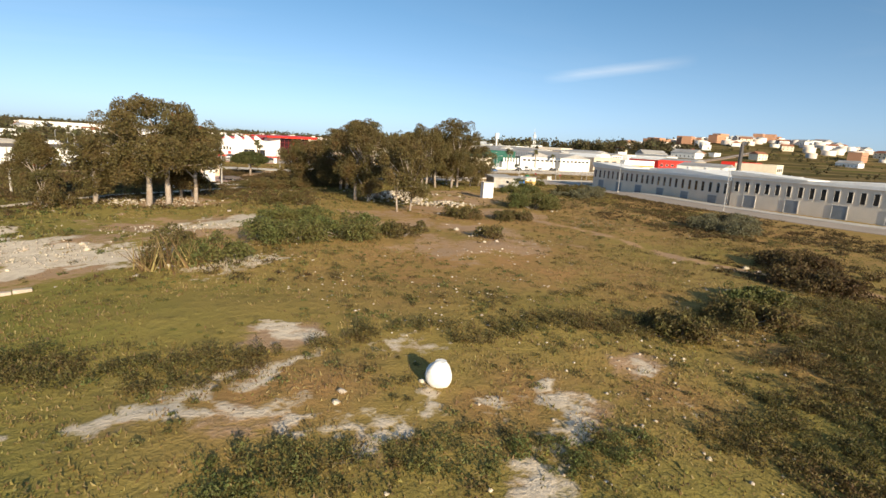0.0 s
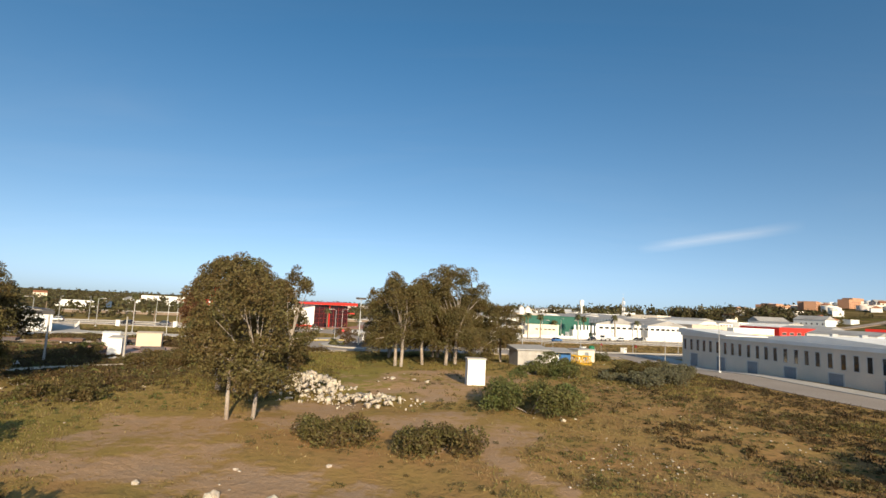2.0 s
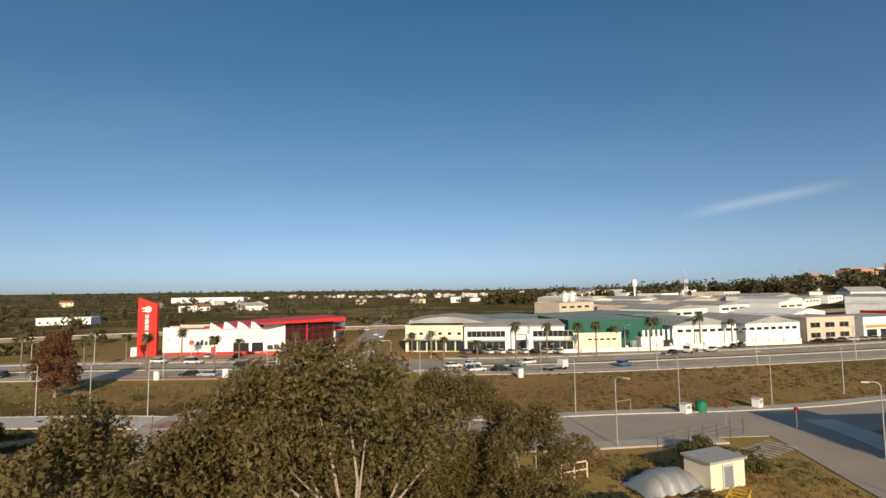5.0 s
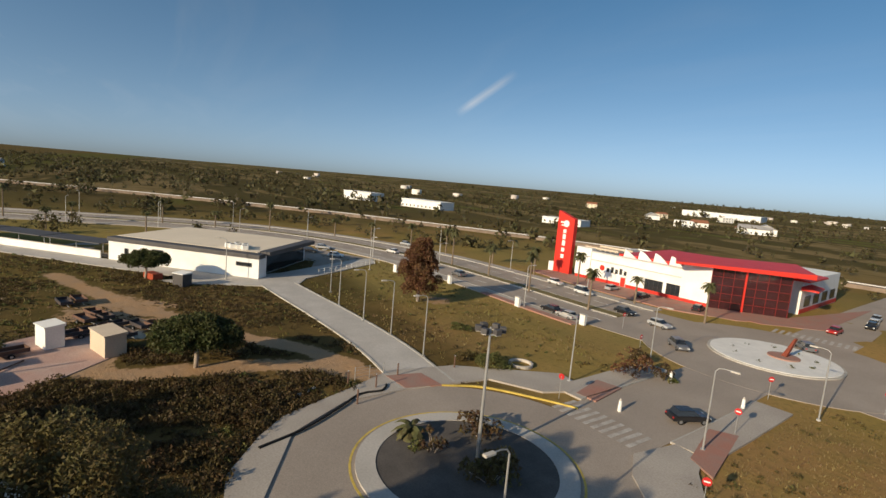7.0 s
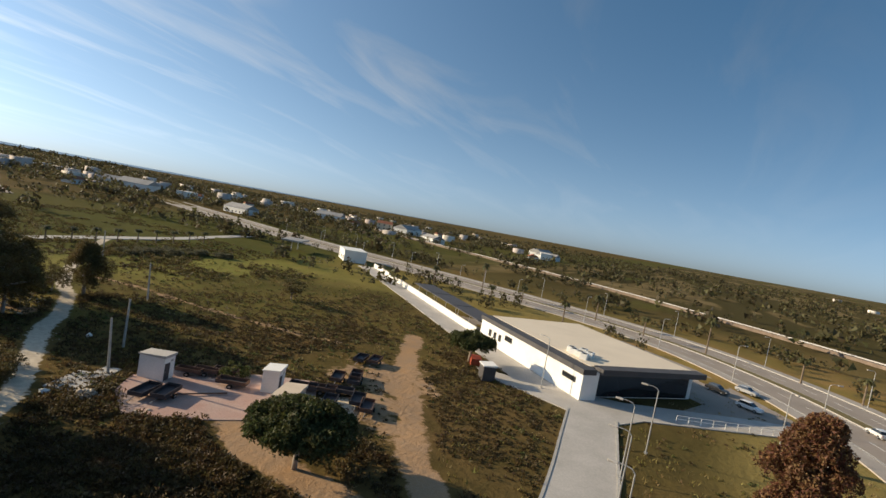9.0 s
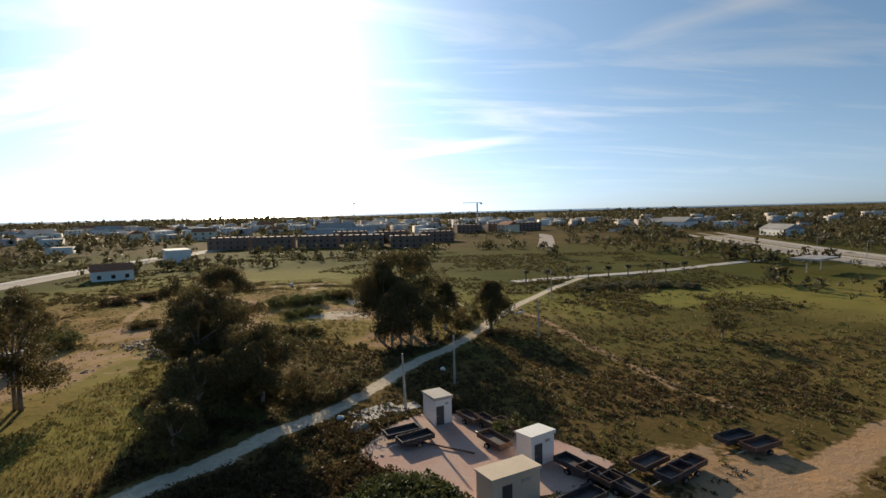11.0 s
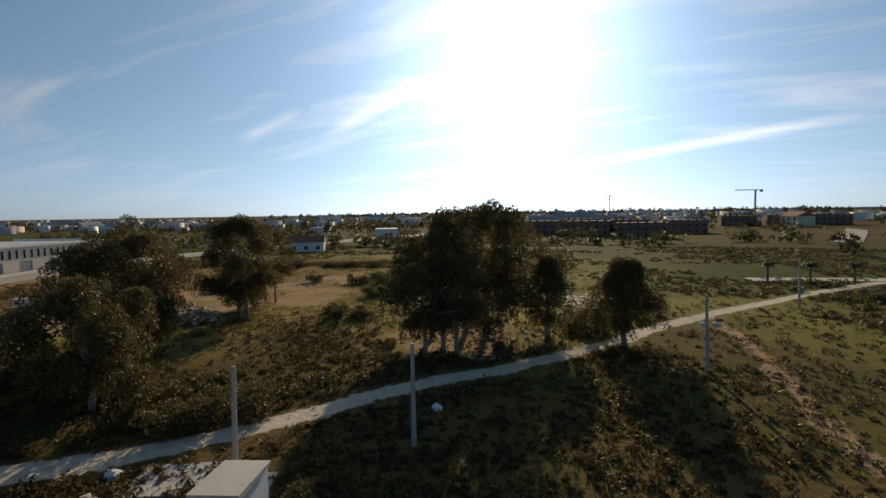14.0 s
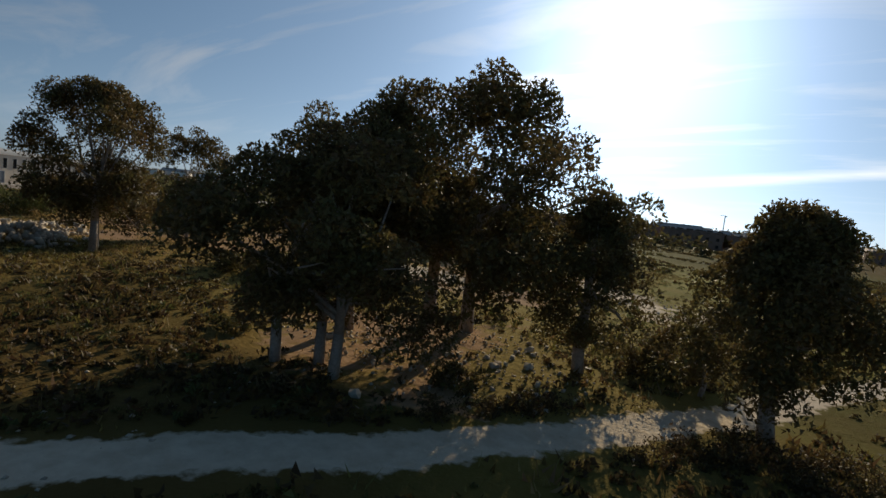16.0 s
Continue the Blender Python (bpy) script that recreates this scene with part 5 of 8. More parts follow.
clumps("low_scrub", (x, y), (0.2, 0.8), (0.5, 0.9), 24, 0.085, L_SHRUB, "olive scrub in the grass round the grove", 20)
# tall canes beside the rubble
x, y, r = scatter(150, -40, -30, 61, 71, 71, lambda x, y, r: np.hypot(x + 34.0, y - 66.4) < 3.0)
blades("dry_canes", (x, y), (1.1, 2.6), L_DRY, "tall dry canes beside the rubble", 13, 7, 0.3, 0.03)


# ---- far woods and scrub ----
def far_trees(name, pts, hgt, seed, leaf, label, k=26, fine=1.0):
    x, y = pts
    r = np.random.RandomState(seed)
    z = ground_z(x, y)
    h = hgt[0] + (hgt[1] - hgt[0]) * r.rand(len(x)) ** 1.6
    w = h * r.uniform(0.38, 0.62, len(x))
    d = r.normal(size=(len(x), k, 3))
    d /= np.linalg.norm(d, axis=2)[..., None]
    f = (0.5 + 0.5 * r.rand(len(x), k))[..., None]
    lump = 1 + 0.3 * r.normal(size=(len(x), k, 1))
    c = np.stack([x, y, z + h * 0.55], 1)[:, None] + d * f * lump * np.stack([w, w, h * 0.5], 1)[:, None]
    a = r.normal(size=c.shape)
    a /= np.linalg.norm(a, axis=2)[..., None]
    b = np.cross(a, r.normal(size=c.shape))
    b /= np.linalg.norm(b, axis=2)[..., None]
    s = (fine * w[:, None] * r.uniform(0.28, 0.5, (len(x), k)))[..., None]
    s = s * 1.3
    V = np.stack([c - a * s - b * s * 0.5, c + a * s * 0.1 + b * s * 0.8, c + a * s - b * s * 0.4], 2).reshape(-1, 3)
    return tagged(arrays(name, V, np.arange(len(V)).reshape(-1, 3), leaf), label, "woodland", kind="stuff")


def away(x, y, r):
    k = (to_line(x, y, AVENUE) > 20) & ~((x > -145) & (x < 95) & (y > 20) & (y < 300))
    k &= ~((x > -45) & (x < 380) & (y > 262) & (y < 620)) & (to_line(x, y, SIDE_ST[::4]) > 10)
    k &= to_line(x, y, FAR_ROAD) > 16
    k &= ~((x > -122) & (x < -42) & (y > 250) & (y < 340))
    k &= ~((x > 40) & (x < 130) & (y > 0) & (y < 270))
    return k


FAR_ROAD = [(-124, -86), (-150, -190), (-200, -410), (-290, -810), (-400, -1300)]
RAIL = [(473.8, 659.7), (143.8, 459.9), (-42.1, 378.6), (-129.4, 345.7), (-202.5, 297.6), (-286.4, 216.0), (-368.8, 90.0), (-488.7, -171.2)]


def north_scrub(x, y, r):
    n = soft_noise(x, y, 60, 81) * 0.6 + soft_noise(x, y, 19, 82) * 0.4
    return away(x, y, r) & (n + 0.15 * r.rand(len(x)) > 0.56) & (to_line(x, y, RAIL) > 14)


x, y, r = scatter(3000, -650, 560, 250, 880, 81, north_scrub)
far_trees("far_scrub", (x, y), (1.0, 6.0), 21, L_FAR, "dark scrub and small trees beyond the avenue", 28, 0.8)
x, y, r = scatter(3400, -1500, 1300, 900, 2600, 83, lambda x, y, r: away(x, y, r) & (soft_noise(x, y, 110, 83) > 0.46))
far_trees("far_woods", (x, y), (3.5, 10), 22, L_FAR, "distant belts of dark trees on the northern plain", 16)
x, y, r = scatter(620, -20, 390, 630, 780, 85, lambda x, y, r: (y > 630 + 40 * soft_noise(x, y, 60, 3)) & (soft_noise(x, y, 38, 5) > 0.30))
far_trees("far_pine_wood", (x, y), (7, 15), 23, L_FAR, "dense pine wood behind the industrial halls", 90, 0.5)
x, y, r = scatter(4200, -1500, -230, -700, 500, 87, lambda x, y, r: away(x, y, r) & (soft_noise(x, y, 70, 87) * 0.7 + soft_noise(x, y, 22, 88) * 0.3 > 0.55))
far_trees("far_scrub", (x, y), (1.5, 8), 24, L_FAR, "scrub, hedges and orchards on the western plain", 18, 0.92)
x, y, r = scatter(5600, -900, 1100, -1500, -60, 89, lambda x, y, r: away(x, y, r) & (soft_noise(x, y, 80, 89) * 0.6 + soft_noise(x, y, 24, 90) * 0.4 > 0.50) & ~((y > -95) & (x > -90) & (x < 150)))
far_trees("far_scrub", (x, y), (1.5, 8), 25, L_FAR, "scrub and scattered trees on the southern plain", 18, 0.92)
x, y, r = scatter(900, -900, 1100, -1700, -900, 91, lambda x, y, r: soft_noise(x, y, 160, 91) > 0.42)
far_trees("far_woods", (x, y), (6, 13), 26, L_FAR, "dark tree line near the coast", 20)
def hedges(x, y, r):
    """Close scrub in lines and thickets round the near fields."""
    n = np.abs(soft_noise(x, y, 46, 111) - 0.5) * 2.2 + 0.5 * soft_noise(x, y, 13, 112)
    open_field = (np.hypot((x + 40) / 95, (y - 22) / 32) > 1) & (to_line(x, y, AVENUE) > 18) & (to_line(x, y, FAR_ROAD) > 12)
    return open_field & (n < 0.42) & ~((x > -142) & (x < 105) & (y > 8)) & ~((x > -85) & (x < 118) & (y > -205) & (y < -100))


x, y, r = scatter(9000, -330, -60, -60, 330, 119, lambda x, y, r: (np.abs(to_line(x, y, AVENUE) - 32) < 14) & (x < -0.42 * y - 72 + 60 * (y > 225)) & ~((x > -122) & (x < -42) & (y > 250)) & (np.hypot(x + 189, y - 62) > 16) & (soft_noise(x, y, 22, 119) * 0.6 + soft_noise(x, y, 8, 120) * 0.4 > 0.52) & (to_line(x, y, LANE) > 8) & (r.rand(len(x)) < 0.5))
far_trees("roadside_scrub", (x, y), (1.0, 5.0), 36, L_FAR, "dark scrub and small trees along the avenue", 40, 0.55)
x, y, r = scatter(20000, -1100, 500, 268, 1500, 115, lambda x, y, r: away(x, y, r) & (np.abs(soft_noise(x, y * 2.2, 120, 115) - 0.5) * 2.2 + 0.5 * soft_noise(x, y, 24, 116) < 0.30) & (to_line(x, y, RAIL) > 12))
far_trees("far_woods", (x, y), (2.0, 7.5), 34, L_FAR, "tree lines between the fields of the northern plain", 12, 0.9)
x, y, r = scatter(20000, -1100, -130, -380, 300, 117, lambda x, y, r: away(x, y, r) & (np.abs(soft_noise(x * 2.0, y, 120, 117) - 0.5) * 2.2 + 0.5 * soft_noise(x, y, 24, 118) < 0.32) & (to_line(x, y, RAIL) > 12))
far_trees("far_woods", (x, y), (1.8, 6.5), 35, L_FAR, "tree lines between the fields of the western plain", 12, 0.9)
x, y, r = scatter(9000, -1000, 900, -1100, -150, 121, lambda x, y, r: away(x, y, r) & (soft_noise(x, y, 90, 121) * 0.5 + soft_noise(x, y, 25, 122) * 0.5 > 0.46) & ~((x > -190) & (x < 125) & (y > -330)))
far_trees("far_woods", (x, y), (3.0, 8.0), 37, L_FAR, "close dark groves and gardens of the southern plain", 14, 0.9)
x, y, r = scatter(15000, -520, 330, -420, 130, 113, hedges)
far_trees("far_scrub", (x, y), (1.2, 5.5), 33, L_FAR, "dark hedges and thickets round the southern fields", 20, 0.8)
x, y, r = scatter(420, -60, 160, -70, -10, 93, lambda x, y, r: (np.abs(y + 40 + 14 * soft_noise(x, y, 40, 93)) < 7) & away(x, y, r))
far_trees("far_hedge", (x, y), (1.0, 3.5), 27, L_FAR, "uneven hedge at the end of the meadow", 18)


x, y, r = scatter(5600, -1400, 1200, -1650, -180, 95, lambda x, y, r: away(x, y, r) & (soft_noise(x, y, 120, 95) * 0.5 + soft_noise(x, y, 34, 96) * 0.5 > 0.53))
far_trees("far_scrub", (x, y), (2.0, 7), 28, L_FAR, "dark hedges and orchards towards the coast", 12)
x, y, r = scatter(2200, -1600, -260, -300, 1100, 97, lambda x, y, r: away(x, y, r) & (to_line(x, y, RAIL) > 14) & (soft_noise(x, y, 90, 97) * 0.5 + soft_noise(x, y, 26, 98) * 0.5 > 0.52))
far_trees("far_scrub", (x, y), (1.5, 6), 29, L_FAR, "dark scrub on the plain beyond the railway", 14)
# ---- buildings ----
def angle_of(p, q):
    return math.degrees(math.atan2(q[1] - p[1], q[0] - p[0]))


def length_of(p, q):
    return math.hypot(q[0] - p[0], q[1] - p[1])


def frame_bm(w, h, t=0.08, d=0.10):
    """A rectangular frame in the x-z plane, its outer face towards -y."""
    return boxes((0, w, -d, 0.02, 0, t), (0, w, -d, 0.02, h - t, h), (0, t, -d, 0.02, t, h - t), (w - t, w, -d, 0.02, t, h - t))


M_FRAME = mat("painted_window_frame", (0.55, 0.53, 0.50), 0.6, 0, 0.15, 1.0, 0.05, 10.0)


def window(parent, x, z, w, h, y=0.0, frame_m=None, pane_m=None, name="window", bars=0, rz=0.0):
    """A window against the wall plane y, with a frame, a pane set back in it and glazing bars."""
    bm = frame_bm(w, h)
    for i in range(bars):
        k = w * (i + 1) / (bars + 1)
        box(bm, k - 0.03, k + 0.03, -0.08, 0.02, 0.08, h - 0.08)
    f = part(name, bm, frame_m or M_FRAME, parent)
    f.location = (x, y, z)
    f.rotation_euler = (0, 0, radians(rz))
    part("pane", boxes((0.06, w - 0.06, -0.045, -0.02, 0.06, h - 0.06)), pane_m or M_WINDOW, f)
    return f


M_DOOR = mat("blue_grey_metal_door", (0.24, 0.26, 0.28), 0.55, 0.1, 0.2, 0.8, 0.15, 6.0)


def door(parent, x, z, w, h, y=0.0, m=None, ribs=4):
    bm = boxes((0, w, -0.05, 0.02, 0, h))
    for i in range(ribs):
        k = h * (i + 0.5) / ribs
        box(bm, 0.05, w - 0.05, -0.075, -0.05, k - 0.06, k + 0.06)
    d = part("door", bm, m or M_DOOR, parent)
    d.location = (x, y, z)
    part("door_frame", frame_bm(w + 0.3, h + 0.15, 0.14, 0.12), M_FRAME, d).location = (-0.15, 0, 0)
    return d


# long warehouse beside the side street
def warehouse(p, q, height, depth, label, first_gable=True):
    L, n = length_of(p, q), 0
    t = thing("warehouse", p[0], p[1], float(ground_z(*p)) - 0.05, label, "warehouse", angle_of(p, q), "warehouses on the side street")
    part("wall", boxes((0, L, 0, depth, -0.6, height)), M_GREYWALL, t)
    part("parapet", boxes((-0.25, L + 0.25, -0.25, 0.35, height - 0.1, height + 0.55), (-0.25, 0.35, 0.35, depth, height - 0.1, height + 0.55), (L - 0.35, L + 0.25, 0.35, depth, height - 0.1, height + 0.55)), M_WHITE, t, "white coping of the parapet")
    bays = max(2, int(round(L / 8.2)))
    w = L / bays
    for i in range(bays):
        x = i * w
        door(t, x + w * 0.36, 0.0, 2.4, height * 0.42)
        for k in (0.08, 0.34, 0.60, 0.84):
            window(t, x + w * k, height * 0.52, 0.95, height * 0.36, name="window")
    # the roof rises in a wedge towards the corner
    part("fascia", prism(bmesh.new(), [(-0.4, -0.6), (15, -0.6), (15, 8.5), (-0.4, 8.5)], height + 0.5, [height + 1.5, height + 0.65, height + 0.65, height + 1.5]), M_WHITE, t, "white wedge-shaped roof edge")
    # white pitched roofs behind the parapet
    k = max(1, int(round(L / 58)))
    for i in range(k):
        a, b = L * i / k + 1.5, L * (i + 1) / k - 1.5
        bm = bmesh.new()
        m = (a + b) / 2
        v = [bm.verts.new(c) for c in ((a, 9, height), (b, 9, height), (b, depth - 2, height), (a, depth - 2, height), (m, 9, height + 1.5), (m, depth - 2, height + 1.5))]
        for f in ((0, 1, 4), (2, 3, 5), (0, 4, 5, 3), (1, 2, 5, 4)):
            bm.faces.new([v[j] for j in f])
        bmesh.ops.recalc_face_normals(bm, faces=bm.faces[:])
        part("roof", bm, M_WHITE, t, "white sheet-metal pitched roof")
        for y0 in (12, 18, 24):
            part("roof_vent", boxes((m - 0.3, m + 0.3, y0, y0 + 1.2, height + 1.35, height + 1.95)), M_STEEL, t)
    return t


warehouse((48.5, 181.5), (58.5, 131.5), 6.5, 30, "long pale grey warehouse with tall slit windows")
warehouse((58.7, 131), (89, 62), 6.2, 30, "pale warehouse with metal doors and white roof")

# showroom with the red tower
SA, SB, SC_, SD = (-97.8, 263.6), (-62.5, 270.3), (-51.5, 281), (-61, 322)
sh = thing("showroom", SA[0], SA[1], 0, "white car showroom with red roof and dark glass corner", "building", angle_of(SA, SB))
L = length_of(SA, SB)
part("wall", boxes((0, L, 0, 0.5, -0.3, 7.6), (0, 0.5, 0.5, 30, -0.3, 7.2), (0, L, 29.5, 30, -0.3, 7.2)), M_WHITE, sh)
part("base_band", boxes((-0.05, L, -0.06, 0, 0, 0.9)), M_RED, sh, "red plinth band")
part("side_bay", boxes((-0.1, 4.6, -0.35, 1.5, 0.9, 8.3)), M_WHITE, sh, "projecting white end bay")
part("end_bay", boxes((L - 6.5, L, -0.3, 4.0, 0.9, 9.2)), M_WHITE, sh, "white end bay beside the glass")
part("cornice", boxes((4.6, L - 6.5, -0.25, 0.1, 5.35, 5.6), (4.6, L - 6.5, -0.35, 0.4, 7.5, 7.75)), M_FRAME, sh)
bm = bmesh.new()
for i in range(5):
    x0 = 12.5 + i * 4.1
    prof = [(x0 + k * 0.5, 3.0 + 2.3 * (math.sin(math.pi * 0.5 * (k / 7.6)) if i else k / 7.6)) for k in range(8)]
    prof = [(x0, 7.4)] + [(x0 + 3.8 - (a - x0), 7.4 + (b - 3.0)) for a, b in prof[::-1]] + [(x0 + 3.8, 7.4)]
    f0 = [bm.verts.new((a, 2.2, b)) for a, b in prof]
    f1 = [bm.verts.new((a, 2.5, b)) for a, b in prof]
    bm.faces.new(f0)
    bm.faces.new(f1[::-1])
    for j in range(len(prof)):
        k = (j + 1) % len(prof)
        bm.faces.new((f0[j], f0[k], f1[k], f1[j]))
bmesh.ops.recalc_face_normals(bm, faces=bm.faces[:])
part("clerestory", bm, M_WHITE, sh, "row of curved white sawtooth screens")
bm = bmesh.new()
prism(bm, [(11, 2.6), (L + 2, 2.6), (L + 2, 29), (11, 29)], 7.0, [8.0, 8.6, 9.0, 8.6])
part("roof", bm, M_RED, sh, "red sheet-metal roof")
part("terrace", boxes((0.5, 11, 1.2, 29.5, 6.6, 6.9)), M_GREYROOF, sh)
part("pergola", boxes(*[(1.0 + i * 1.5, 1.3 + i * 1.5, 2.0, 9.0, 7.9, 8.1) for i in range(7)], (0.8, 11.0, 2.0, 2.2, 8.1, 8.6), (0.8, 11.0, 8.8, 9.0, 8.1, 8.6)), M_BEIGE, sh)
for x in (20.5, 26.0):
    window(sh, x, 0.9, 4.6, 2.6, -0.02, M_DARK, M_WINDOW, bars=3)
door(sh, 14.0, 0.0, 1.3, 2.4, -0.06, M_RED, 2)
# sign on the wall: plain shapes in the place of the lettering
bm = boxes(*[(9.6 + i * 1.25, 10.4 + i * 1.25, -0.05, 0, 3.0, 4.1 + 0.4 * (i % 2)) for i in range(5)])
part("wall_sign", bm, M_DARK, sh, "dark sign shapes on the white wall")
bm = bmesh.new()
disc_m = Matrix.Translation((8.2, -0.03, 3.8)) @ Matrix.Rotation(radians(90), 4, "X")
bmesh.ops.create_cone(bm, cap_ends=True, segments=20, radius1=0.75, radius2=0.75, depth=0.05, matrix=disc_m)
part("wall_sign_mark", bm, M_RED, sh, "red sign mark on the white wall")
road("pavement_showroom", prism(bmesh.new(), [(-106.0, 253.9), (-84.6, 254.0), (-63.0, 257.7), (-52.5, 265.6), (-46.9, 280.7), (-50.9, 281.2), (-64.0, 272.7), (-97.0, 265.2), (-105.3, 262.9)], -0.2, 0.13), M_REDPAVE, "red-brown paved forecourt of the showroom", "pavement")
# glass corner: dark panes in a red grid, under a red slab
ga = angle_of(SB, SC_)
gl = length_of(SB, SC_)
gb = thing("glass_corner_hall", SB[0], SB[1], 0, "dark red glass corner hall under a red roof slab", "building", ga)
part("core", boxes((0.2, gl - 0.2, 0.35, 11, -0.2, 9.0)), M_DARK, gb)
for i in range(7):
    for k in range(5):
        w, h = gl / 7, 9.0 / 5
        p = part("pane", boxes((i * w + 0.06, (i + 1) * w - 0.06, 0.05, 0.12, k * h + 0.06, (k + 1) * h - 0.06)), M_REDGLASS, gb)
part("mullion_grid", boxes(*[(i * gl / 7 - 0.06, i * gl / 7 + 0.06, -0.06, 0.2, 0, 9.0) for i in range(8)], *[(0, gl, -0.04, 0.18, k * 1.8 - 0.05, k * 1.8 + 0.05) for k in range(6)]), mat("dark_red_mullions", (0.20, 0.022, 0.020), 0.5, 0.1), gb)
bm = bmesh.new()
prism(bm, [(-8, -2.4), (gl + 3.2, -2.8), (gl + 4.5, 14), (-6, 14)], 9.2, [9.7, 10.3, 10.6, 10.0])
part("roof_slab", bm, M_RED, gb, "thin oversailing red roof slab")
part("column", boxes((gl * 0.42, gl * 0.42 + 0.35, -0.5, -0.15, 0, 9.2)), M_RED, gb)
sl = length_of(SC_, SD)
sd = thing("showroom_wing", SC_[0], SC_[1], 0, "white side wing of the showroom with red canopy", "building", angle_of(SC_, SD))
part("wall", boxes((9, sl, 0.2, 14, -0.2, 7.8)), M_WHITE, sd)
part("base_band", boxes((9, sl, 0.12, 0.2, 0, 1.0)), M_RED, sd)
for i in range(4):
    window(sd, 12 + i * 7.5, 1.4, 4.6, 2.4, 0.2, M_DARK, bars=2)
bm = bmesh.new()
prism(bm, [(7, -1.5), (22, -1.5), (22, 12), (7, 12)], 7.6, [8.0, 8.0, 9.0, 9.0])
part("roof", bm, M_RED, sd, "red lean-to roof")
part("canopy", prism(bmesh.new(), [(8, -3.2), (16, -2.4), (16, 0.2), (8, 0.2)], 5.6, [5.9, 5.9, 6.4, 6.4]), M_RED, sd)
# red forecourt
road("pavement_forecourt", prism(bmesh.new(), [(-104.7, 259.2), (-64.0, 264.1), (-49.6, 268.7), (-43.1, 278.6), (-51.9, 319.8), (-51.7, 281.8), (-64.9, 272.3), (-97.9, 264.8)], -0.2, 0.12), M_REDPAVE, "red paved forecourt of the showroom", "pavement")

# tower
tw = thing("sign_tower", -102.6, 263.0, 0, "tall red sign tower with slanted top", "sign tower", angle_of(SA, SB))
bm = bmesh.new()
f = [bm.verts.new(c) for c in ((-2.7, -0.7, -0.3), (2.9, -0.7, -0.3), (2.9, -0.7, 15.4), (-2.7, -0.7, 17.4))]
g = [bm.verts.new((v.co.x, 0.7, v.co.z)) for v in f]
bm.faces.new(f)
bm.faces.new(g[::-1])
for i in range(4):
    bm.faces.new((f[i], g[i], g[(i + 1) % 4], f[(i + 1) % 4]))
bmesh.ops.recalc_face_normals(bm, faces=bm.faces[:])
part("shaft", bm, M_RED, tw)
for k, (z, h) in enumerate(((11.2, 1.1), (9.5, 1.4), (7.7, 1.5), (6.0, 1.1), (4.2, 1.1))):
    part("sign_shape", boxes((-0.5, 0.5, -0.80, -0.7, z, z + h), bevel=0.03), M_WHITE, tw, "white sign shape")
bm = bmesh.new()
bmesh.ops.create_cone(bm, cap_ends=True, segments=24, radius1=0.95, radius2=0.95, depth=0.1, matrix=Matrix.Translation((0.3, -0.75, 13.9)) @ Matrix.Rotation(radians(90), 4, "X"))
box(bm, -1.7, -0.6, -0.80, -0.7, 14.0, 14.4)
box(bm, -1.4, -0.5, -0.80, -0.7, 13.2, 13.55)
part("sign_mark", bm, M_WHITE, tw, "round white sign mark")
part("utility_box", boxes((-4.6, -2.75, -0.5, 1.2, -0.2, 2.6)), M_WHITE, tw)

# long white shop building
LA, LB, LC = (-97.7, 180.5), (-119.8, 153.5), (-119.0, 196.0)
lb = new("long_building")
ux, uy = (LB[0] - LA[0]), (LB[1] - LA[1])
lb.location = (LA[0], LA[1], 0)
lb.scale = (1, 1, 1.1)
tagged(lb, "long low white shop building with sand-coloured roof", "building")
e1, e2 = Vector((ux, uy, 0)), Vector((LC[0] - LA[0], LC[1] - LA[1], 0))


def skew(a, b):
    """A place in the building's plan: a along its long side, b across, both from 0 to 1."""
    v = e1 * a + e2 * b
    return (v.x, v.y)


part("wall", prism(bmesh.new(), [skew(0, 0), skew(1, 0), skew(1, 1), skew(0.05, 1), skew(0.05, 0.12), skew(0, 0.12)], -0.3, 4.0), M_WHITE, lb)
part("roof_edge", prism(bmesh.new(), [skew(-0.005, -0.01), skew(1.005, -0.01), skew(1.005, 0.09), skew(-0.005, 0.09)], 3.7, 4.45), M_CHAR, lb, "charcoal sloping roof edge")
part("roof_edge", prism(bmesh.new(), [skew(-0.02, 0.12), skew(0.045, 0.12), skew(0.045, 1.01), skew(-0.02, 1.01)], 3.9, 4.7), M_CHAR, lb, "charcoal canopy over the entrance")
part("roof", prism(bmesh.new(), [skew(0.045, 0.09), skew(1.0, 0.09), skew(1.0, 1.0), skew(0.045, 1.0)], 3.9, 4.5), M_SANDROOF, lb, "sand-coloured flat gravel roof")
wdir = math.degrees(math.atan2(uy, ux))
for a, z, w, h in ((0.045, 2.1, 3.4, 0.75), (0.62, 2.2, 2.6, 0.9), (0.74, 1.4, 0.9, 1.2), (0.80, 1.4, 0.9, 1.2), (0.86, 1.4, 0.9, 1.2)):
    x, y = skew(a, 0)
    wn_ = window(lb, 0, 0, w, h, 0, M_CHAR, M_WINDOW)
    wn_.location = (x + 0.03, y - 0.03, z)
    wn_.rotation_euler = (0, 0, radians(wdir))
    wn_.scale = (1, -1, 1)
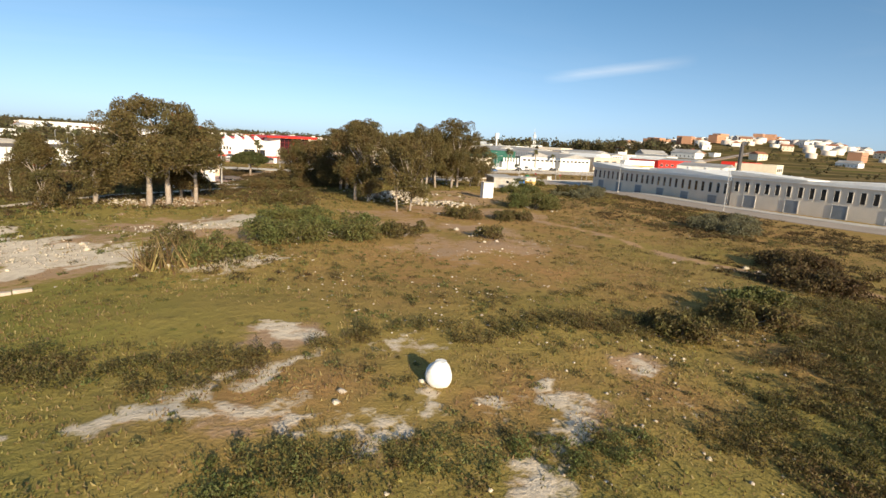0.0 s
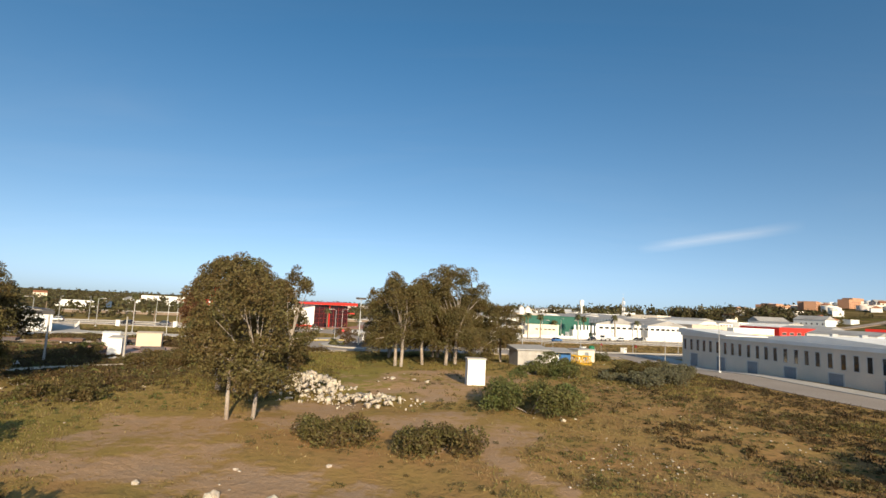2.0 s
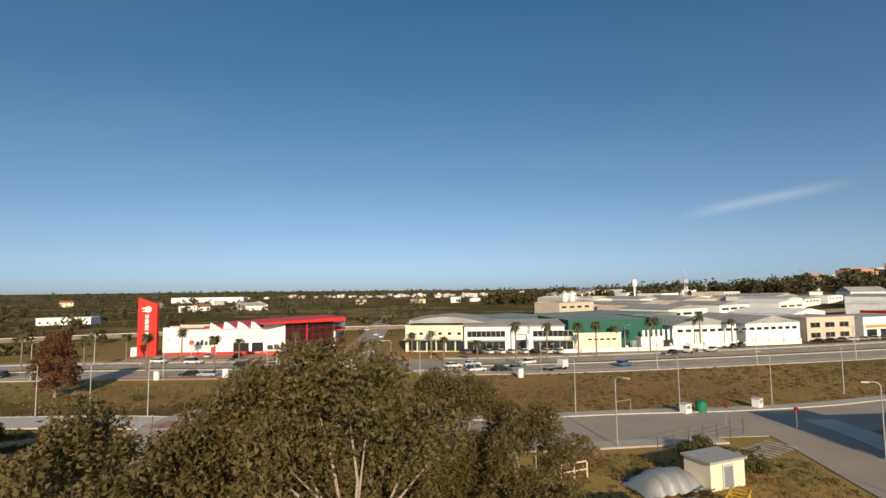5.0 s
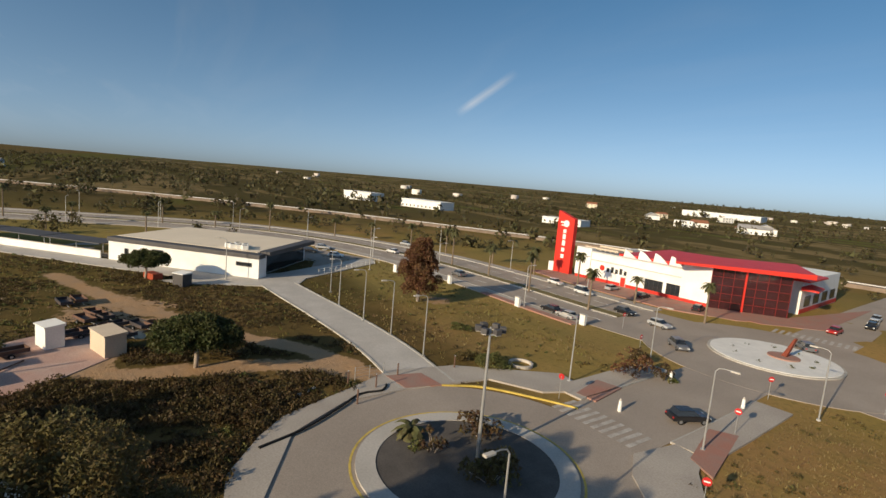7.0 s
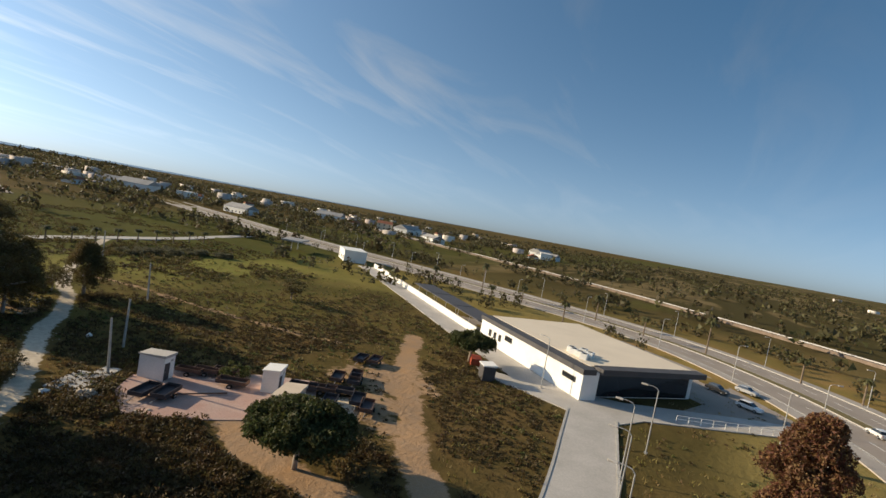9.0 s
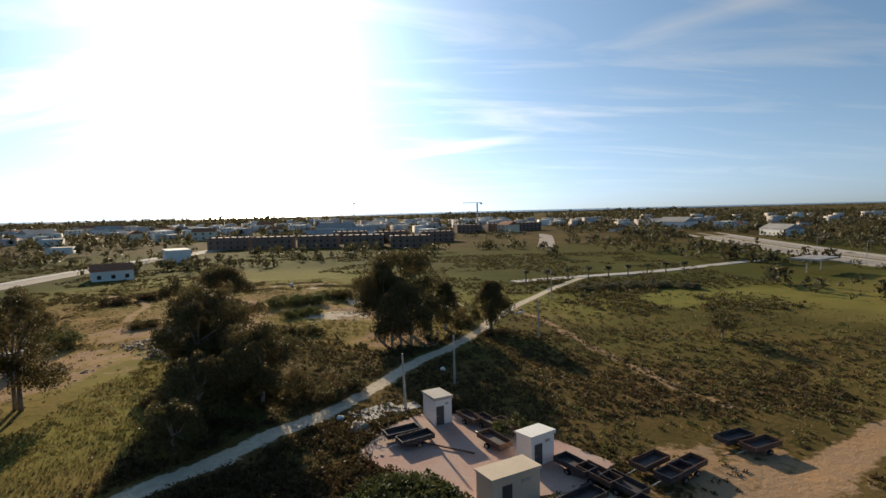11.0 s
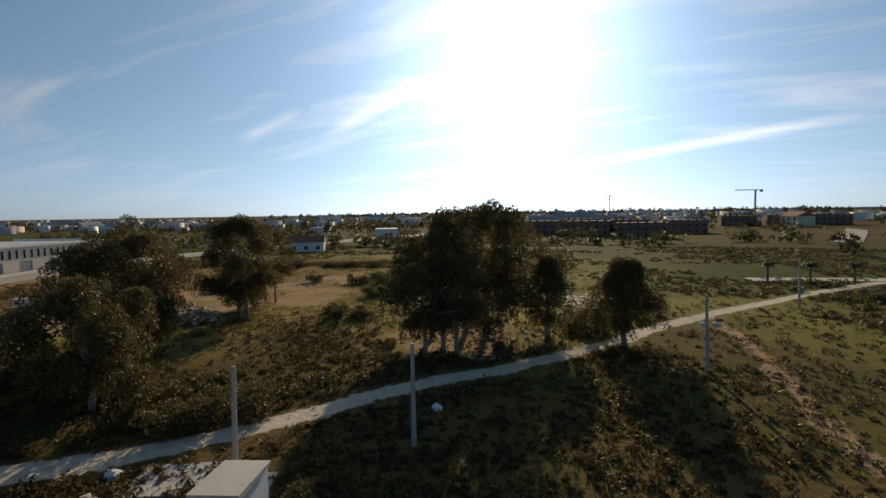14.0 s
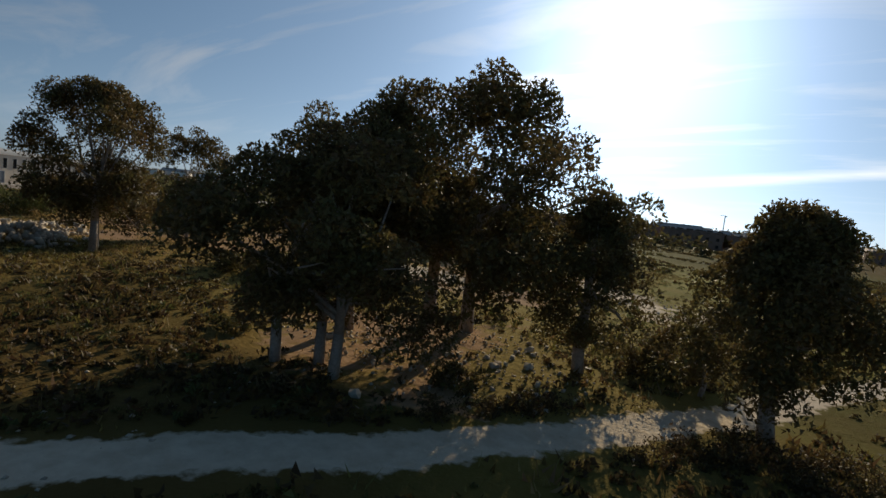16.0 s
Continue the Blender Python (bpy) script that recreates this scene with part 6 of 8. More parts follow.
for a, b in ((0.16, 0.16), (0.20, 0.17), (0.24, 0.16), (0.28, 0.18), (0.19, 0.24), (0.25, 0.25)):
    x, y = skew(a, b)
    ac = part("air_conditioner", boxes((x - 0.8, x + 0.8, y - 0.6, y + 0.6, 4.4, 5.3), bevel=0.05), M_WHITE, lb, "white rooftop air conditioner")
    bm = bmesh.new()
    bmesh.ops.create_cone(bm, cap_ends=True, segments=14, radius1=0.42, radius2=0.42, depth=0.06, matrix=Matrix.Translation((x, y, 5.32)))
    part("fan_grille", bm, M_DARK, ac)
part("glazing", prism(bmesh.new(), [skew(0.04, 0.14), skew(0.05, 0.14), skew(0.05, 0.95), skew(0.04, 0.95)], 0.2, 3.6), M_WINDOW, lb)
# car shelters and the low white wall behind the long building
W1, W2 = (-121, 152), (-184, 77.5)
lw = thing("boundary_wall", W1[0], W1[1], 0, "low white boundary wall beside a paved lane", "wall", angle_of(W1, W2))
wl_ = length_of(W1, W2)
part("wall", boxes((0, wl_, -0.12, 0.12, -0.3, 1.6)), M_WHITE, lw)
part("coping", boxes((0, wl_, -0.17, 0.17, 1.6, 1.72)), M_PALE, lw)
for i in range(3):
    cp = thing("car_shelter", W1[0] + (W2[0] - W1[0]) * (0.01 + 0.16 * i), W1[1] + (W2[1] - W1[1]) * (0.01 + 0.16 * i), 0, "charcoal car shelter with flat sheet roof", "shelter", angle_of(W1, W2), "car shelters")
    part("roof", boxes((0, 15, -6.6, -0.4, 2.9, 3.1)), M_CHAR, cp)
    for x in (0.5, 7.5, 14.5):
        part("post", tube(bmesh.new(), (x, -2.0, -0.1), (x, -2.0, 2.9), 0.08, 0.08, 8), M_STEEL, cp)
lane = smooth_line(LANE, 5.0)
road("pavement_lane", ribbon(bmesh.new(), lane, 3.2, -3.2, -0.2, 0.09), M_PALE, "pale paved lane beside the boundary wall", "pavement")
# shop car park
road("road_car_park", prism(bmesh.new(), [(-101, 191), (-119, 197), (-141, 170), (-122, 153.5), (-135, 138.5), (-158, 160), (-164, 176), (-150, 195), (-124, 212.5), (-113, 206)], -0.2, 0.03), M_ASPHALT, "asphalt car park behind the long building", "car park")
rl = thing("railing", -102.6, 193.8, 0.08, "white tubular railing round the car park", "railing", angle_of((-102.6, 193.8), (-115.2, 211.2)))
rlen = 24.0
part("rail", boxes((0, rlen, -0.03, 0.03, 1.0, 1.07), (0, rlen, -0.03, 0.03, 0.5, 0.55)), M_WHITE, rl)
for i in range(13):
    part("post", boxes((i * 2 - 0.03, i * 2 + 0.03, -0.03, 0.03, -0.1, 1.0)), M_WHITE, rl)

# ---- the row of halls along the avenue ----
def hall(p, q, depth, h, wall_m, roof_m, label, name="hall", rise=0.0, group="halls along the avenue", z=0.0):
    """A plain hall with walls, a roof of two slopes and a coping. Its front runs from p to q."""
    L = length_of(p, q)
    t = thing(name, p[0], p[1], z, label, "building", angle_of(p, q), group)
    part("wall", boxes((0, L, 0, depth, -0.4, h)), wall_m, t)
    if rise > 0:
        bm = bmesh.new()
        m = L / 2
        v = [bm.verts.new(c) for c in ((-0.3, -0.3, h), (L + 0.3, -0.3, h), (L + 0.3, depth + 0.3, h), (-0.3, depth + 0.3, h), (m, -0.3, h + rise), (m, depth + 0.3, h + rise))]
        for f in ((0, 1, 4), (2, 3, 5), (0, 4, 5, 3), (1, 2, 5, 4), (0, 3, 2, 1)):
            bm.faces.new([v[j] for j in f])
        bmesh.ops.recalc_face_normals(bm, faces=bm.faces[:])
        part("roof", bm, roof_m, t)
    else:
        part("roof", boxes((0.3, L - 0.3, 0.3, depth - 0.3, h, h + 0.12)), roof_m, t)
        part("coping", boxes((-0.1, L + 0.1, -0.1, 0.3, h, h + 0.35), (-0.1, 0.3, 0.3, depth, h, h + 0.35), (L - 0.3, L + 0.1, 0.3, depth, h, h + 0.35)), wall_m, t)
    return t, L


t, L = hall((-26.8, 276.8), (-9.2, 276.9), 26, 7.6, M_CREAM, M_GREYROOF, "cream corner shop building with glazed ground floor", "shop_building")
for i in range(6):
    window(t, 1.0 + i * 2.9, 0.3, 2.5, 2.9, -0.02, M_GREEN, M_WINDOW, bars=1)
for i in range(6):
    window(t, 1.4 + i * 2.9, 5.0, 1.2, 0.9, -0.02)
part("canopy", boxes((-0.4, L, -1.6, 0.0, 3.6, 3.85)), M_PALE, t)
bm = bmesh.new()
n = 10
prof = [(-1 + (L + 8) * i / n, 7.7 + 2.6 * math.sin(math.pi * (0.08 + 0.84 * i / n))) for i in range(n + 1)]
a = [bm.verts.new((x, 4, z)) for x, z in prof]
b = [bm.verts.new((x, 30, z)) for x, z in prof]
for i in range(n):
    bm.faces.new((a[i], a[i + 1], b[i + 1], b[i]))
bm.faces.new(a[::-1])
bm.faces.new(b)
bmesh.ops.recalc_face_normals(bm, faces=bm.faces[:])
part("vaulted_roof", bm, M_GREYROOF, t, "pale grey vaulted sheet roof")

t, L = hall((-8.7, 276.9), (21.1, 279.9), 24, 7.4, M_WHITE, M_GREYROOF, "white two-storey showroom with dark ribbon windows", "white_showroom")
for x0, w in ((0.8, 11.5), (20.5, 12.0)):
    window(t, x0, 4.3, w, 1.9, -0.02, M_WHITE, M_WINDOW, bars=7)
    window(t, x0, 0.3, w, 2.7, -0.02, M_WHITE, M_WINDOW, bars=5)
    part("awning", prism(bmesh.new(), [(x0, -1.0), (x0 + w, -1.0), (x0 + w, 0), (x0, 0)], 3.2, [3.3, 3.3, 3.5, 3.5]), M_PALE, t)
part("portal", boxes((14.0, 15.0, -1.2, 0, 0, 7.0), (18.6, 19.6, -1.2, 0, 0, 7.0), (14.0, 19.6, -1.2, 0, 5.2, 7.0)), M_WHITE, t)
door(t, 15.4, 0, 2.9, 3.4, -0.02, M_DARK, 0)
part("roof_sheet", prism(bmesh.new(), [(-0.3, -0.6), (L + 0.3, -0.6), (L + 0.3, 12), (-0.3, 12)], 7.5, [7.7, 7.7, 9.0, 9.0]), M_GREYROOF, t)

t, L = hall((21.4, 280.1), (38.3, 284.5), 8, 4.9, M_CREAM, M_BEIGE, "low cream workshop front with small windows", "workshop")
for i in range(5):
    window(t, 7.0 + i * 1.9, 3.0, 1.2, 0.5, -0.02, M_DARK)
door(t, 20.5, 0, 1.4, 2.4)
t, L = hall((22.7, 283.5), (52.4, 291.7), 30, 8.6, M_GREEN, M_GREENROOF, "large dark green corrugated hall", "green_hall")
part("rib", boxes(*[(i * 1.5, i * 1.5 + 0.12, -0.06, 0, 0, 8.6) for i in range(30)]), M_GREEN, t)
t, L = hall((44.6, 286.9), (52.0, 290.1), 5, 3.2, M_WHITE, M_GREYROOF, "white gatehouse with striped front", "gatehouse")
for i in range(7):
    part("stripe", boxes((0.6 + i * 1.8, 1.5 + i * 1.8, -0.08, 0.15, 2.4, 5.6)), M_WHITE, t)
t, L = hall((55.5, 292), (77, 299.5), 30, 6.6, M_WHITE, M_GREYROOF, "white gabled factory hall with high windows", "factory_hall", 2.4)
for i in range(9):
    window(t, 1.5 + i * 2.9, 4.4, 2.0, 1.0)
t, L = hall((80.5, 301), (101, 309.5), 28, 6.6, M_WHITE, M_GREYROOF, "white gabled factory hall beside another", "factory_hall", 2.4)
for i in range(7):
    window(t, 1.5 + i * 2.9, 4.4, 2.0, 1.0)
t, L = hall((104, 311), (124, 320), 18, 7.6, M_BEIGE, M_GREYROOF, "modern beige building with square windows", "beige_building")
for i in range(3):
    for k in range(2):
        window(t, 1.5 + i * 6.6, 1.0 + 3.4 * k, 4.4, 1.8, -0.02, M_BEIGE, M_WINDOW, bars=1)
t, L = hall((128, 322), (154, 334.5), 20, 7.0, M_WHITE, M_GREYROOF, "white workshop with orange sign bands", "workshop")
part("sign_band", boxes((1, L - 1, -0.15, 0, 3.6, 4.5)), mat("orange_sign", (0.65, 0.30, 0.05), 0.5), t)
for i in range(4):
    window(t, 1.5 + i * 7, 0.4, 5, 2.6, -0.02, M_DARK)
t, L = hall((158, 337), (190, 353.5), 22, 8.0, M_RED, M_GREYROOF, "red and white industrial building", "industrial_building")
for i in range(6):
    window(t, 2 + i * 6, 4.6, 3.4, 1.4)
# roofs of the halls behind
rnd = random.Random(4)
for i, (x, y, w, d, h, rise, wm, rm, lab) in enumerate([
    (3.4, 304.9, 36, 40, 7.5, 0, M_GREENROOF, M_GREENROOF, "hall with faded green sheet roof"), (43.0, 321.7, 44, 40, 7.8, 0, M_GREENROOF, M_GREENROOF, "hall with wide green sheet roof"), (-18.2, 310.1, 22, 26, 6.8, 1.6, M_WHITE, M_GREYROOF, "grey gabled storage hall"),
    (85.2, 401.8, 40, 30, 7, 2.2, M_WHITE, M_GREYROOF, "grey gabled hall behind others"), (131.5, 459.6, 40, 34, 7, 2.2, M_WHITE, M_GREYROOF, "pale gabled hall behind others"), (85.7, 480.7, 44, 30, 7, 2.4, M_BEIGE, M_GREYROOF, "weathered grey gabled hall"),
    (178.5, 487.3, 44, 30, 7, 2.0, M_WHITE, M_WHITE, "white roofed hall on the estate"), (132.4, 531.2, 50, 36, 8, 2.2, M_BEIGE, M_GREYROOF, "brown-grey hall with long roof"), (208.2, 559.1, 50, 36, 8, 2.2, M_WHITE, M_GREYROOF, "grey sheet-metal hall on the estate"),
    (210.5, 424.1, 34, 26, 8, 1.6, M_WHITE, M_WHITE, "white sheet-metal hall on the estate"), (263.2, 508.0, 40, 30, 9, 1.8, M_WHITE, M_GREYROOF, "pale sheet-metal hall on the estate"), (120, 352, 36, 26, 7, 1.8, M_WHITE, M_WHITE, "white hall beyond the warehouse"),
    (205, 372, 36, 24, 8, 1.8, M_BEIGE, M_GREYROOF, "beige hall beyond the warehouse"), (150, 262, 30, 22, 7, 1.6, M_WHITE, M_GREYROOF, "white hall beyond the street"), (278.1, 405.1, 36, 24, 9, 0, M_RED, M_GREYROOF, "red fronted hall beyond the warehouse"), (235, 330, 36, 24, 9, 0, M_CREAM, M_GREYROOF, "cream hall beyond the warehouse")]):
    a = radians(44)
    t, L = hall((x, y), (x + w * math.cos(a), y + w * math.sin(a)), d, h, wm, rm, lab, "industrial_hall", rise, "industrial halls behind", float(ground_z(x, y)))
    for k in range(3):
        window(t, 3 + k * (L - 6) / 3, h * 0.55, (L - 6) / 4, h * 0.2)

# the wider industrial estate: rows of sheet-metal halls
ROOFS = (M_GREYROOF, M_WHITE, M_GREYROOF, M_PALE, M_BEIGE)
for i in range(7):
    for j in range(6):
        u, v = 96 + i * 46 + rnd.uniform(-6, 6), 40 + j * 40 + rnd.uniform(-5, 5)
        a = radians(44)
        x, y = 20 + u * math.cos(a) - v * math.sin(a), 290 + u * math.sin(a) + v * math.cos(a)
        if x < 30 or rnd.random() < 0.2 or (i < 4 and j < 2):
            continue
        w, h = rnd.uniform(24, 38), rnd.uniform(6, 9)
        t, L = hall((x, y), (x + w * math.cos(a), y + w * math.sin(a)), rnd.uniform(22, 32), h, rnd.choice((M_WHITE, M_WHITE, M_BEIGE, M_GREYWALL)), rnd.choice(ROOFS), rnd.choice(("pale sheet-metal hall on the industrial estate", "weathered gabled workshop hall on the estate", "low white factory hall on the estate")), "estate_hall", rnd.choice((0, 1.6, 2.2)), "estate halls", float(ground_z(x, y)))
        for k in range(4):
            window(t, 2 + k * (L - 4) / 4, h * 0.6, (L - 6) / 6, h * 0.18)

# low white wall in front of the row
fw = thing("boundary_wall", 53, 286.5, 0, "low white roadside wall with pillars", "wall", angle_of((53, 286.5), (98, 303.5)))
part("wall", boxes((0, 48, -0.12, 0.12, -0.2, 1.3)), M_WHITE, fw)
for i in range(9):
    part("pillar", boxes((i * 6 - 0.25, i * 6 + 0.25, -0.25, 0.25, -0.2, 1.8)), M_WHITE, fw)
fw2 = thing("boundary_wall", 19.8, 275.6, 0, "low white roadside wall before the workshop", "wall", angle_of((19.8, 275.6), (51.4, 284.1)))
part("wall", boxes((0, 46, -0.12, 0.12, -0.2, 1.0)), M_WHITE, fw2)
for i in range(10):
    part("pillar", boxes((i * 5 - 0.3, i * 5 + 0.3, -0.25, 0.25, -0.2, 1.7)), M_WHITE, fw2)

# lattice mast, water tower and silos
ms = thing("lattice_mast", 142.6, 557.0, 0, "slender grey lattice radio mast with antennas", "mast")
bm = bmesh.new()
H = 28
for sx, sy_ in ((1, 1), (1, -1), (-1, 1), (-1, -1)):
    tube(bm, (sx * 1.3, sy_ * 1.3, -0.5), (sx * 0.5, sy_ * 0.5, H), 0.13, 0.10, 5)
part("leg", bm, M_STEEL, ms)
bm = bmesh.new()
for i in range(16):
    z0, z1 = H * i / 16, H * (i + 1) / 16
    r0, r1 = 1.3 - 0.8 * i / 16, 1.3 - 0.8 * (i + 1) / 16
    for s in (1, -1):
        tube(bm, (-r0, s * r0, z0), (r1, s * r1, z1), 0.06, 0.06, 4, False)
        tube(bm, (s * r0, r0, z0), (s * r1, -r1, z1), 0.06, 0.06, 4, False)
part("bracing", bm, M_STEEL, ms)
bm = bmesh.new()
for a in range(3):
    for z in (H - 6, H - 12):
        x, y = 1.3 * math.cos(a * 2.1), 1.3 * math.sin(a * 2.1)
        box(bm, x - 0.25, x + 0.25, y - 0.25, y + 0.25, z, z + 3.2)
tube(bm, (0, 0, H - 1), (0, 0, H + 5), 0.08, 0.05, 5)
part("antenna", bm, M_WHITE, ms)
wt = thing("water_tower", 115.7, 613.1, 0, "slim white water tower with a cylindrical head", "tower")
part("shaft", tube(bmesh.new(), (0, 0, -0.5), (0, 0, 20), 1.0, 0.9, 14), M_WHITE, wt)
part("tank", tube(bmesh.new(), (0, 0, 20), (0, 0, 26), 2.2, 2.2, 18), M_WHITE, wt)
for i in range(2):
    si = thing("silo", 48 + i * 6, 560, 0, "tall pale steel silo", "silo", group="silos")
    part("shell", tube(bmesh.new(), (0, 0, 3), (0, 0, 15), 2.2, 2.2, 16), M_WHITE, si)
    part("cone", tube(bmesh.new(), (0, 0, 15), (0, 0, 17), 2.2, 0.4, 16), M_PALE, si)
    for a in range(4):
        part("leg", tube(bmesh.new(), (1.6 * math.cos(a * 1.57), 1.6 * math.sin(a * 1.57), -0.3), (1.6 * math.cos(a * 1.57), 1.6 * math.sin(a * 1.57), 3.2), 0.15, 0.15, 6), M_STEEL, si)
ch = thing("brick_chimney", 161.4, 267.0, 0, "dark slender chimney above the roofs", "chimney")
part("stack", tube(bmesh.new(), (0, 0, -0.3), (0, 0, 19), 1.1, 0.8, 12), M_CHAR, ch)

# ---- far houses, flats and sheds ----
def house(x, y, w, d, h, rz, wall_m, roof_m, pitched, label, name="house", group="far houses", floors=1):
    t = thing(name, x, y, float(ground_z(x, y)) - 0.2, label, "house", rz, group)
    part("wall", boxes((-w / 2, w / 2, -d / 2, d / 2, -0.5, h)), wall_m, t)
    if pitched:
        bm = bmesh.new()
        v = [bm.verts.new(c) for c in ((-w / 2 - 0.4, -d / 2 - 0.4, h), (w / 2 + 0.4, -d / 2 - 0.4, h), (w / 2 + 0.4, d / 2 + 0.4, h), (-w / 2 - 0.4, d / 2 + 0.4, h), (-w / 2, 0, h + d * 0.25), (w / 2, 0, h + d * 0.25))]
        for f in ((0, 1, 5, 4), (2, 3, 4, 5), (0, 4, 3), (1, 2, 5), (3, 2, 1, 0)):
            bm.faces.new([v[j] for j in f])
        bmesh.ops.recalc_face_normals(bm, faces=bm.faces[:])
        part("roof", bm, roof_m, t)
    else:
        part("roof", boxes((-w / 2 - 0.15, w / 2 + 0.15, -d / 2 - 0.15, d / 2 + 0.15, h, h + 0.5)), wall_m, t)
    k = max(2, int(w / 4))
    for side in (-1, 1):
        for fl in range(floors):
            for i in range(k):
                wx = -w / 2 + w * (i + 0.5) / k
                part("window", boxes((wx - 0.6, wx + 0.6, side * d / 2 - 0.05, side * d / 2 + 0.05, 1.0 + fl * 3.0, 2.3 + fl * 3.0)), M_WINDOW, t)
    return t


M_TILE = mat("terracotta_roof_tiles", (0.34, 0.14, 0.075), 0.9, 0, 0.3, 0.6, 0.3, 6.0)
M_BROWNBRICK = mat("brown_brick", (0.27, 0.175, 0.13), 0.9, 0, 0.25, 0.4, 0.3, 6.0)
base = [house(0, -3000, 12, 9, 3.6, 0, M_WHITE, M_TILE, True, "small white house with tiled roof"), house(40, -3000, 16, 10, 5.6, 0, M_WHITE, M_WHITE, False, "white flat-roofed house on the plain", floors=2),
        house(80, -3000, 26, 14, 5.0, 0, M_WHITE, M_GREYROOF, True, "long white farm shed", "farm_shed"), house(120, -3000, 14, 10, 6.0, 0, M_CREAM, M_TILE, True, "cream house with tiled roof", floors=2)]
rnd = random.Random(17)
TOWNS = [(-290.9, 673.2, 110, 60, 4), (-118.2, 821.3, 160, 60, 6), (140.3, 886.5, 200, 90, 12), (-587.7, 796.9, 220, 120, 2), (566.6, 755.6, 110, 80, 18), (672.9, 818.5, 120, 90, 18), (378.6, 619.0, 90, 60, 8),
         (-620, 40, 160, 90, 5), (-487.9, -150.2, 140, 90, 5), (205.0, -319.9, 160, 70, 14), (430.7, -475.1, 220, 80, 16), (595.4, -213.1, 160, 120, 12), (60, -50, 10, 10, 1), (-329.5, -242.1, 120, 70, 8), (10.1, -239.1, 120, 60, 8), (638.0, 459.1, 120, 100, 14)]
for cx, cy, sx, sy_, k in TOWNS:
    for i in range(k):
        x, y = cx + rnd.gauss(0, sx * 0.6), cy + rnd.gauss(0, sy_ * 0.6)
        b = rnd.choice(base)
        s = rnd.uniform(0.8, 1.3)
        c = copy_thing(b, pose(x, y, float(ground_z(x, y)) - 0.3, 0, 0, rnd.uniform(0, 180)))
        c.scale = (s, s, s)
for b, (x, y) in zip(base, ((52.1, 14.8), (-312.3, 591.2), (-264.2, 622.2), (295.2, 672.9))):
    b.location = (x, y, float(ground_z(x, y)) - 0.3)
    b.rotation_euler = (0, 0, radians(35))
for x, y, w, d, h, rz, lab in [(-543.3, 999.1, 120, 50, 9, 20, "huge pale factory hall on the plain"), (-363.9, 347.8, 40, 18, 6, 25, "white industrial shed by the railway"), (-430.3, 317.1, 34, 16, 7, 25, "white industrial shed by the railway"), (-271.3, 411.8, 30, 14, 4, 20, "white low shed beyond the avenue")]:
    house(x, y, w, d, h, rz, M_WHITE, M_SANDROOF, False, lab, "factory_shed", "far factory sheds")
# rows of brown flats to the south
fl0 = house(8, -124, 24, 12, 7.2, 4, M_BROWNBRICK, M_WHITE, False, "brown brick block of flats in shade", "apartment_building", "blocks of flats", 3)
for x, y, r in ((-20, -122, 4), (-48, -120, 4), (36, -127, 4), (64, -131, 4), (-66, -172, 8), (-34, -176, 8), (-4, -180, 8), (-100, -285, 10), (-130, -294, 10), (-160, -303, 10)):
    copy_thing(fl0, pose(x, y, float(ground_z(x, y)) - 0.3, 0, 0, r))
# town on the hill, orange and pale blocks
fl1 = house(561.6, 594.8, 26, 14, 11, 30, mat("terracotta_render", (0.50, 0.27, 0.16), 0.9), M_PALE, False, "terracotta block of flats on the hill", "apartment_building", "flats on the hill", 3)
for i in range(16):
    x, y = rnd.uniform(400, 700), rnd.uniform(780, 960)
    copy_thing(fl1, pose(x, y, float(ground_z(x, y)) - 0.3, 0, 0, rnd.uniform(20, 50)))
# pool house and canopies at the end of the lane
ph = house(-189, 62, 15, 9, 4.4, 48, M_WHITE, M_GREYROOF, False, "pale flat-roofed building at the end of the lane", "pavilion", "")
hs = thing("petrol_station_canopy", -176, 42, 0, "low grey service canopy on slim posts", "canopy", 30)
part("roof", boxes((-7, 7, -4, 4, 4.0, 4.6)), M_GREYROOF, hs)
for x in (-5, 5):
    part("post", tube(bmesh.new(), (x, 0, -0.2), (x, 0, 4.0), 0.18, 0.18, 8), M_STEEL, hs)
# tower cranes on the skyline
for x, y, h, rz in ((-119, -371, 27, 20), (83.8, -924.2, 40, 70)):
    cr = thing("tower_crane", x, y, float(ground_z(x, y)), "distant thin tower crane on the skyline", "crane", rz, "tower cranes")
    part("mast", boxes((-0.6, 0.6, -0.6, 0.6, -0.5, h)), M_STEEL, cr)
    part("jib", boxes((-6, 17, -0.3, 0.3, h, h + 0.7)), M_STEEL, cr)
    part("counterweight", boxes((-6, -4, -0.6, 0.6, h - 1.6, h)), M_PALE, cr)
# southern road, pale palm path and the railway embankment
road("road_south", ribbon(bmesh.new(), smooth_line(FAR_ROAD, 12), 5, -5, -0.3, 0.25), M_ASPHALT, "distant road running to the sea")
pp = smooth_line([(-81.2, 43.9), (-102.7, 37.2), (-131.7, 29.5), (-158.3, 17.2), (-189.8, 2.6)], 8)
road("pavement_palm_path", ribbon(bmesh.new(), pp, 2.2, -2.2, -0.3, 0.12), M_PALE, "pale path lined with small palms", "path")
bm = ribbon(bmesh.new(), smooth_line(RAIL, 12), 4.5, -4.5, -0.5, 1.2)
for v in bm.verts:
    v.co.z += float(ground_z(v.co.x, v.co.y))
road("railway_embankment", bm, mat("railway_ballast", (0.24, 0.18, 0.135), 0.95, 0, 0.3, 0.3, 0.3, 4.0), "brown railway embankment beyond the avenue", "railway")
bm = bmesh.new()
rl_ = smooth_line(RAIL, 12)
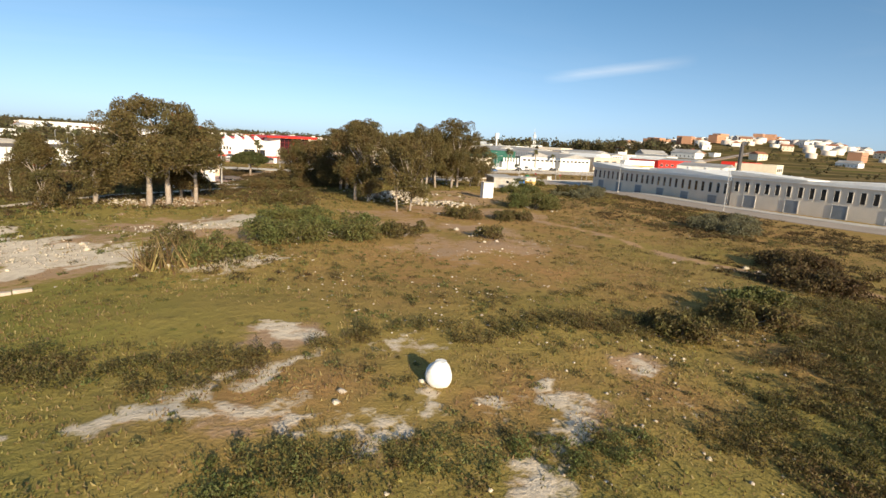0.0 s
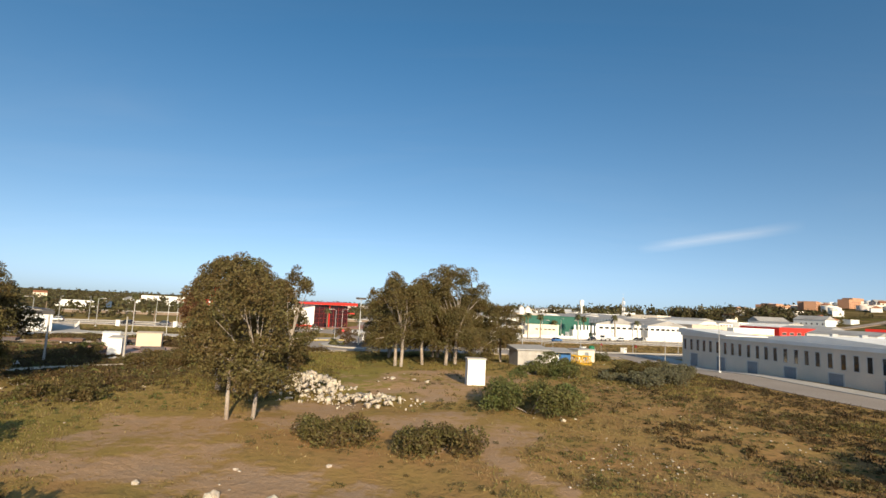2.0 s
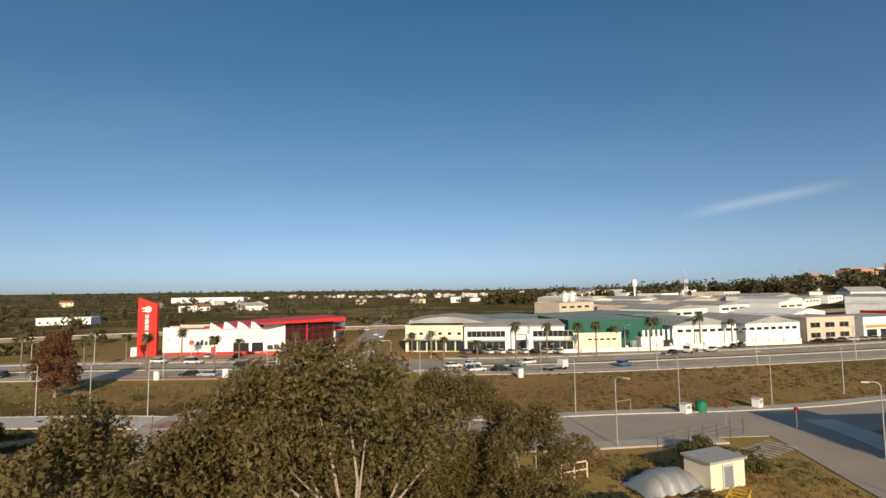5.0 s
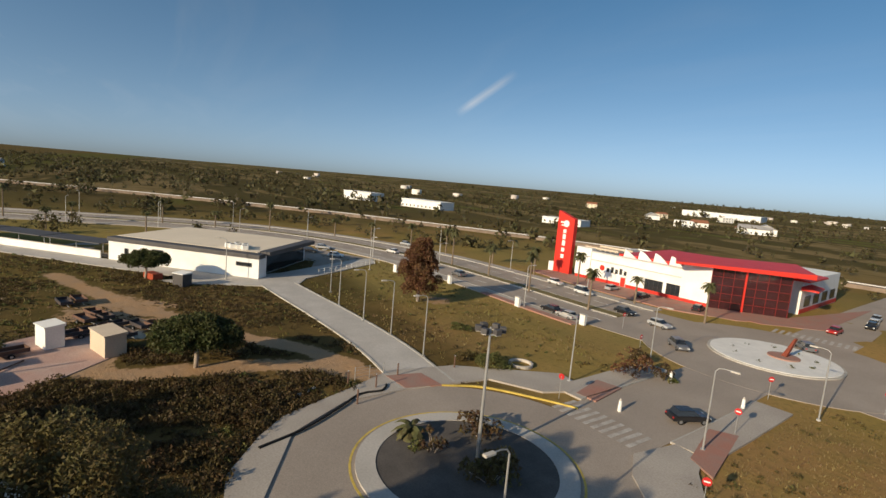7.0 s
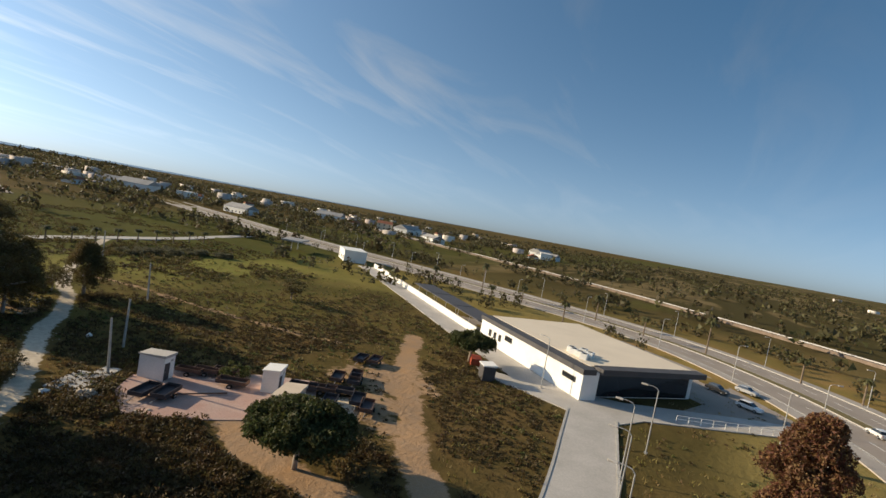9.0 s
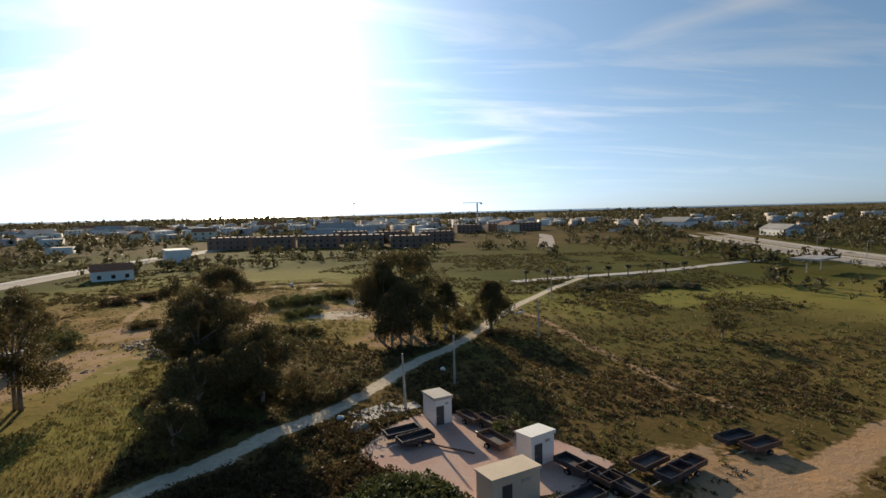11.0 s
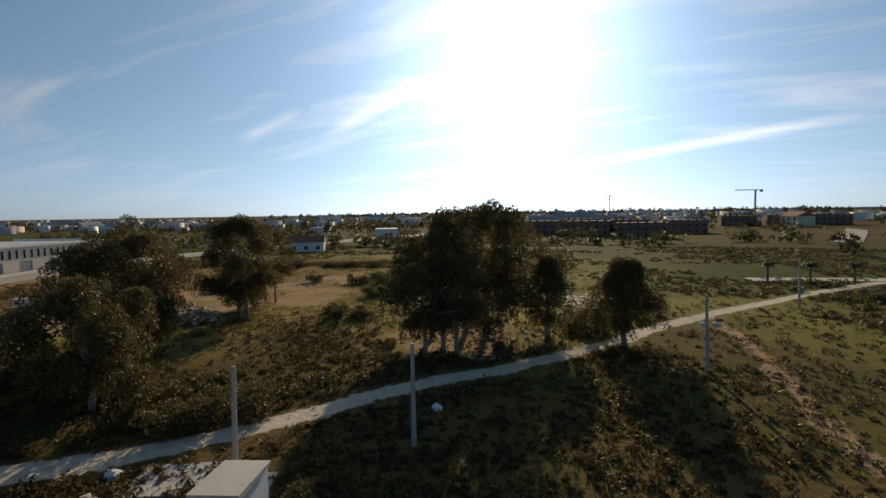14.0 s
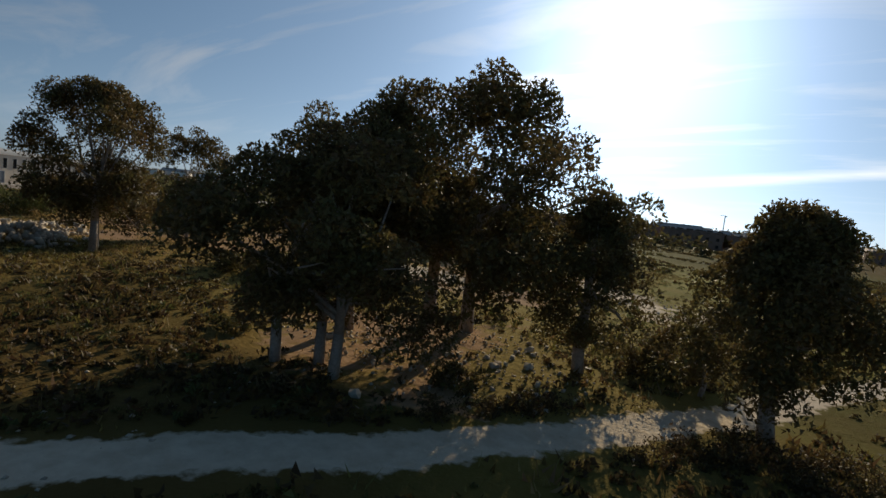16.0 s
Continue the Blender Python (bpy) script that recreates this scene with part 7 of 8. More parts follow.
for o in (-0.75, 0.75):
    ribbon(bm, rl_, o + 0.05, o - 0.05, 1.2, 1.36)
for v in bm.verts:
    v.co.z += float(ground_z(v.co.x, v.co.y))
road("railway_rail", bm, M_STEEL, "pair of worn steel rails", "railway")



def far_town(cx, cy, sx, sy_, n, seed, label, size=(7, 15), tall=(3.2, 7.5)):
    """Small flat-roofed houses, too far off to tell apart, as one mesh."""
    r = np.random.RandomState(seed)
    x, y = cx + r.normal(0, sx, n), cy + r.normal(0, sy_, n)
    w, d, h = r.uniform(*size, n), r.uniform(*size, n), r.uniform(*tall, n)
    a = r.choice([0.3, 0.9, 1.5, 2.2], n) + r.normal(0, 0.1, n)
    cube = np.array([(i, j, k) for i in (-0.5, 0.5) for j in (-0.5, 0.5) for k in (0, 1)], float)
    q = cube[None] * np.stack([w, d, h + 1.0], 1)[:, None]
    ca, sa = np.cos(a)[:, None], np.sin(a)[:, None]
    v = np.stack([q[..., 0] * ca - q[..., 1] * sa + x[:, None], q[..., 0] * sa + q[..., 1] * ca + y[:, None], q[..., 2] + (ground_z(x, y) - 1.0)[:, None]], 2)
    f = np.array([(0, 1, 3, 2), (4, 6, 7, 5), (0, 4, 5, 1), (2, 3, 7, 6), (1, 5, 7, 3)])
    return tagged(arrays("far_town", v.reshape(-1, 3), (f[None] + 8 * np.arange(n)[:, None, None]).reshape(-1, 4), M_FARTOWN), label, "town", kind="stuff")


M_FARTOWN = mat("far_house_render", (0.66, 0.62, 0.56), 0.9, 0, 0.15, 0.01, 0.0, 2.0, (0.60, 0.50, 0.42), island=0.28)
far_town(-302.3, 1373.5, 260, 70, 20, 1, "white houses of a distant town on the plain", (6, 11), (2.6, 4.5))
far_town(-19.1, 1343.4, 220, 70, 110, 2, "pale houses of a distant town at the horizon")
far_town(615.5, 824.0, 130, 110, 170, 3, "white and terracotta houses covering the hill")
far_town(522.5, -248.1, 150, 60, 150, 4, "white houses of a village towards the coast")
far_town(830.7, -545.5, 260, 90, 200, 5, "distant white houses near the coast")
far_town(-27.8, -429.2, 230, 60, 170, 6, "brown and pale low houses on the southern plain")
far_town(-608.9, -302.9, 160, 120, 55, 7, "scattered pale farm buildings on the western plain")
far_town(-1112.7, 610.8, 180, 160, 10, 8, "pale farm buildings on the far plain")
# ---- street furniture ----
def street_lamp(x, y, rz, label="tall grey street lamp with curved arm", h=8.0, group="street lamps", z=0.15):
    t = thing("street_lamp", x, y, z, label, "street lamp", rz, group)
    part("pole", tube(bmesh.new(), (0, 0, -0.2), (0, 0, h - 0.4), 0.10, 0.06, 8), M_STEEL, t)
    bm = bmesh.new()
    p = [(0, 0, h - 0.4), (0.25, 0, h - 0.1), (0.7, 0, h), (1.4, 0, h)]
    for a, b in zip(p, p[1:]):
        tube(bm, a, b, 0.05, 0.045, 6)
    part("arm", bm, M_STEEL, t)
    part("lantern", boxes((1.2, 2.0, -0.16, 0.16, h - 0.12, h + 0.06), bevel=0.05), M_PALE, t)
    part("base_plate", boxes((-0.2, 0.2, -0.2, 0.2, -0.1, 0.08)), M_STEEL, t)
    return t


l0 = street_lamp(15.1, 200.8, 130)
for x, y, rz in [(31.2, 205.5, 135), (46.3, 209.8, 140), (0.6, 195.9, 110), (18.1, 185.3, 310), (-36.8, 207.5, 200), (-19.7, 208.5, 20), (-49.0, 193.7, 270), (-58.1, 192.9, 270), (-66.0, 191.5, 270), (-75.5, 190.4, 270), (-85.4, 191.7, 270), (62.2, 219.4, 140), (45.4, 183.3, 180), (44.9, 156.5, 180), (48.7, 118.8, 180),
                 (-97.7, 174.5, 250), (-107.0, 207.2, 20), (-14.0, 181.7, 280), (-39.2, 224.4, 30), (-19.6, 228.3, 200)]:
    copy_thing(l0, pose(x, y, 0.15 if y > 170 else 1.0, 0, 0, rz))
for line, s in ((AVE_W, 1), (AVE_W, -1), (AVE_E, 1), (AVE_E, -1)):
    o = offset(line, s * 14.2)
    tg = np.gradient(line, axis=0)
    last = None
    for (x, y), (dx, dy) in zip(o, tg):
        if math.hypot(x - RB2[0], y - RB2[1]) > 24 and y > 0 and x < 130 and (last is None or math.hypot(x - last[0], y - last[1]) > 25):
            last = (x, y)
            copy_thing(l0, pose(x, y, 0.15, 0, 0, math.degrees(math.atan2(dy, dx)) - 90 * s))

ml = thing("floodlight_mast", -25.5, 187.5, 0.15, "tall steel mast with a ring of floodlights", "light mast")
part("pole", tube(bmesh.new(), (0, 0, -0.3), (0, 0, 11.2), 0.17, 0.09, 10), M_STEEL, ml)
bm = ring(bmesh.new(), 0, 0, 0.75, 0.85, 10.75, 10.85, 20)
for a in range(4):
    c, s = math.cos(a * 1.571), math.sin(a * 1.571)
    tube(bm, (0, 0, 10.8), (0.8 * c, 0.8 * s, 10.8), 0.03, 0.03, 5)
part("ring", bm, M_STEEL, ml)
for a in range(6):
    f = part("floodlight", boxes((0.75, 1.25, -0.28, 0.28, 10.85, 11.3), bevel=0.05), M_CHAR, ml)
    f.rotation_euler = (0, 0, a * 1.047)
    part("lens", boxes((0.8, 1.2, -0.22, 0.22, 10.80, 10.86)), M_PALE, f)

# white utility cabinets along the verge
uc = thing("utility_cabinet", -70.3, 224.1, 0.1, "small white utility cabinet on the footway", "cabinet", 5, "utility cabinets")
part("body", boxes((-0.55, 0.55, -0.3, 0.3, -0.1, 1.7), bevel=0.03), M_WHITE, uc)
part("cap", boxes((-0.62, 0.62, -0.36, 0.36, 1.7, 1.82)), M_PALE, uc)
part("door", boxes((-0.45, 0.45, -0.34, -0.3, 0.1, 1.55)), M_WHITE, uc)
for x, y, rz in ((-56.9, 228.3, 8), (-91.0, 220.4, 0), (-104.3, 212.8, 20), (7.4, 232.3, 30)):
    copy_thing(uc, pose(x, y, 0.12, 0, 0, rz))
bb = thing("notice_board", -9.2, 200.6, 0.0, "blank white standing board beside the footway", "board", 25)
part("panel", boxes((-0.35, 0.35, -0.06, 0.06, 0.2, 1.6)), M_WHITE, bb)
part("post", boxes((-0.30, -0.22, -0.04, 0.04, -0.2, 0.3), (0.22, 0.30, -0.04, 0.04, -0.2, 0.3)), M_STEEL, bb)

# road signs
M_SIGNRED = mat("sign_red", (0.55, 0.03, 0.03), 0.4)
sg = thing("road_sign", -13.5, 199.7, 0.15, "round red road sign on a thin post", "road sign", 40, "road signs")
part("post", tube(bmesh.new(), (0, 0, -0.2), (0, 0, 2.4), 0.035, 0.035, 6), M_STEEL, sg)
bm = bmesh.new()
bmesh.ops.create_cone(bm, cap_ends=True, segments=20, radius1=0.34, radius2=0.34, depth=0.04, matrix=Matrix.Translation((0, -0.05, 2.35)) @ Matrix.Rotation(radians(90), 4, "X"))
part("plate", bm, M_SIGNRED, sg)
part("bar", boxes((-0.22, 0.22, -0.085, -0.072, 2.29, 2.41)), M_WHITE, sg)
for x, y, rz in ((-33.3, 202.9, 200), (-20.7, 214.9, 20), (-42.7, 226.2, 100), (-25.4, 228.8, 60), (34.5, 196.7, 120), (42.5, 195.0, 120), (-53.6, 234.5, 90), (-17.7, 238.9, 200)):
    copy_thing(sg, pose(x, y, 0.15, 0, 0, rz))
for x, y in ((-28.6, 207.2), (-24.5, 222.3), (-32.9, 220.7)):
    ba = thing("traffic_bollard", x, y, 0.1, "white reflective traffic bollard on an island", "bollard", 0, "traffic bollards")
    part("body", tube(bmesh.new(), (0, 0, -0.1), (0, 0, 1.1), 0.22, 0.16, 10), M_WHITE, ba)
    part("cap", tube(bmesh.new(), (0, 0, 1.1), (0, 0, 1.35), 0.16, 0.05, 10), M_PALE, ba)

# painted road markings
M_WORN = mat("worn_road_paint", (0.50, 0.46, 0.41), 0.85, 0, 0.3, 0.8, 0.1, 10.0, (0.33, 0.29, 0.25))


def stripes(cx, cy, rz, n, w, gap, length, z, label):
    bm = boxes(*[((i - n / 2) * (w + gap), (i - n / 2) * (w + gap) + w, -length / 2, length / 2, 0, 0.012) for i in range(n)])
    o = part("road_marking", bm, M_WORN)
    o.matrix_basis = pose(cx, cy, z, 0, 0, rz)
    return tagged(o, label, "marking", kind="structure")


stripes(-27.1, 203.1, 8, 10, 0.5, 0.5, 3.6, 0.045, "worn white zebra crossing near the roundabout")
stripes(-39.8, 268.6, 18, 12, 0.55, 0.55, 3.6, 0.05, "white zebra crossing by the showroom")
stripes(34.2, 185.4, 40, 9, 0.5, 0.5, 3.6, 0.05, "white zebra crossing on the side street")
for line in (clip_line(AVE_W, RB2, 24), clip_line(AVE_E, RB2, 26)):
    for o in (6.5, -6.5):
        ol = offset(line, o)
        bm = bmesh.new()
        for i in range(0, len(ol) - 1, 2):
            ribbon(bm, ol[i:i + 2], 0.07, -0.07, 0.0, 0.032)
        road("road_marking", bm, M_MARK, "dashed white lane line", "marking")
    for o in (10.9, -10.9, 2.1, -2.1):
        road("road_marking", ribbon(bmesh.new(), offset(line, o), 0.06, -0.06, 0.0, 0.032), M_MARK, "white edge line", "marking")
NORTH_ST = smooth_line([RB2, (-39.3, 272.5), (-47.4, 306.4), (-61.7, 376.7), (-80.1, 458.1), (-99.3, 549.5)], 4.0)
road("road_north_street", ribbon(bmesh.new(), NORTH_ST, 5.0, -5.0, -0.3, 0.05), M_ASPHALT, "asphalt side street beside the showroom")
bm = ribbon(bmesh.new(), smooth_line([(-39.9, 191.7), (-38.1, 196.1), (-33.5, 200.6), (-30.4, 203.0)], 1.0), 0.1, -0.1, 0.0, 0.2)
road("road_marking_kerb", bm, M_YMARK, "yellow painted kerb line", "marking")
road("road_marking", prism(bmesh.new(), [(-16.8, 238.7), (-6.5, 243.0), (-7.0, 243.9), (-17.5, 241.2)], 0.0, 0.055), M_MARK, "white hatched splitter island", "marking")

# sculpture on the white island
sc = thing("sculpture", RB2[0] + 1, RB2[1] + 1, 0.3, "leaning rusty red metal sculpture", "sculpture")
M_RUST = mat("rusty_red_steel", (0.24, 0.06, 0.035), 0.8, 0.2, 0.3, 1.5, 0.3, 10.0)
bm = bmesh.new()
prism(bm, [(-0.4, -0.3), (0.4, -0.3), (0.4, 0.3), (-0.4, 0.3)], -0.1, 3.4)
for v in bm.verts:
    if v.co.z > 1:
        v.co.x = v.co.x * 0.3 + 1.3
part("blade", bm, M_RUST, sc)
part("plinth", disc(bmesh.new(), 0, 0, 2.2, -0.1, 0.22, 20), M_REDPAVE, sc)
for i in range(9):
    a = i * 0.7
    shrub(RB2[0] + 5.6 * math.cos(a), RB2[1] + 5.6 * math.sin(a), 0.55, 1.1, 700 + i, L_GREENSHRUB, "small clipped shrub on white gravel", n=5, dens=240)

# ---- vehicles ----
M_TYRE = mat("tyre_rubber", (0.02, 0.02, 0.02), 0.9)
M_CHROME = mat("wheel_rim", (0.45, 0.45, 0.45), 0.35, 0.8)
M_LAMP = mat("headlamp_glass", (0.7, 0.7, 0.68), 0.15)
M_TAIL = mat("tail_lamp", (0.35, 0.02, 0.02), 0.3)


def car(x, y, rz, paint, label, L=4.2, W=1.75, H=1.45, van=False, z=0.05):
    t = thing("van" if van else "car", x, y, z, label, "van" if van else "car", rz, "parked and passing vehicles")
    bm = bmesh.new()
    s = 0.82 if van else 0.78
    prof = [(-L / 2, 0.35), (-L / 2, 0.78), (-L / 2 + 0.1, 0.92), (L * 0.20, 0.92), (L / 2 - 0.25, 0.80), (L / 2, 0.60), (L / 2, 0.35)]
    a = [bm.verts.new((px, -W / 2, pz)) for px, pz in prof]
    b = [bm.verts.new((px, W / 2, pz)) for px, pz in prof]
    bm.faces.new(a)
    bm.faces.new(b[::-1])
    for i in range(len(prof)):
        j = (i + 1) % len(prof)
        bm.faces.new((a[i], b[i], b[j], a[j]))
    bmesh.ops.recalc_face_normals(bm, faces=bm.faces[:])
    bmesh.ops.bevel(bm, geom=bm.edges[:], offset=0.06, segments=2, affect="EDGES")
    part("body", bm, paint, t, smooth=False)
    back = -L / 2 + (0.06 if van else 0.45)
    f0, f1 = L * 0.24, L * 0.05
    bm = bmesh.new()
    k = W / 2 - 0.08
    lo = [(back - 0.1, -k), (f0, -k), (f0, k), (back - 0.1, k)]
    hi = [(back + 0.25, -k * 0.82), (f1, -k * 0.82), (f1, k * 0.82), (back + 0.25, k * 0.82)]
    A = [bm.verts.new((px, py, 0.88)) for px, py in lo]
    B = [bm.verts.new((px, py, H - 0.06)) for px, py in hi]
    bm.faces.new(A[::-1])
    bm.faces.new(B)
    for i in range(4):
        bm.faces.new((A[i], A[(i + 1) % 4], B[(i + 1) % 4], B[i]))
    bmesh.ops.recalc_face_normals(bm, faces=bm.faces[:])
    part("glazing", bm, M_WINDOW, t)
    part("roof", boxes((back + 0.2, f1 + 0.05, -k * 0.84, k * 0.84, H - 0.07, H), bevel=0.025), paint, t)
    for sx in (-L * 0.31, L * 0.31):
        for sy_ in (-1, 1):
            w = part("wheel", tube(bmesh.new(), (sx, sy_ * (W / 2 - 0.18), 0.31), (sx, sy_ * (W / 2 + 0.01), 0.31), 0.31, 0.31, 14), M_TYRE, t)
            part("rim", tube(bmesh.new(), (sx, sy_ * (W / 2 - 0.02), 0.31), (sx, sy_ * (W / 2 + 0.025), 0.31), 0.19, 0.19, 10), M_CHROME, w)
    for sy_ in (-1, 1):
        part("headlight", boxes((L / 2 - 0.12, L / 2 + 0.015, sy_ * 0.62 - 0.17, sy_ * 0.62 + 0.17, 0.56, 0.70)), M_LAMP, t)
        part("tail_light", boxes((-L / 2 - 0.015, -L / 2 + 0.1, sy_ * 0.68 - 0.12, sy_ * 0.68 + 0.12, 0.62, 0.80)), M_TAIL, t)
    return t


def paint(name, c):
    return mat(name, c, 0.28, 0.15, 0.05, 1.0, 0.0, 10.0, spec=0.6)


P_WHITE, P_BLACK, P_GREY, P_SILVER, P_RED, P_BLUE = paint("white_car_paint", (0.72, 0.71, 0.69)), paint("black_car_paint", (0.02, 0.02, 0.022)), paint("grey_car_paint", (0.16, 0.16, 0.165)), paint("silver_car_paint", (0.42, 0.42, 0.42)), paint("red_car_paint", (0.42, 0.03, 0.025)), paint("blue_car_paint", (0.05, 0.16, 0.38))
W_ = car(-8.3, 244.8, 33, P_WHITE, "white hatchback on the avenue")
V_ = car(-2.4, 239.3, 33, P_WHITE, "white panel van on the avenue", 4.4, 1.8, 1.85, True)
B_ = car(-24.4, 212.6, 70, P_BLACK, "black hatchback leaving the roundabout")
G_ = car(-42.8, 235.0, 330, P_GREY, "grey pickup-like car on the roundabout ring", 4.4, 1.8, 1.5)
S_ = car(-61.3, 228.5, 183, P_SILVER, "silver hatchback on the avenue")
R_ = car(-41.3, 278.5, 280, P_RED, "red car waiting at the crossing")
U_ = car(32.0, 250.2, 40, P_BLUE, "bright blue car on the avenue")
for src, x, y, rz in [(W_, 9.3, 251.6, 213), (W_, -4.1, 247.9, 32), (B_, 3.2, 240.4, 33), (G_, 6.8, 241.6, 34), (B_, -65.6, 228.4, 183), (S_, -52.6, 242.7, 2), (B_, -61.2, 243.2, 3), (V_, -77.3, 247.5, 3), (W_, -87.8, 248.3, 3), (B_, -72.3, 260.8, 100), (S_, -80.4, 259.6, 100), (B_, -60.5, 264.3, 110),
                      (W_, -42.8, 297.6, 285), (S_, -44.9, 304.0, 285), (W_, -46.1, 321.2, 285), (W_, -51.0, 330.8, 285), (B_, -41.4, 293.4, 285), (W_, -62.7, 357.8, 290), (G_, -99.2, 227.3, 183), (B_, -109.7, 224.5, 185), (B_, 49.3, 272.1, 230), (W_, 62.7, 280.5, 233), (B_, 75.5, 292.6, 233),
                      (W_, -133.1, 223.8, 200), (S_, -149.5, 235.5, 30), (W_, -124.9, 204.1, 60), (B_, -132.4, 199.0, 60), (S_, -138.8, 204.3, 60), (G_, -36.5, 258.5, 140), (B_, -45.8, 336.7, 285), (B_, 71.7, 288.6, 233)]:
    copy_thing(src, pose(x, y, 0.06, 0, 0, rz))
# cars on the forecourts of the row
for i in range(9):
    copy_thing(rnd.choice((W_, B_, S_, G_, W_)), pose(-8 + i * 3.3, 271.6 + i * 0.35, 0.06, 0, 0, 124 + rnd.uniform(-4, 4)))
for i in range(9):
    copy_thing(rnd.choice((W_, B_, S_, G_)), pose(104 + i * 4.6, 305.5 + i * 2.1, 0.06, 0, 0, 140 + rnd.uniform(-4, 4)))
tk = thing("flatbed_truck", 15.3, 242.6, 0.05, "white flatbed recovery truck on the avenue", "truck", 40)
part("chassis", boxes((-3.2, 3.0, -0.5, 0.5, 0.5, 0.75)), M_DARK, tk)
part("bed", boxes((-3.3, 1.5, -1.05, 1.05, 0.85, 1.0)), M_STEEL, tk)
part("cab", boxes((1.6, 3.3, -1.0, 1.0, 0.5, 2.3), bevel=0.12), P_WHITE, tk)
part("windscreen", boxes((3.26, 3.34, -0.85, 0.85, 1.4, 2.05)), M_WINDOW, tk)
for sx in (-2.0, 2.3):
    for sy_ in (-0.95, 0.95):
        part("wheel", tube(bmesh.new(), (sx, sy_ - 0.13, 0.4), (sx, sy_ + 0.13, 0.4), 0.4, 0.4, 14), M_TYRE, tk)
copy_thing(tk, pose(56.1, 277.8, 0.05, 0, 0, 233))

# ---- yard ----
def hut(x, y, rz, w, d, h, wall_m, roof_m, label, door_side=1):
    t = thing("site_hut", x, y, 0.0 if y > 140 else gz(x, y), label, "hut", rz, "site huts")
    part("wall", boxes((-w / 2, w / 2, -d / 2, d / 2, -0.2, h)), wall_m, t)
    bm = bmesh.new()
    prism(bm, [(-w / 2 - 0.12, -d / 2 - 0.12), (w / 2 + 0.12, -d / 2 - 0.12), (w / 2 + 0.12, d / 2 + 0.12), (-w / 2 - 0.12, d / 2 + 0.12)], h, [h + 0.12, h + 0.12, h + 0.3, h + 0.3])
    part("roof", bm, roof_m, t)
    dd = part("door", boxes((-0.42, 0.42, -0.03, 0.03, 0.05, 1.95)), M_CHAR, t)
    dd.location = (w * 0.2, door_side * (d / 2 + 0.02), 0)
    part("handle", boxes((0.28, 0.34, -0.07, 0.07, 0.95, 1.05)), M_STEEL, dd)
    part("vent", boxes((-w * 0.3, -w * 0.1, d / 2, d / 2 + 0.03, h - 0.6, h - 0.35)), M_STEEL, t)
    return t


hut(-54.7, 143.0, 23, 1.9, 3.0, 2.6, M_WHITE, M_PALE, "white site hut with flat pale roof")
hut(-62.8, 152.8, 30, 2.6, 1.9, 2.5, M_WHITE, M_WHITE, "small white site hut on the yard")
hut(-59.4, 158.7, 25, 4.2, 2.2, 2.4, M_BEIGE, M_BEIGE, "beige site hut at the edge of the yard")
hut(-93.4, 166.9, 40, 2.4, 2.0, 2.2, M_CHAR, M_WHITE, "dark kiosk beside the stone pine")
rdn = thing("red_skip", -99.3, 162.2, 0.0, "rust-red steel skip beneath the pine", "skip", 30)
part("body", boxes((-1.6, 1.6, -0.9, 0.9, -0.1, 1.2)), mat("red_skip_paint", (0.38, 0.07, 0.03), 0.6), rdn)

M_TRAIL = mat("dark_trailer_steel", (0.055, 0.052, 0.058), 0.6, 0.3, 0.3, 0.8, 0.2, 8.0, (0.12, 0.09, 0.08))
M_TRAILB = mat("rusty_trailer_boards", (0.15, 0.085, 0.06), 0.85, 0, 0.3, 0.8, 0.3, 8.0)


def trailer(x, y, rz, label, board=None, L=3.6, W=1.7):
    t = thing("trailer", x, y, 0.0, label, "trailer", rz, "trailers in the yard")
    t.scale = (0.95, 0.9, 0.72)
    part("bed", boxes((-L / 2, L / 2, -W / 2, W / 2, 0.62, 0.74)), M_TRAIL, t)
    for a in ((-L / 2, L / 2, -W / 2, -W / 2 + 0.06, 0.74, 1.25), (-L / 2, L / 2, W / 2 - 0.06, W / 2, 0.74, 1.25), (-L / 2, -L / 2 + 0.06, -W / 2 + 0.06, W / 2 - 0.06, 0.74, 1.25), (L / 2 - 0.06, L / 2, -W / 2 + 0.06, W / 2 - 0.06, 0.74, 1.25)):
        part("side_board", boxes(a), board or M_TRAIL, t)
    bm = tube(bmesh.new(), (L / 2, 0, 0.6), (L / 2 + 1.3, 0, 0.5), 0.05, 0.05, 6)
    part("drawbar", bm, M_STEEL, t)
    for sy_ in (-1, 1):
        w = part("wheel", tube(bmesh.new(), (0, sy_ * (W / 2 + 0.03), 0.33), (0, sy_ * (W / 2 + 0.22), 0.33), 0.34, 0.34, 14), M_TYRE, t)
        part("rim", tube(bmesh.new(), (0, sy_ * (W / 2 + 0.2), 0.33), (0, sy_ * (W / 2 + 0.24), 0.33), 0.18, 0.18, 10), M_CHROME, w)
    return t


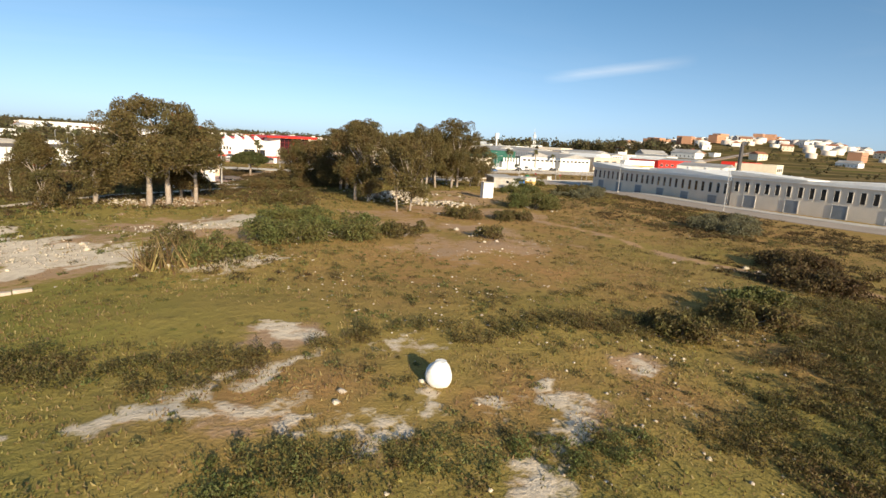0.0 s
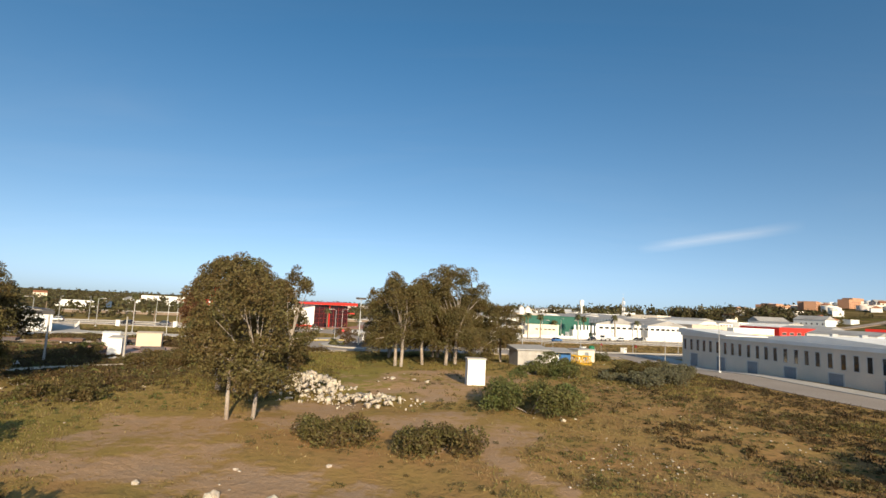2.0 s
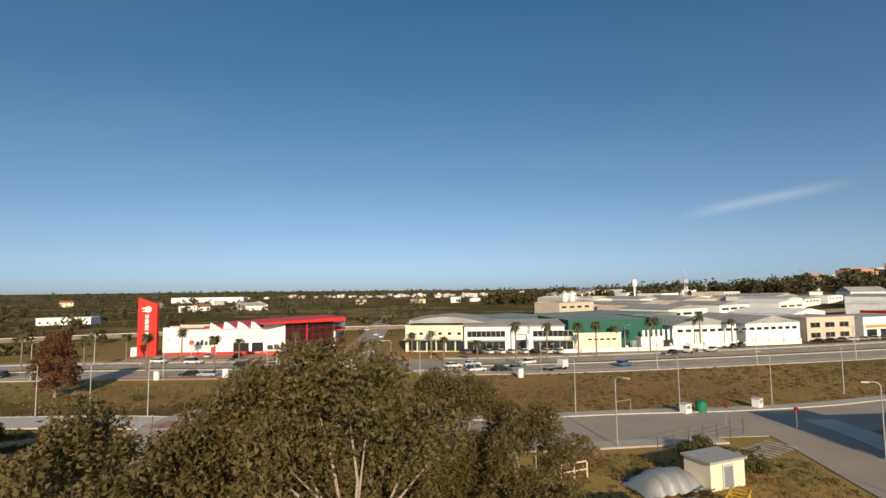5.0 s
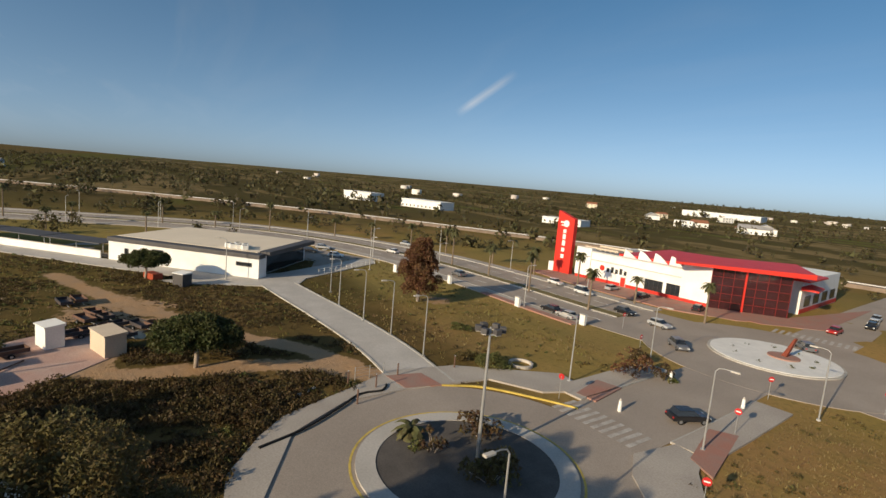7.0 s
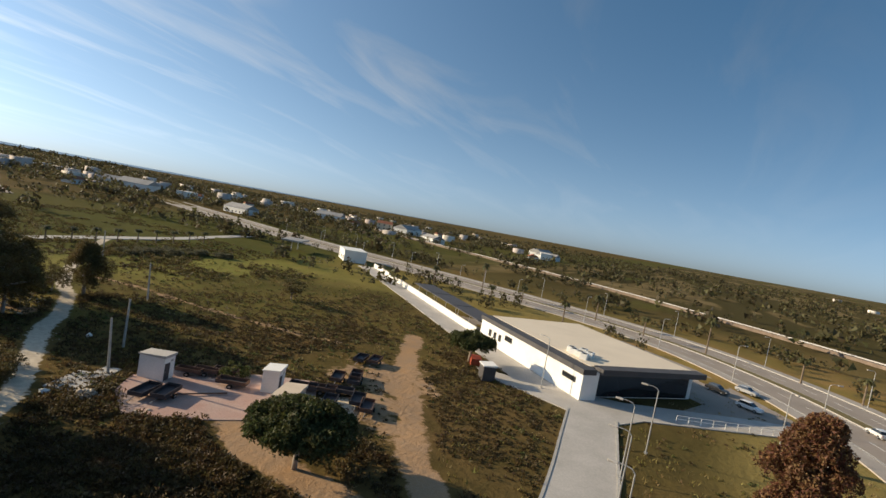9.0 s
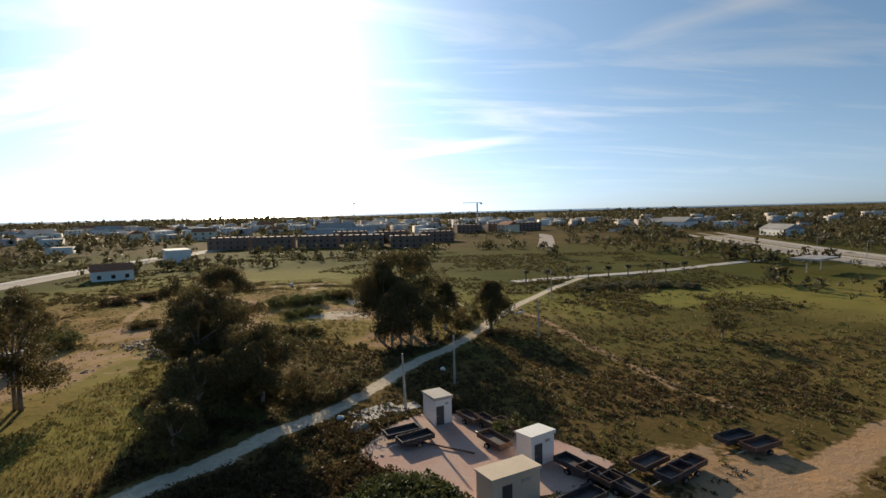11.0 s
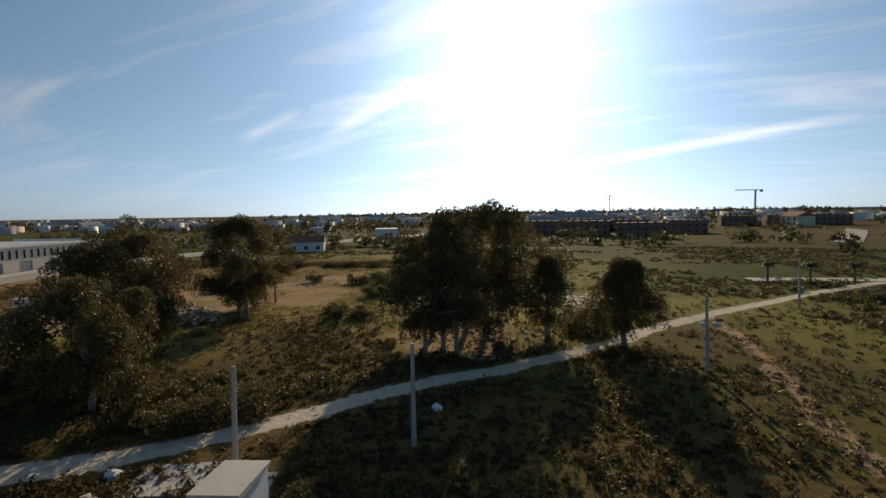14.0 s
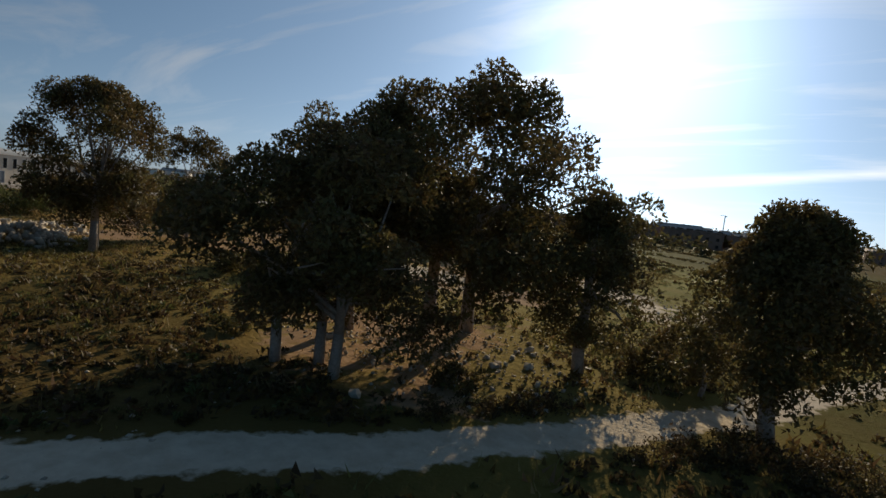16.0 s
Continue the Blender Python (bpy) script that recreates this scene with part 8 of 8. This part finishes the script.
tr0 = trailer(-51.1, 147.1, 25, "dark steel trailer parked in the yard")
tr1 = trailer(-59.7, 149.7, 300, "rusty boarded trailer tipped in the yard", M_TRAILB)
tr2 = trailer(-58.0, 144.3, 300, "weathered grey trailer frame in a row", M_TRAILB, 3.0, 1.3)
for src, x, y, rz in [(tr0, -52.4, 148.6, 28), (tr2, -59.6, 145.3, 300), (tr2, -61.3, 146.5, 300), (tr0, -65.6, 155.0, 120), (tr1, -67.0, 156.7, 120), (tr0, -68.4, 158.3, 120), (tr0, -64.7, 159.9, 30), (tr0, -67.9, 161.5, 30), (tr1, -67.2, 163.4, 30), (tr1, -71.9, 155.0, 30), (tr0, -73.1, 156.9, 30), (tr1, -74.6, 155.9, 30), (tr0, -81.4, 151.4, 20), (tr1, -82.8, 153.0, 20)]:
    copy_thing(src, pose(x, y, 0.0, 0, 0, rz))
bp_ = thing("fallen_pole", -54.9, 149.8, 0.1, "long dark pole lying on the yard", "pole", -30)
part("shaft", tube(bmesh.new(), (-3.2, 0, 0.1), (3.2, 0, 0.1), 0.09, 0.07, 8), M_TRAILB, bp_)


def utility_pole(x, y, h, label, lean=0.0):
    t = thing("utility_pole", x, y, gz(x, y), label, "pole", 0, "utility poles")
    t.rotation_euler = (radians(lean), radians(lean * 0.5), 0)
    part("shaft", tube(bmesh.new(), (0, 0, -0.5), (0, 0, h), 0.17, 0.11, 9), M_CONCPOLE, t)
    return t


utility_pole(-57.3, 132.0, 6.2, "weathered concrete utility pole in rough grass")
utility_pole(-51.3, 139.9, 6.2, "leaning concrete utility pole beside the track", 4)
utility_pole(-73.2, 110.6, 6.5, "weathered concrete utility pole beside the footpath", 3)
utility_pole(-85.2, 73.0, 7.0, "distant wooden utility pole by the track", 2)

# slabs and debris near the yard
for i, (x, y, w, d, rz) in enumerate(((-48.1, 140.4, 5.2, 3.4, 30), (-51.6, 139.2, 2.4, 1.8, 30))):
    s = thing("concrete_slab", x, y, gz(x, y), "bare concrete floor slab with cracked edges", "slab", rz, "concrete slabs")
    part("slab", boxes((-w / 2, w / 2, -d / 2, d / 2, -0.2, 0.10), bevel=0.02), M_PALE, s)

# ---- rocks, rubble and litter ----
def rock_mesh(seed, r):
    rr = random.Random(seed)
    bm = bmesh.new()
    bmesh.ops.create_icosphere(bm, subdivisions=1, radius=r)
    for v in bm.verts:
        v.co = Vector((v.co.x * rr.uniform(0.7, 1.3), v.co.y * rr.uniform(0.7, 1.3), v.co.z * rr.uniform(0.45, 0.85)))
    return bm


rocks = []
for i in range(5):
    o = part("rock", rock_mesh(i, 0.32), M_ROCK)
    tagged(o, "pale broken limestone block in the grass", "rock", "scattered rocks")
    rocks.append(o)
rnd = random.Random(5)
SPOTS = [(-14.6, 110.9, 5, 40), (-10.7, 114, 4, 26), (-6.4, 124, 3, 18), (-9, 86, 4, 20), (-47, 71, 6, 30), (-55, 77, 5, 20), (-39, 86, 4, 18), (-34, 65, 2, 12), (-7.0, 78.7, 5, 12), (-46.5, 109, 6, 30), (-56, 106, 5, 30), (12.5, 68.0, 4, 10), (-19, 43, 5, 16), (-31.3, 100, 6, 12), (-48.8, 150.6, 1.0, 16), (9.8, 108.1, 5, 14), (25.3, 167.3, 4, 16), (-3.4, 57.5, 9, 8), (-21.8, 124, 6, 12)]
for cx, cy, sp, k in SPOTS:
    for i in range(int(k * (0.3 if cy < 45 else 0.5))):
        x, y = cx + rnd.gauss(0, sp * 0.5), cy + rnd.gauss(0, sp * 0.5)
        src = rnd.choice(rocks)
        c = src.copy()
        scene.collection.objects.link(c)
        s = rnd.choice((0.28, 0.36, 0.48, 0.65, 1.0))
        c.matrix_basis = pose(x, y, gz(x, y) + 0.06 * s, rnd.uniform(-20, 20), rnd.uniform(-20, 20), rnd.uniform(0, 360)) @ Matrix.Scale(s, 4)
for i, o in enumerate(rocks):
    x, y = -10 + i * 0.9, 99 + (i % 2)
    o.location = (x, y, gz(x, y) + 0.1)
# fine rubble and chalk stones, too many to count
x, y, r = scatter(5200, -66, 26, 36, 132, 101, lambda x, y, r: (soft_noise(x, y, 10, 101) * 0.6 + soft_noise(x, y, 3.5, 102) * 0.4 > 0.64) & (flat_mask(x, y) < 0.2))
r = np.random.RandomState(7)
base_v = np.array([(1, 0, 0), (-1, 0, 0), (0, 1, 0), (0, -1, 0), (0, 0, 1), (0, 0, -1)], float)
base_f = np.array([(0, 2, 4), (2, 1, 4), (1, 3, 4), (3, 0, 4), (2, 0, 5), (1, 2, 5), (3, 1, 5), (0, 3, 5)])
sz = r.uniform(0.03, 0.13, len(x))
vv = base_v[None] * r.uniform(0.6, 1.4, (len(x), 6, 1)) * sz[:, None, None] * np.array([1, 1, 0.6]) + np.stack([x, y, ground_z(x, y) + bumps(x, y) - 0.04], 1)[:, None]
ff = base_f[None] + 6 * np.arange(len(x))[:, None, None]
tagged(arrays("rubble_stones", vv.reshape(-1, 3), ff.reshape(-1, 3), M_ROCK), "small pale stones strewn over bare soil", "stones", kind="stuff")



def rubble(cx, cy, rx, ry, n, size, mound, seed, label):
    """A low heap of broken blocks of all sizes in one mesh."""
    r = np.random.RandomState(seed)
    a, d = r.uniform(0, 6.283, n), np.sqrt(r.rand(n)) * (0.6 + 0.6 * r.rand(n))
    x, y = cx + rx * d * np.cos(a), cy + ry * d * np.sin(a)
    top = mound * np.clip(1 - d * d, 0, 1) * (0.4 + 0.9 * soft_noise(x, y, 1.6, seed))
    sz = size[0] + (size[1] - size[0]) * r.rand(n) ** 2.5
    cube = np.array([(i, j, k) for i in (-1, 1) for j in (-1, 1) for k in (-1, 1)], float)
    cf = np.array([(0, 1, 3, 2), (4, 6, 7, 5), (0, 4, 5, 1), (2, 3, 7, 6), (0, 2, 6, 4), (1, 5, 7, 3)])
    q = cube[None] * r.uniform(0.55, 1.25, (n, 8, 1)) * r.uniform(0.5, 1.3, (n, 1, 3)) * sz[:, None, None] * 0.6
    al, be = r.uniform(0, 6.283, n), r.normal(0, 0.5, n)
    ca, sa, cb, sb = np.cos(al)[:, None], np.sin(al)[:, None], np.cos(be)[:, None], np.sin(be)[:, None]
    X, Z = q[..., 0] * cb + q[..., 2] * sb, -q[..., 0] * sb + q[..., 2] * cb
    v = np.stack([X * ca - q[..., 1] * sa + x[:, None], X * sa + q[..., 1] * ca + y[:, None], Z + (ground_z(x, y) + bumps(x, y) + top)[:, None]], 2)
    ob = arrays("rubble_heap", v.reshape(-1, 3), (cf[None] + 8 * np.arange(n)[:, None, None]).reshape(-1, 4), M_ROCK)
    return tagged(ob, label, "rubble", kind="stuff")


rubble(-15.8, 115.5, 5.0, 4.0, 520, (0.06, 0.5), 1.1, 1, "pale heap of broken concrete and limestone blocks")
rubble(-7.6, 109.9, 5.5, 3.2, 260, (0.06, 0.42), 0.5, 2, "scattered broken blocks and debris on bare soil")
rubble(-48, 71, 9, 5, 620, (0.02, 0.13), 0.10, 3, "spread of pale building rubble on chalky soil")
rubble(-40, 84, 7, 5, 420, (0.02, 0.15), 0.12, 4, "low mounds of pale building rubble")
rubble(-46.8, 144.7, 1.3, 1.0, 120, (0.05, 0.35), 0.5, 6, "small heap of white rubbish and broken plaster")
rubble(-52, 106, 8, 7, 900, (0.02, 0.16), 0.06, 5, "pale rubble strewn beneath the eucalyptus trees")

# broken low wall beside the rubble
lw = thing("low_wall", -45.3, 58.3, gz(-45.3, 58.3), "broken low limestone wall in the grass", "wall", angle_of((-45.3, 58.3), (-34.4, 65)))
for i in range(12):
    if i in (5, 9):
        continue
    part("stone", boxes((i * 1.05, i * 1.05 + 1.0, -0.22, 0.22, -0.3, 0.28 + 0.08 * (i % 3)), bevel=0.04), M_ROCK, lw)

# white tank in the grass
tn = thing("plastic_tank", -16.2, 45.7, gz(-16.2, 45.7), "crumpled white plastic water tank in the grass", "tank", 20)
bm = bmesh.new()
bmesh.ops.create_icosphere(bm, subdivisions=3, radius=0.58)
for v in bm.verts:
    q = noise.noise(v.co * 2.3) * 0.16
    v.co = Vector((v.co.x * (1.0 + q), v.co.y * (0.85 + q), max(-0.55, min(0.62, v.co.z)) * (1.05 + q) + 0.46))
part("shell", bm, M_WHITE, tn, smooth=True)
part("cap", tube(bmesh.new(), (0.05, 0, 0.88), (0.05, 0, 1.05), 0.26, 0.24, 16), M_WHITE, tn)

# white transformer box
tb = thing("transformer_box", 2.3, 124.1, gz(2.3, 124.1) - 0.05, "tall white transformer box on bare earth", "box", 12)
part("body", boxes((-1.05, 1.05, -0.7, 0.7, -0.3, 3.0), bevel=0.04), M_WHITE, tb)
part("door", boxes((-0.8, 0.8, -0.74, -0.7, 0.2, 2.6)), M_WHITE, tb)
part("cap", boxes((-1.15, 1.15, -0.8, 0.8, 3.0, 3.12)), M_PALE, tb)

# ---- scrap yard beside the grove ----
sk = thing("shack", 11.5, 152.5, gz(11.5, 152.5), "grey block shack with corrugated lean-to roof", "shack", 20)
part("wall", boxes((-2.8, 2.8, -1.8, 1.8, -0.3, 2.5)), M_CONCPOLE, sk)
part("roof", prism(bmesh.new(), [(-3.2, -2.2), (3.2, -2.2), (3.2, 2.2), (-3.2, 2.2)], 2.5, [2.7, 2.7, 3.2, 3.2]), M_GREYROOF, sk)
window(sk, 0.6, 1.1, 1.0, 0.8, -1.82)
part("annex", boxes((2.8, 5.0, -1.4, 1.2, -0.3, 1.9)), M_WHITE, sk)
cn = thing("blue_container", 17.1, 158.7, gz(17.1, 158.7), "blue steel container in the scrap yard", "container", 15)
part("body", boxes((-2.4, 2.4, -1.1, 1.1, -0.1, 2.2), bevel=0.03), mat("blue_container_paint", (0.03, 0.13, 0.34), 0.5), cn)
part("roof_sheet", prism(bmesh.new(), [(-4.5, -2.4), (2.8, -2.4), (2.8, 2.2), (-4.5, 2.2)], 2.3, [2.4, 2.4, 2.9, 2.9]), M_GREYROOF, cn)
shd = thing("storage_shed", 25.0, 174.6, 0.0, "cream storage shed with flat grey roof", "shed", 30)
part("wall", boxes((-2.2, 2.2, -1.5, 1.5, -0.2, 2.4)), M_CREAM, shd)
part("roof", boxes((-2.4, 2.4, -1.7, 1.7, 2.4, 2.62)), M_GREYROOF, shd)
door(shd, -0.6, 0, 1.1, 2.0, -1.52)
tp = thing("tarpaulin_stack", 20.2, 173.1, 0.0, "stack of scrap under a grey tarpaulin", "tarpaulin", 25)
bm = bmesh.new()
bmesh.ops.create_grid(bm, x_segments=18, y_segments=10, size=1.0)
for v in bm.verts:
    px, py = v.co.x, v.co.y
    v.co = Vector((px * 3.6, py * 2.0, max(0.0, 1.5 * (1 - abs(px) ** 3) * (1 - abs(py) ** 3) + 0.18 * math.sin(px * 17 + py * 3))))
part("sheet", bm, M_STEEL, tp, smooth=True)
M_YELLOW = mat("yellow_machine_paint", (0.62, 0.36, 0.03), 0.55, 0.1)
for i, (x, y, rz) in enumerate(((22.4, 164.2, 20), (23.9, 166.7, 60), (21.2, 162.5, 100))):
    fr = thing("crane_section", x, y, gz(x, y), "yellow lattice crane section in the scrap yard", "crane part", rz, "crane sections")
    bm = bmesh.new()
    for sy_ in (-0.7, 0.7):
        for z in (0.15, 1.7):
            tube(bm, (-2.2, sy_, z), (2.2, sy_, z), 0.09, 0.09, 6)
    part("chord", bm, M_YELLOW, fr)
    bm = bmesh.new()
    for k in range(6):
        for sy_ in (-0.7, 0.7):
            tube(bm, (-2.2 + k * 0.75, sy_, 0.15 + 1.55 * (k % 2)), (-1.45 + k * 0.75, sy_, 1.7 - 1.55 * (k % 2)), 0.06, 0.06, 5)
        tube(bm, (-2.2 + k * 0.8, -0.7, 1.7), (-2.2 + k * 0.8, 0.7, 1.7), 0.05, 0.05, 5)
    part("lacing", bm, M_YELLOW, fr)
fn = thing("wire_fence", 21.9, 182.4, 0.0, "wire fence on dark posts beside the street", "fence", angle_of((21.9, 182.4), (31.5, 189.7)))
for i in range(7):
    part("post", tube(bmesh.new(), (i * 2.7, 0, -0.3), (i * 2.7, 0, 2.1), 0.06, 0.05, 7), M_CHAR, fn)
part("wire", boxes(*[(0, 16.2, -0.008, 0.008, z, z + 0.016) for z in (0.5, 1.0, 1.5, 2.0)]), M_STEEL, fn)
gt = thing("timber_gate", 11.9, 174.2, 0.0, "old pale timber gate frame beside the street", "gate", 30)
part("frame", boxes((-1.6, -1.45, -0.05, 0.05, -0.3, 1.6), (1.45, 1.6, -0.05, 0.05, -0.3, 1.6), (-1.6, 1.6, -0.04, 0.04, 1.45, 1.58), (-1.6, 1.6, -0.04, 0.04, 0.7, 0.8), (-0.06, 0.06, -0.05, 0.05, -0.3, 1.6)), M_BEIGE, gt)
go = thing("goal_frame", 22.1, 201.6, 0.0, "small rusty football goal in dry grass", "goal", 35)
part("frame", boxes((-1.5, -1.42, -0.04, 0.04, -0.2, 2.0), (1.42, 1.5, -0.04, 0.04, -0.2, 2.0), (-1.42, 1.42, -0.04, 0.04, 1.92, 2.0)), M_STEEL, go)
ki = thing("kiosk", 31.2, 202.8, 0.15, "small white kiosk on the footway", "kiosk", 40, "kiosks")
ki.scale = (0.6, 0.6, 0.6)
part("body", boxes((-1.1, 1.1, -0.9, 0.9, -0.1, 2.1)), M_WHITE, ki)
part("roof", boxes((-1.3, 1.3, -1.1, 1.1, 2.1, 2.25)), M_PALE, ki)
part("shutter", boxes((-0.8, 0.8, -0.94, -0.9, 1.0, 1.8)), M_STEEL, ki)
copy_thing(ki, pose(43.1, 207.4, 0.15, 0, 0, 45))
gbn = thing("recycling_bin", 33.7, 203.8, 0.15, "dome-topped green recycling bin", "bin", 40)
part("body", tube(bmesh.new(), (0, 0, -0.1), (0, 0, 1.2), 0.75, 0.8, 14), mat("green_bin_plastic", (0.02, 0.20, 0.09), 0.5), gbn)
bm = bmesh.new()
bmesh.ops.create_uvsphere(bm, u_segments=14, v_segments=8, radius=0.8, matrix=Matrix.Translation((0, 0, 1.2)) @ Matrix.Diagonal((1, 1, 0.6, 1)))
part("lid", bm, mat("dark_green_lid", (0.015, 0.15, 0.07), 0.5), gbn, smooth=True)
# wooden posts, chain and pipes near the roundabout
for i, (x, y) in enumerate(((-41.3, 184.4), (-42.9, 181.8), (-43.9, 188.0), (-44.3, 195.7), (-38.2, 181.3))):
    po_ = thing("barrier_post", x, y, 0.1, "grey wooden barrier post beside the track", "post", 0, "barrier posts")
    part("post", tube(bmesh.new(), (0, 0, -0.3), (0, 0, 1.5), 0.09, 0.08, 7), M_TRAILB, po_)
    part("cap", tube(bmesh.new(), (0, 0, 1.5), (0, 0, 1.56), 0.1, 0.09, 7), M_STEEL, po_)
hose = thing("black_hose", -35.0, 177.2, 0.12, "black rubber hose lying along the footway", "hose")
bm = bmesh.new()
hp = smooth_line([(-6.5, 8.5), (-5.2, 7.5), (-5.0, 5.0), (-2.5, 2.0), (0.5, -2.0), (2.5, -6.0)], 0.7)
for a, b in zip(hp, hp[1:]):
    tube(bm, (a[0], a[1], 0.1), (b[0], b[1], 0.1), 0.13, 0.13, 6)
part("tube", bm, M_TYRE, hose)
ms_ = thing("concrete_ring", -43.5, 205.2, gz(-43.5, 205.2), "concrete ring of an old well in the grass", "ring")
part("ring", ring(bmesh.new(), 0, 0, 1.35, 1.6, -0.3, 0.35, 24), M_PALE, ms_)
for i in range(3):
    wb = thing("white_sack", -42.1 - i * 0.5, 176.6 + 0.8 * i, gz(-42.1 - i * 0.5, 176.6 + 0.8 * i), "discarded white object in the scrub", "litter", 40 * i, "litter")
    part("sack", rock_mesh(60 + i, 0.35), M_WHITE, wb)
for i, (x, y) in enumerate(((-73.1, 89.3), (-74.6, 88.1), (-56.0, 126.5), (-44.4, 141.9))):
    wb = thing("white_sack", x, y, gz(x, y) + 0.1, "pale discarded sack in the grass", "litter", 30 * i, "litter")
    part("sack", rock_mesh(70 + i, 0.5), M_WHITE, wb)
cg = thing("wire_gate", -43.9, 182.9, 0.05, "low wire gate between steel posts on the track", "gate", angle_of((-43.9, 182.9), (-44.6, 186.5)))
for x in (0.0, 1.85, 3.7):
    part("post", tube(bmesh.new(), (x, 0, -0.3), (x, 0, 1.5), 0.045, 0.045, 7), M_STEEL, cg)
part("wire", boxes(*[(0, 3.7, -0.01, 0.01, z, z + 0.02) for z in (0.3, 0.7, 1.1, 1.42)]), M_STEEL, cg)
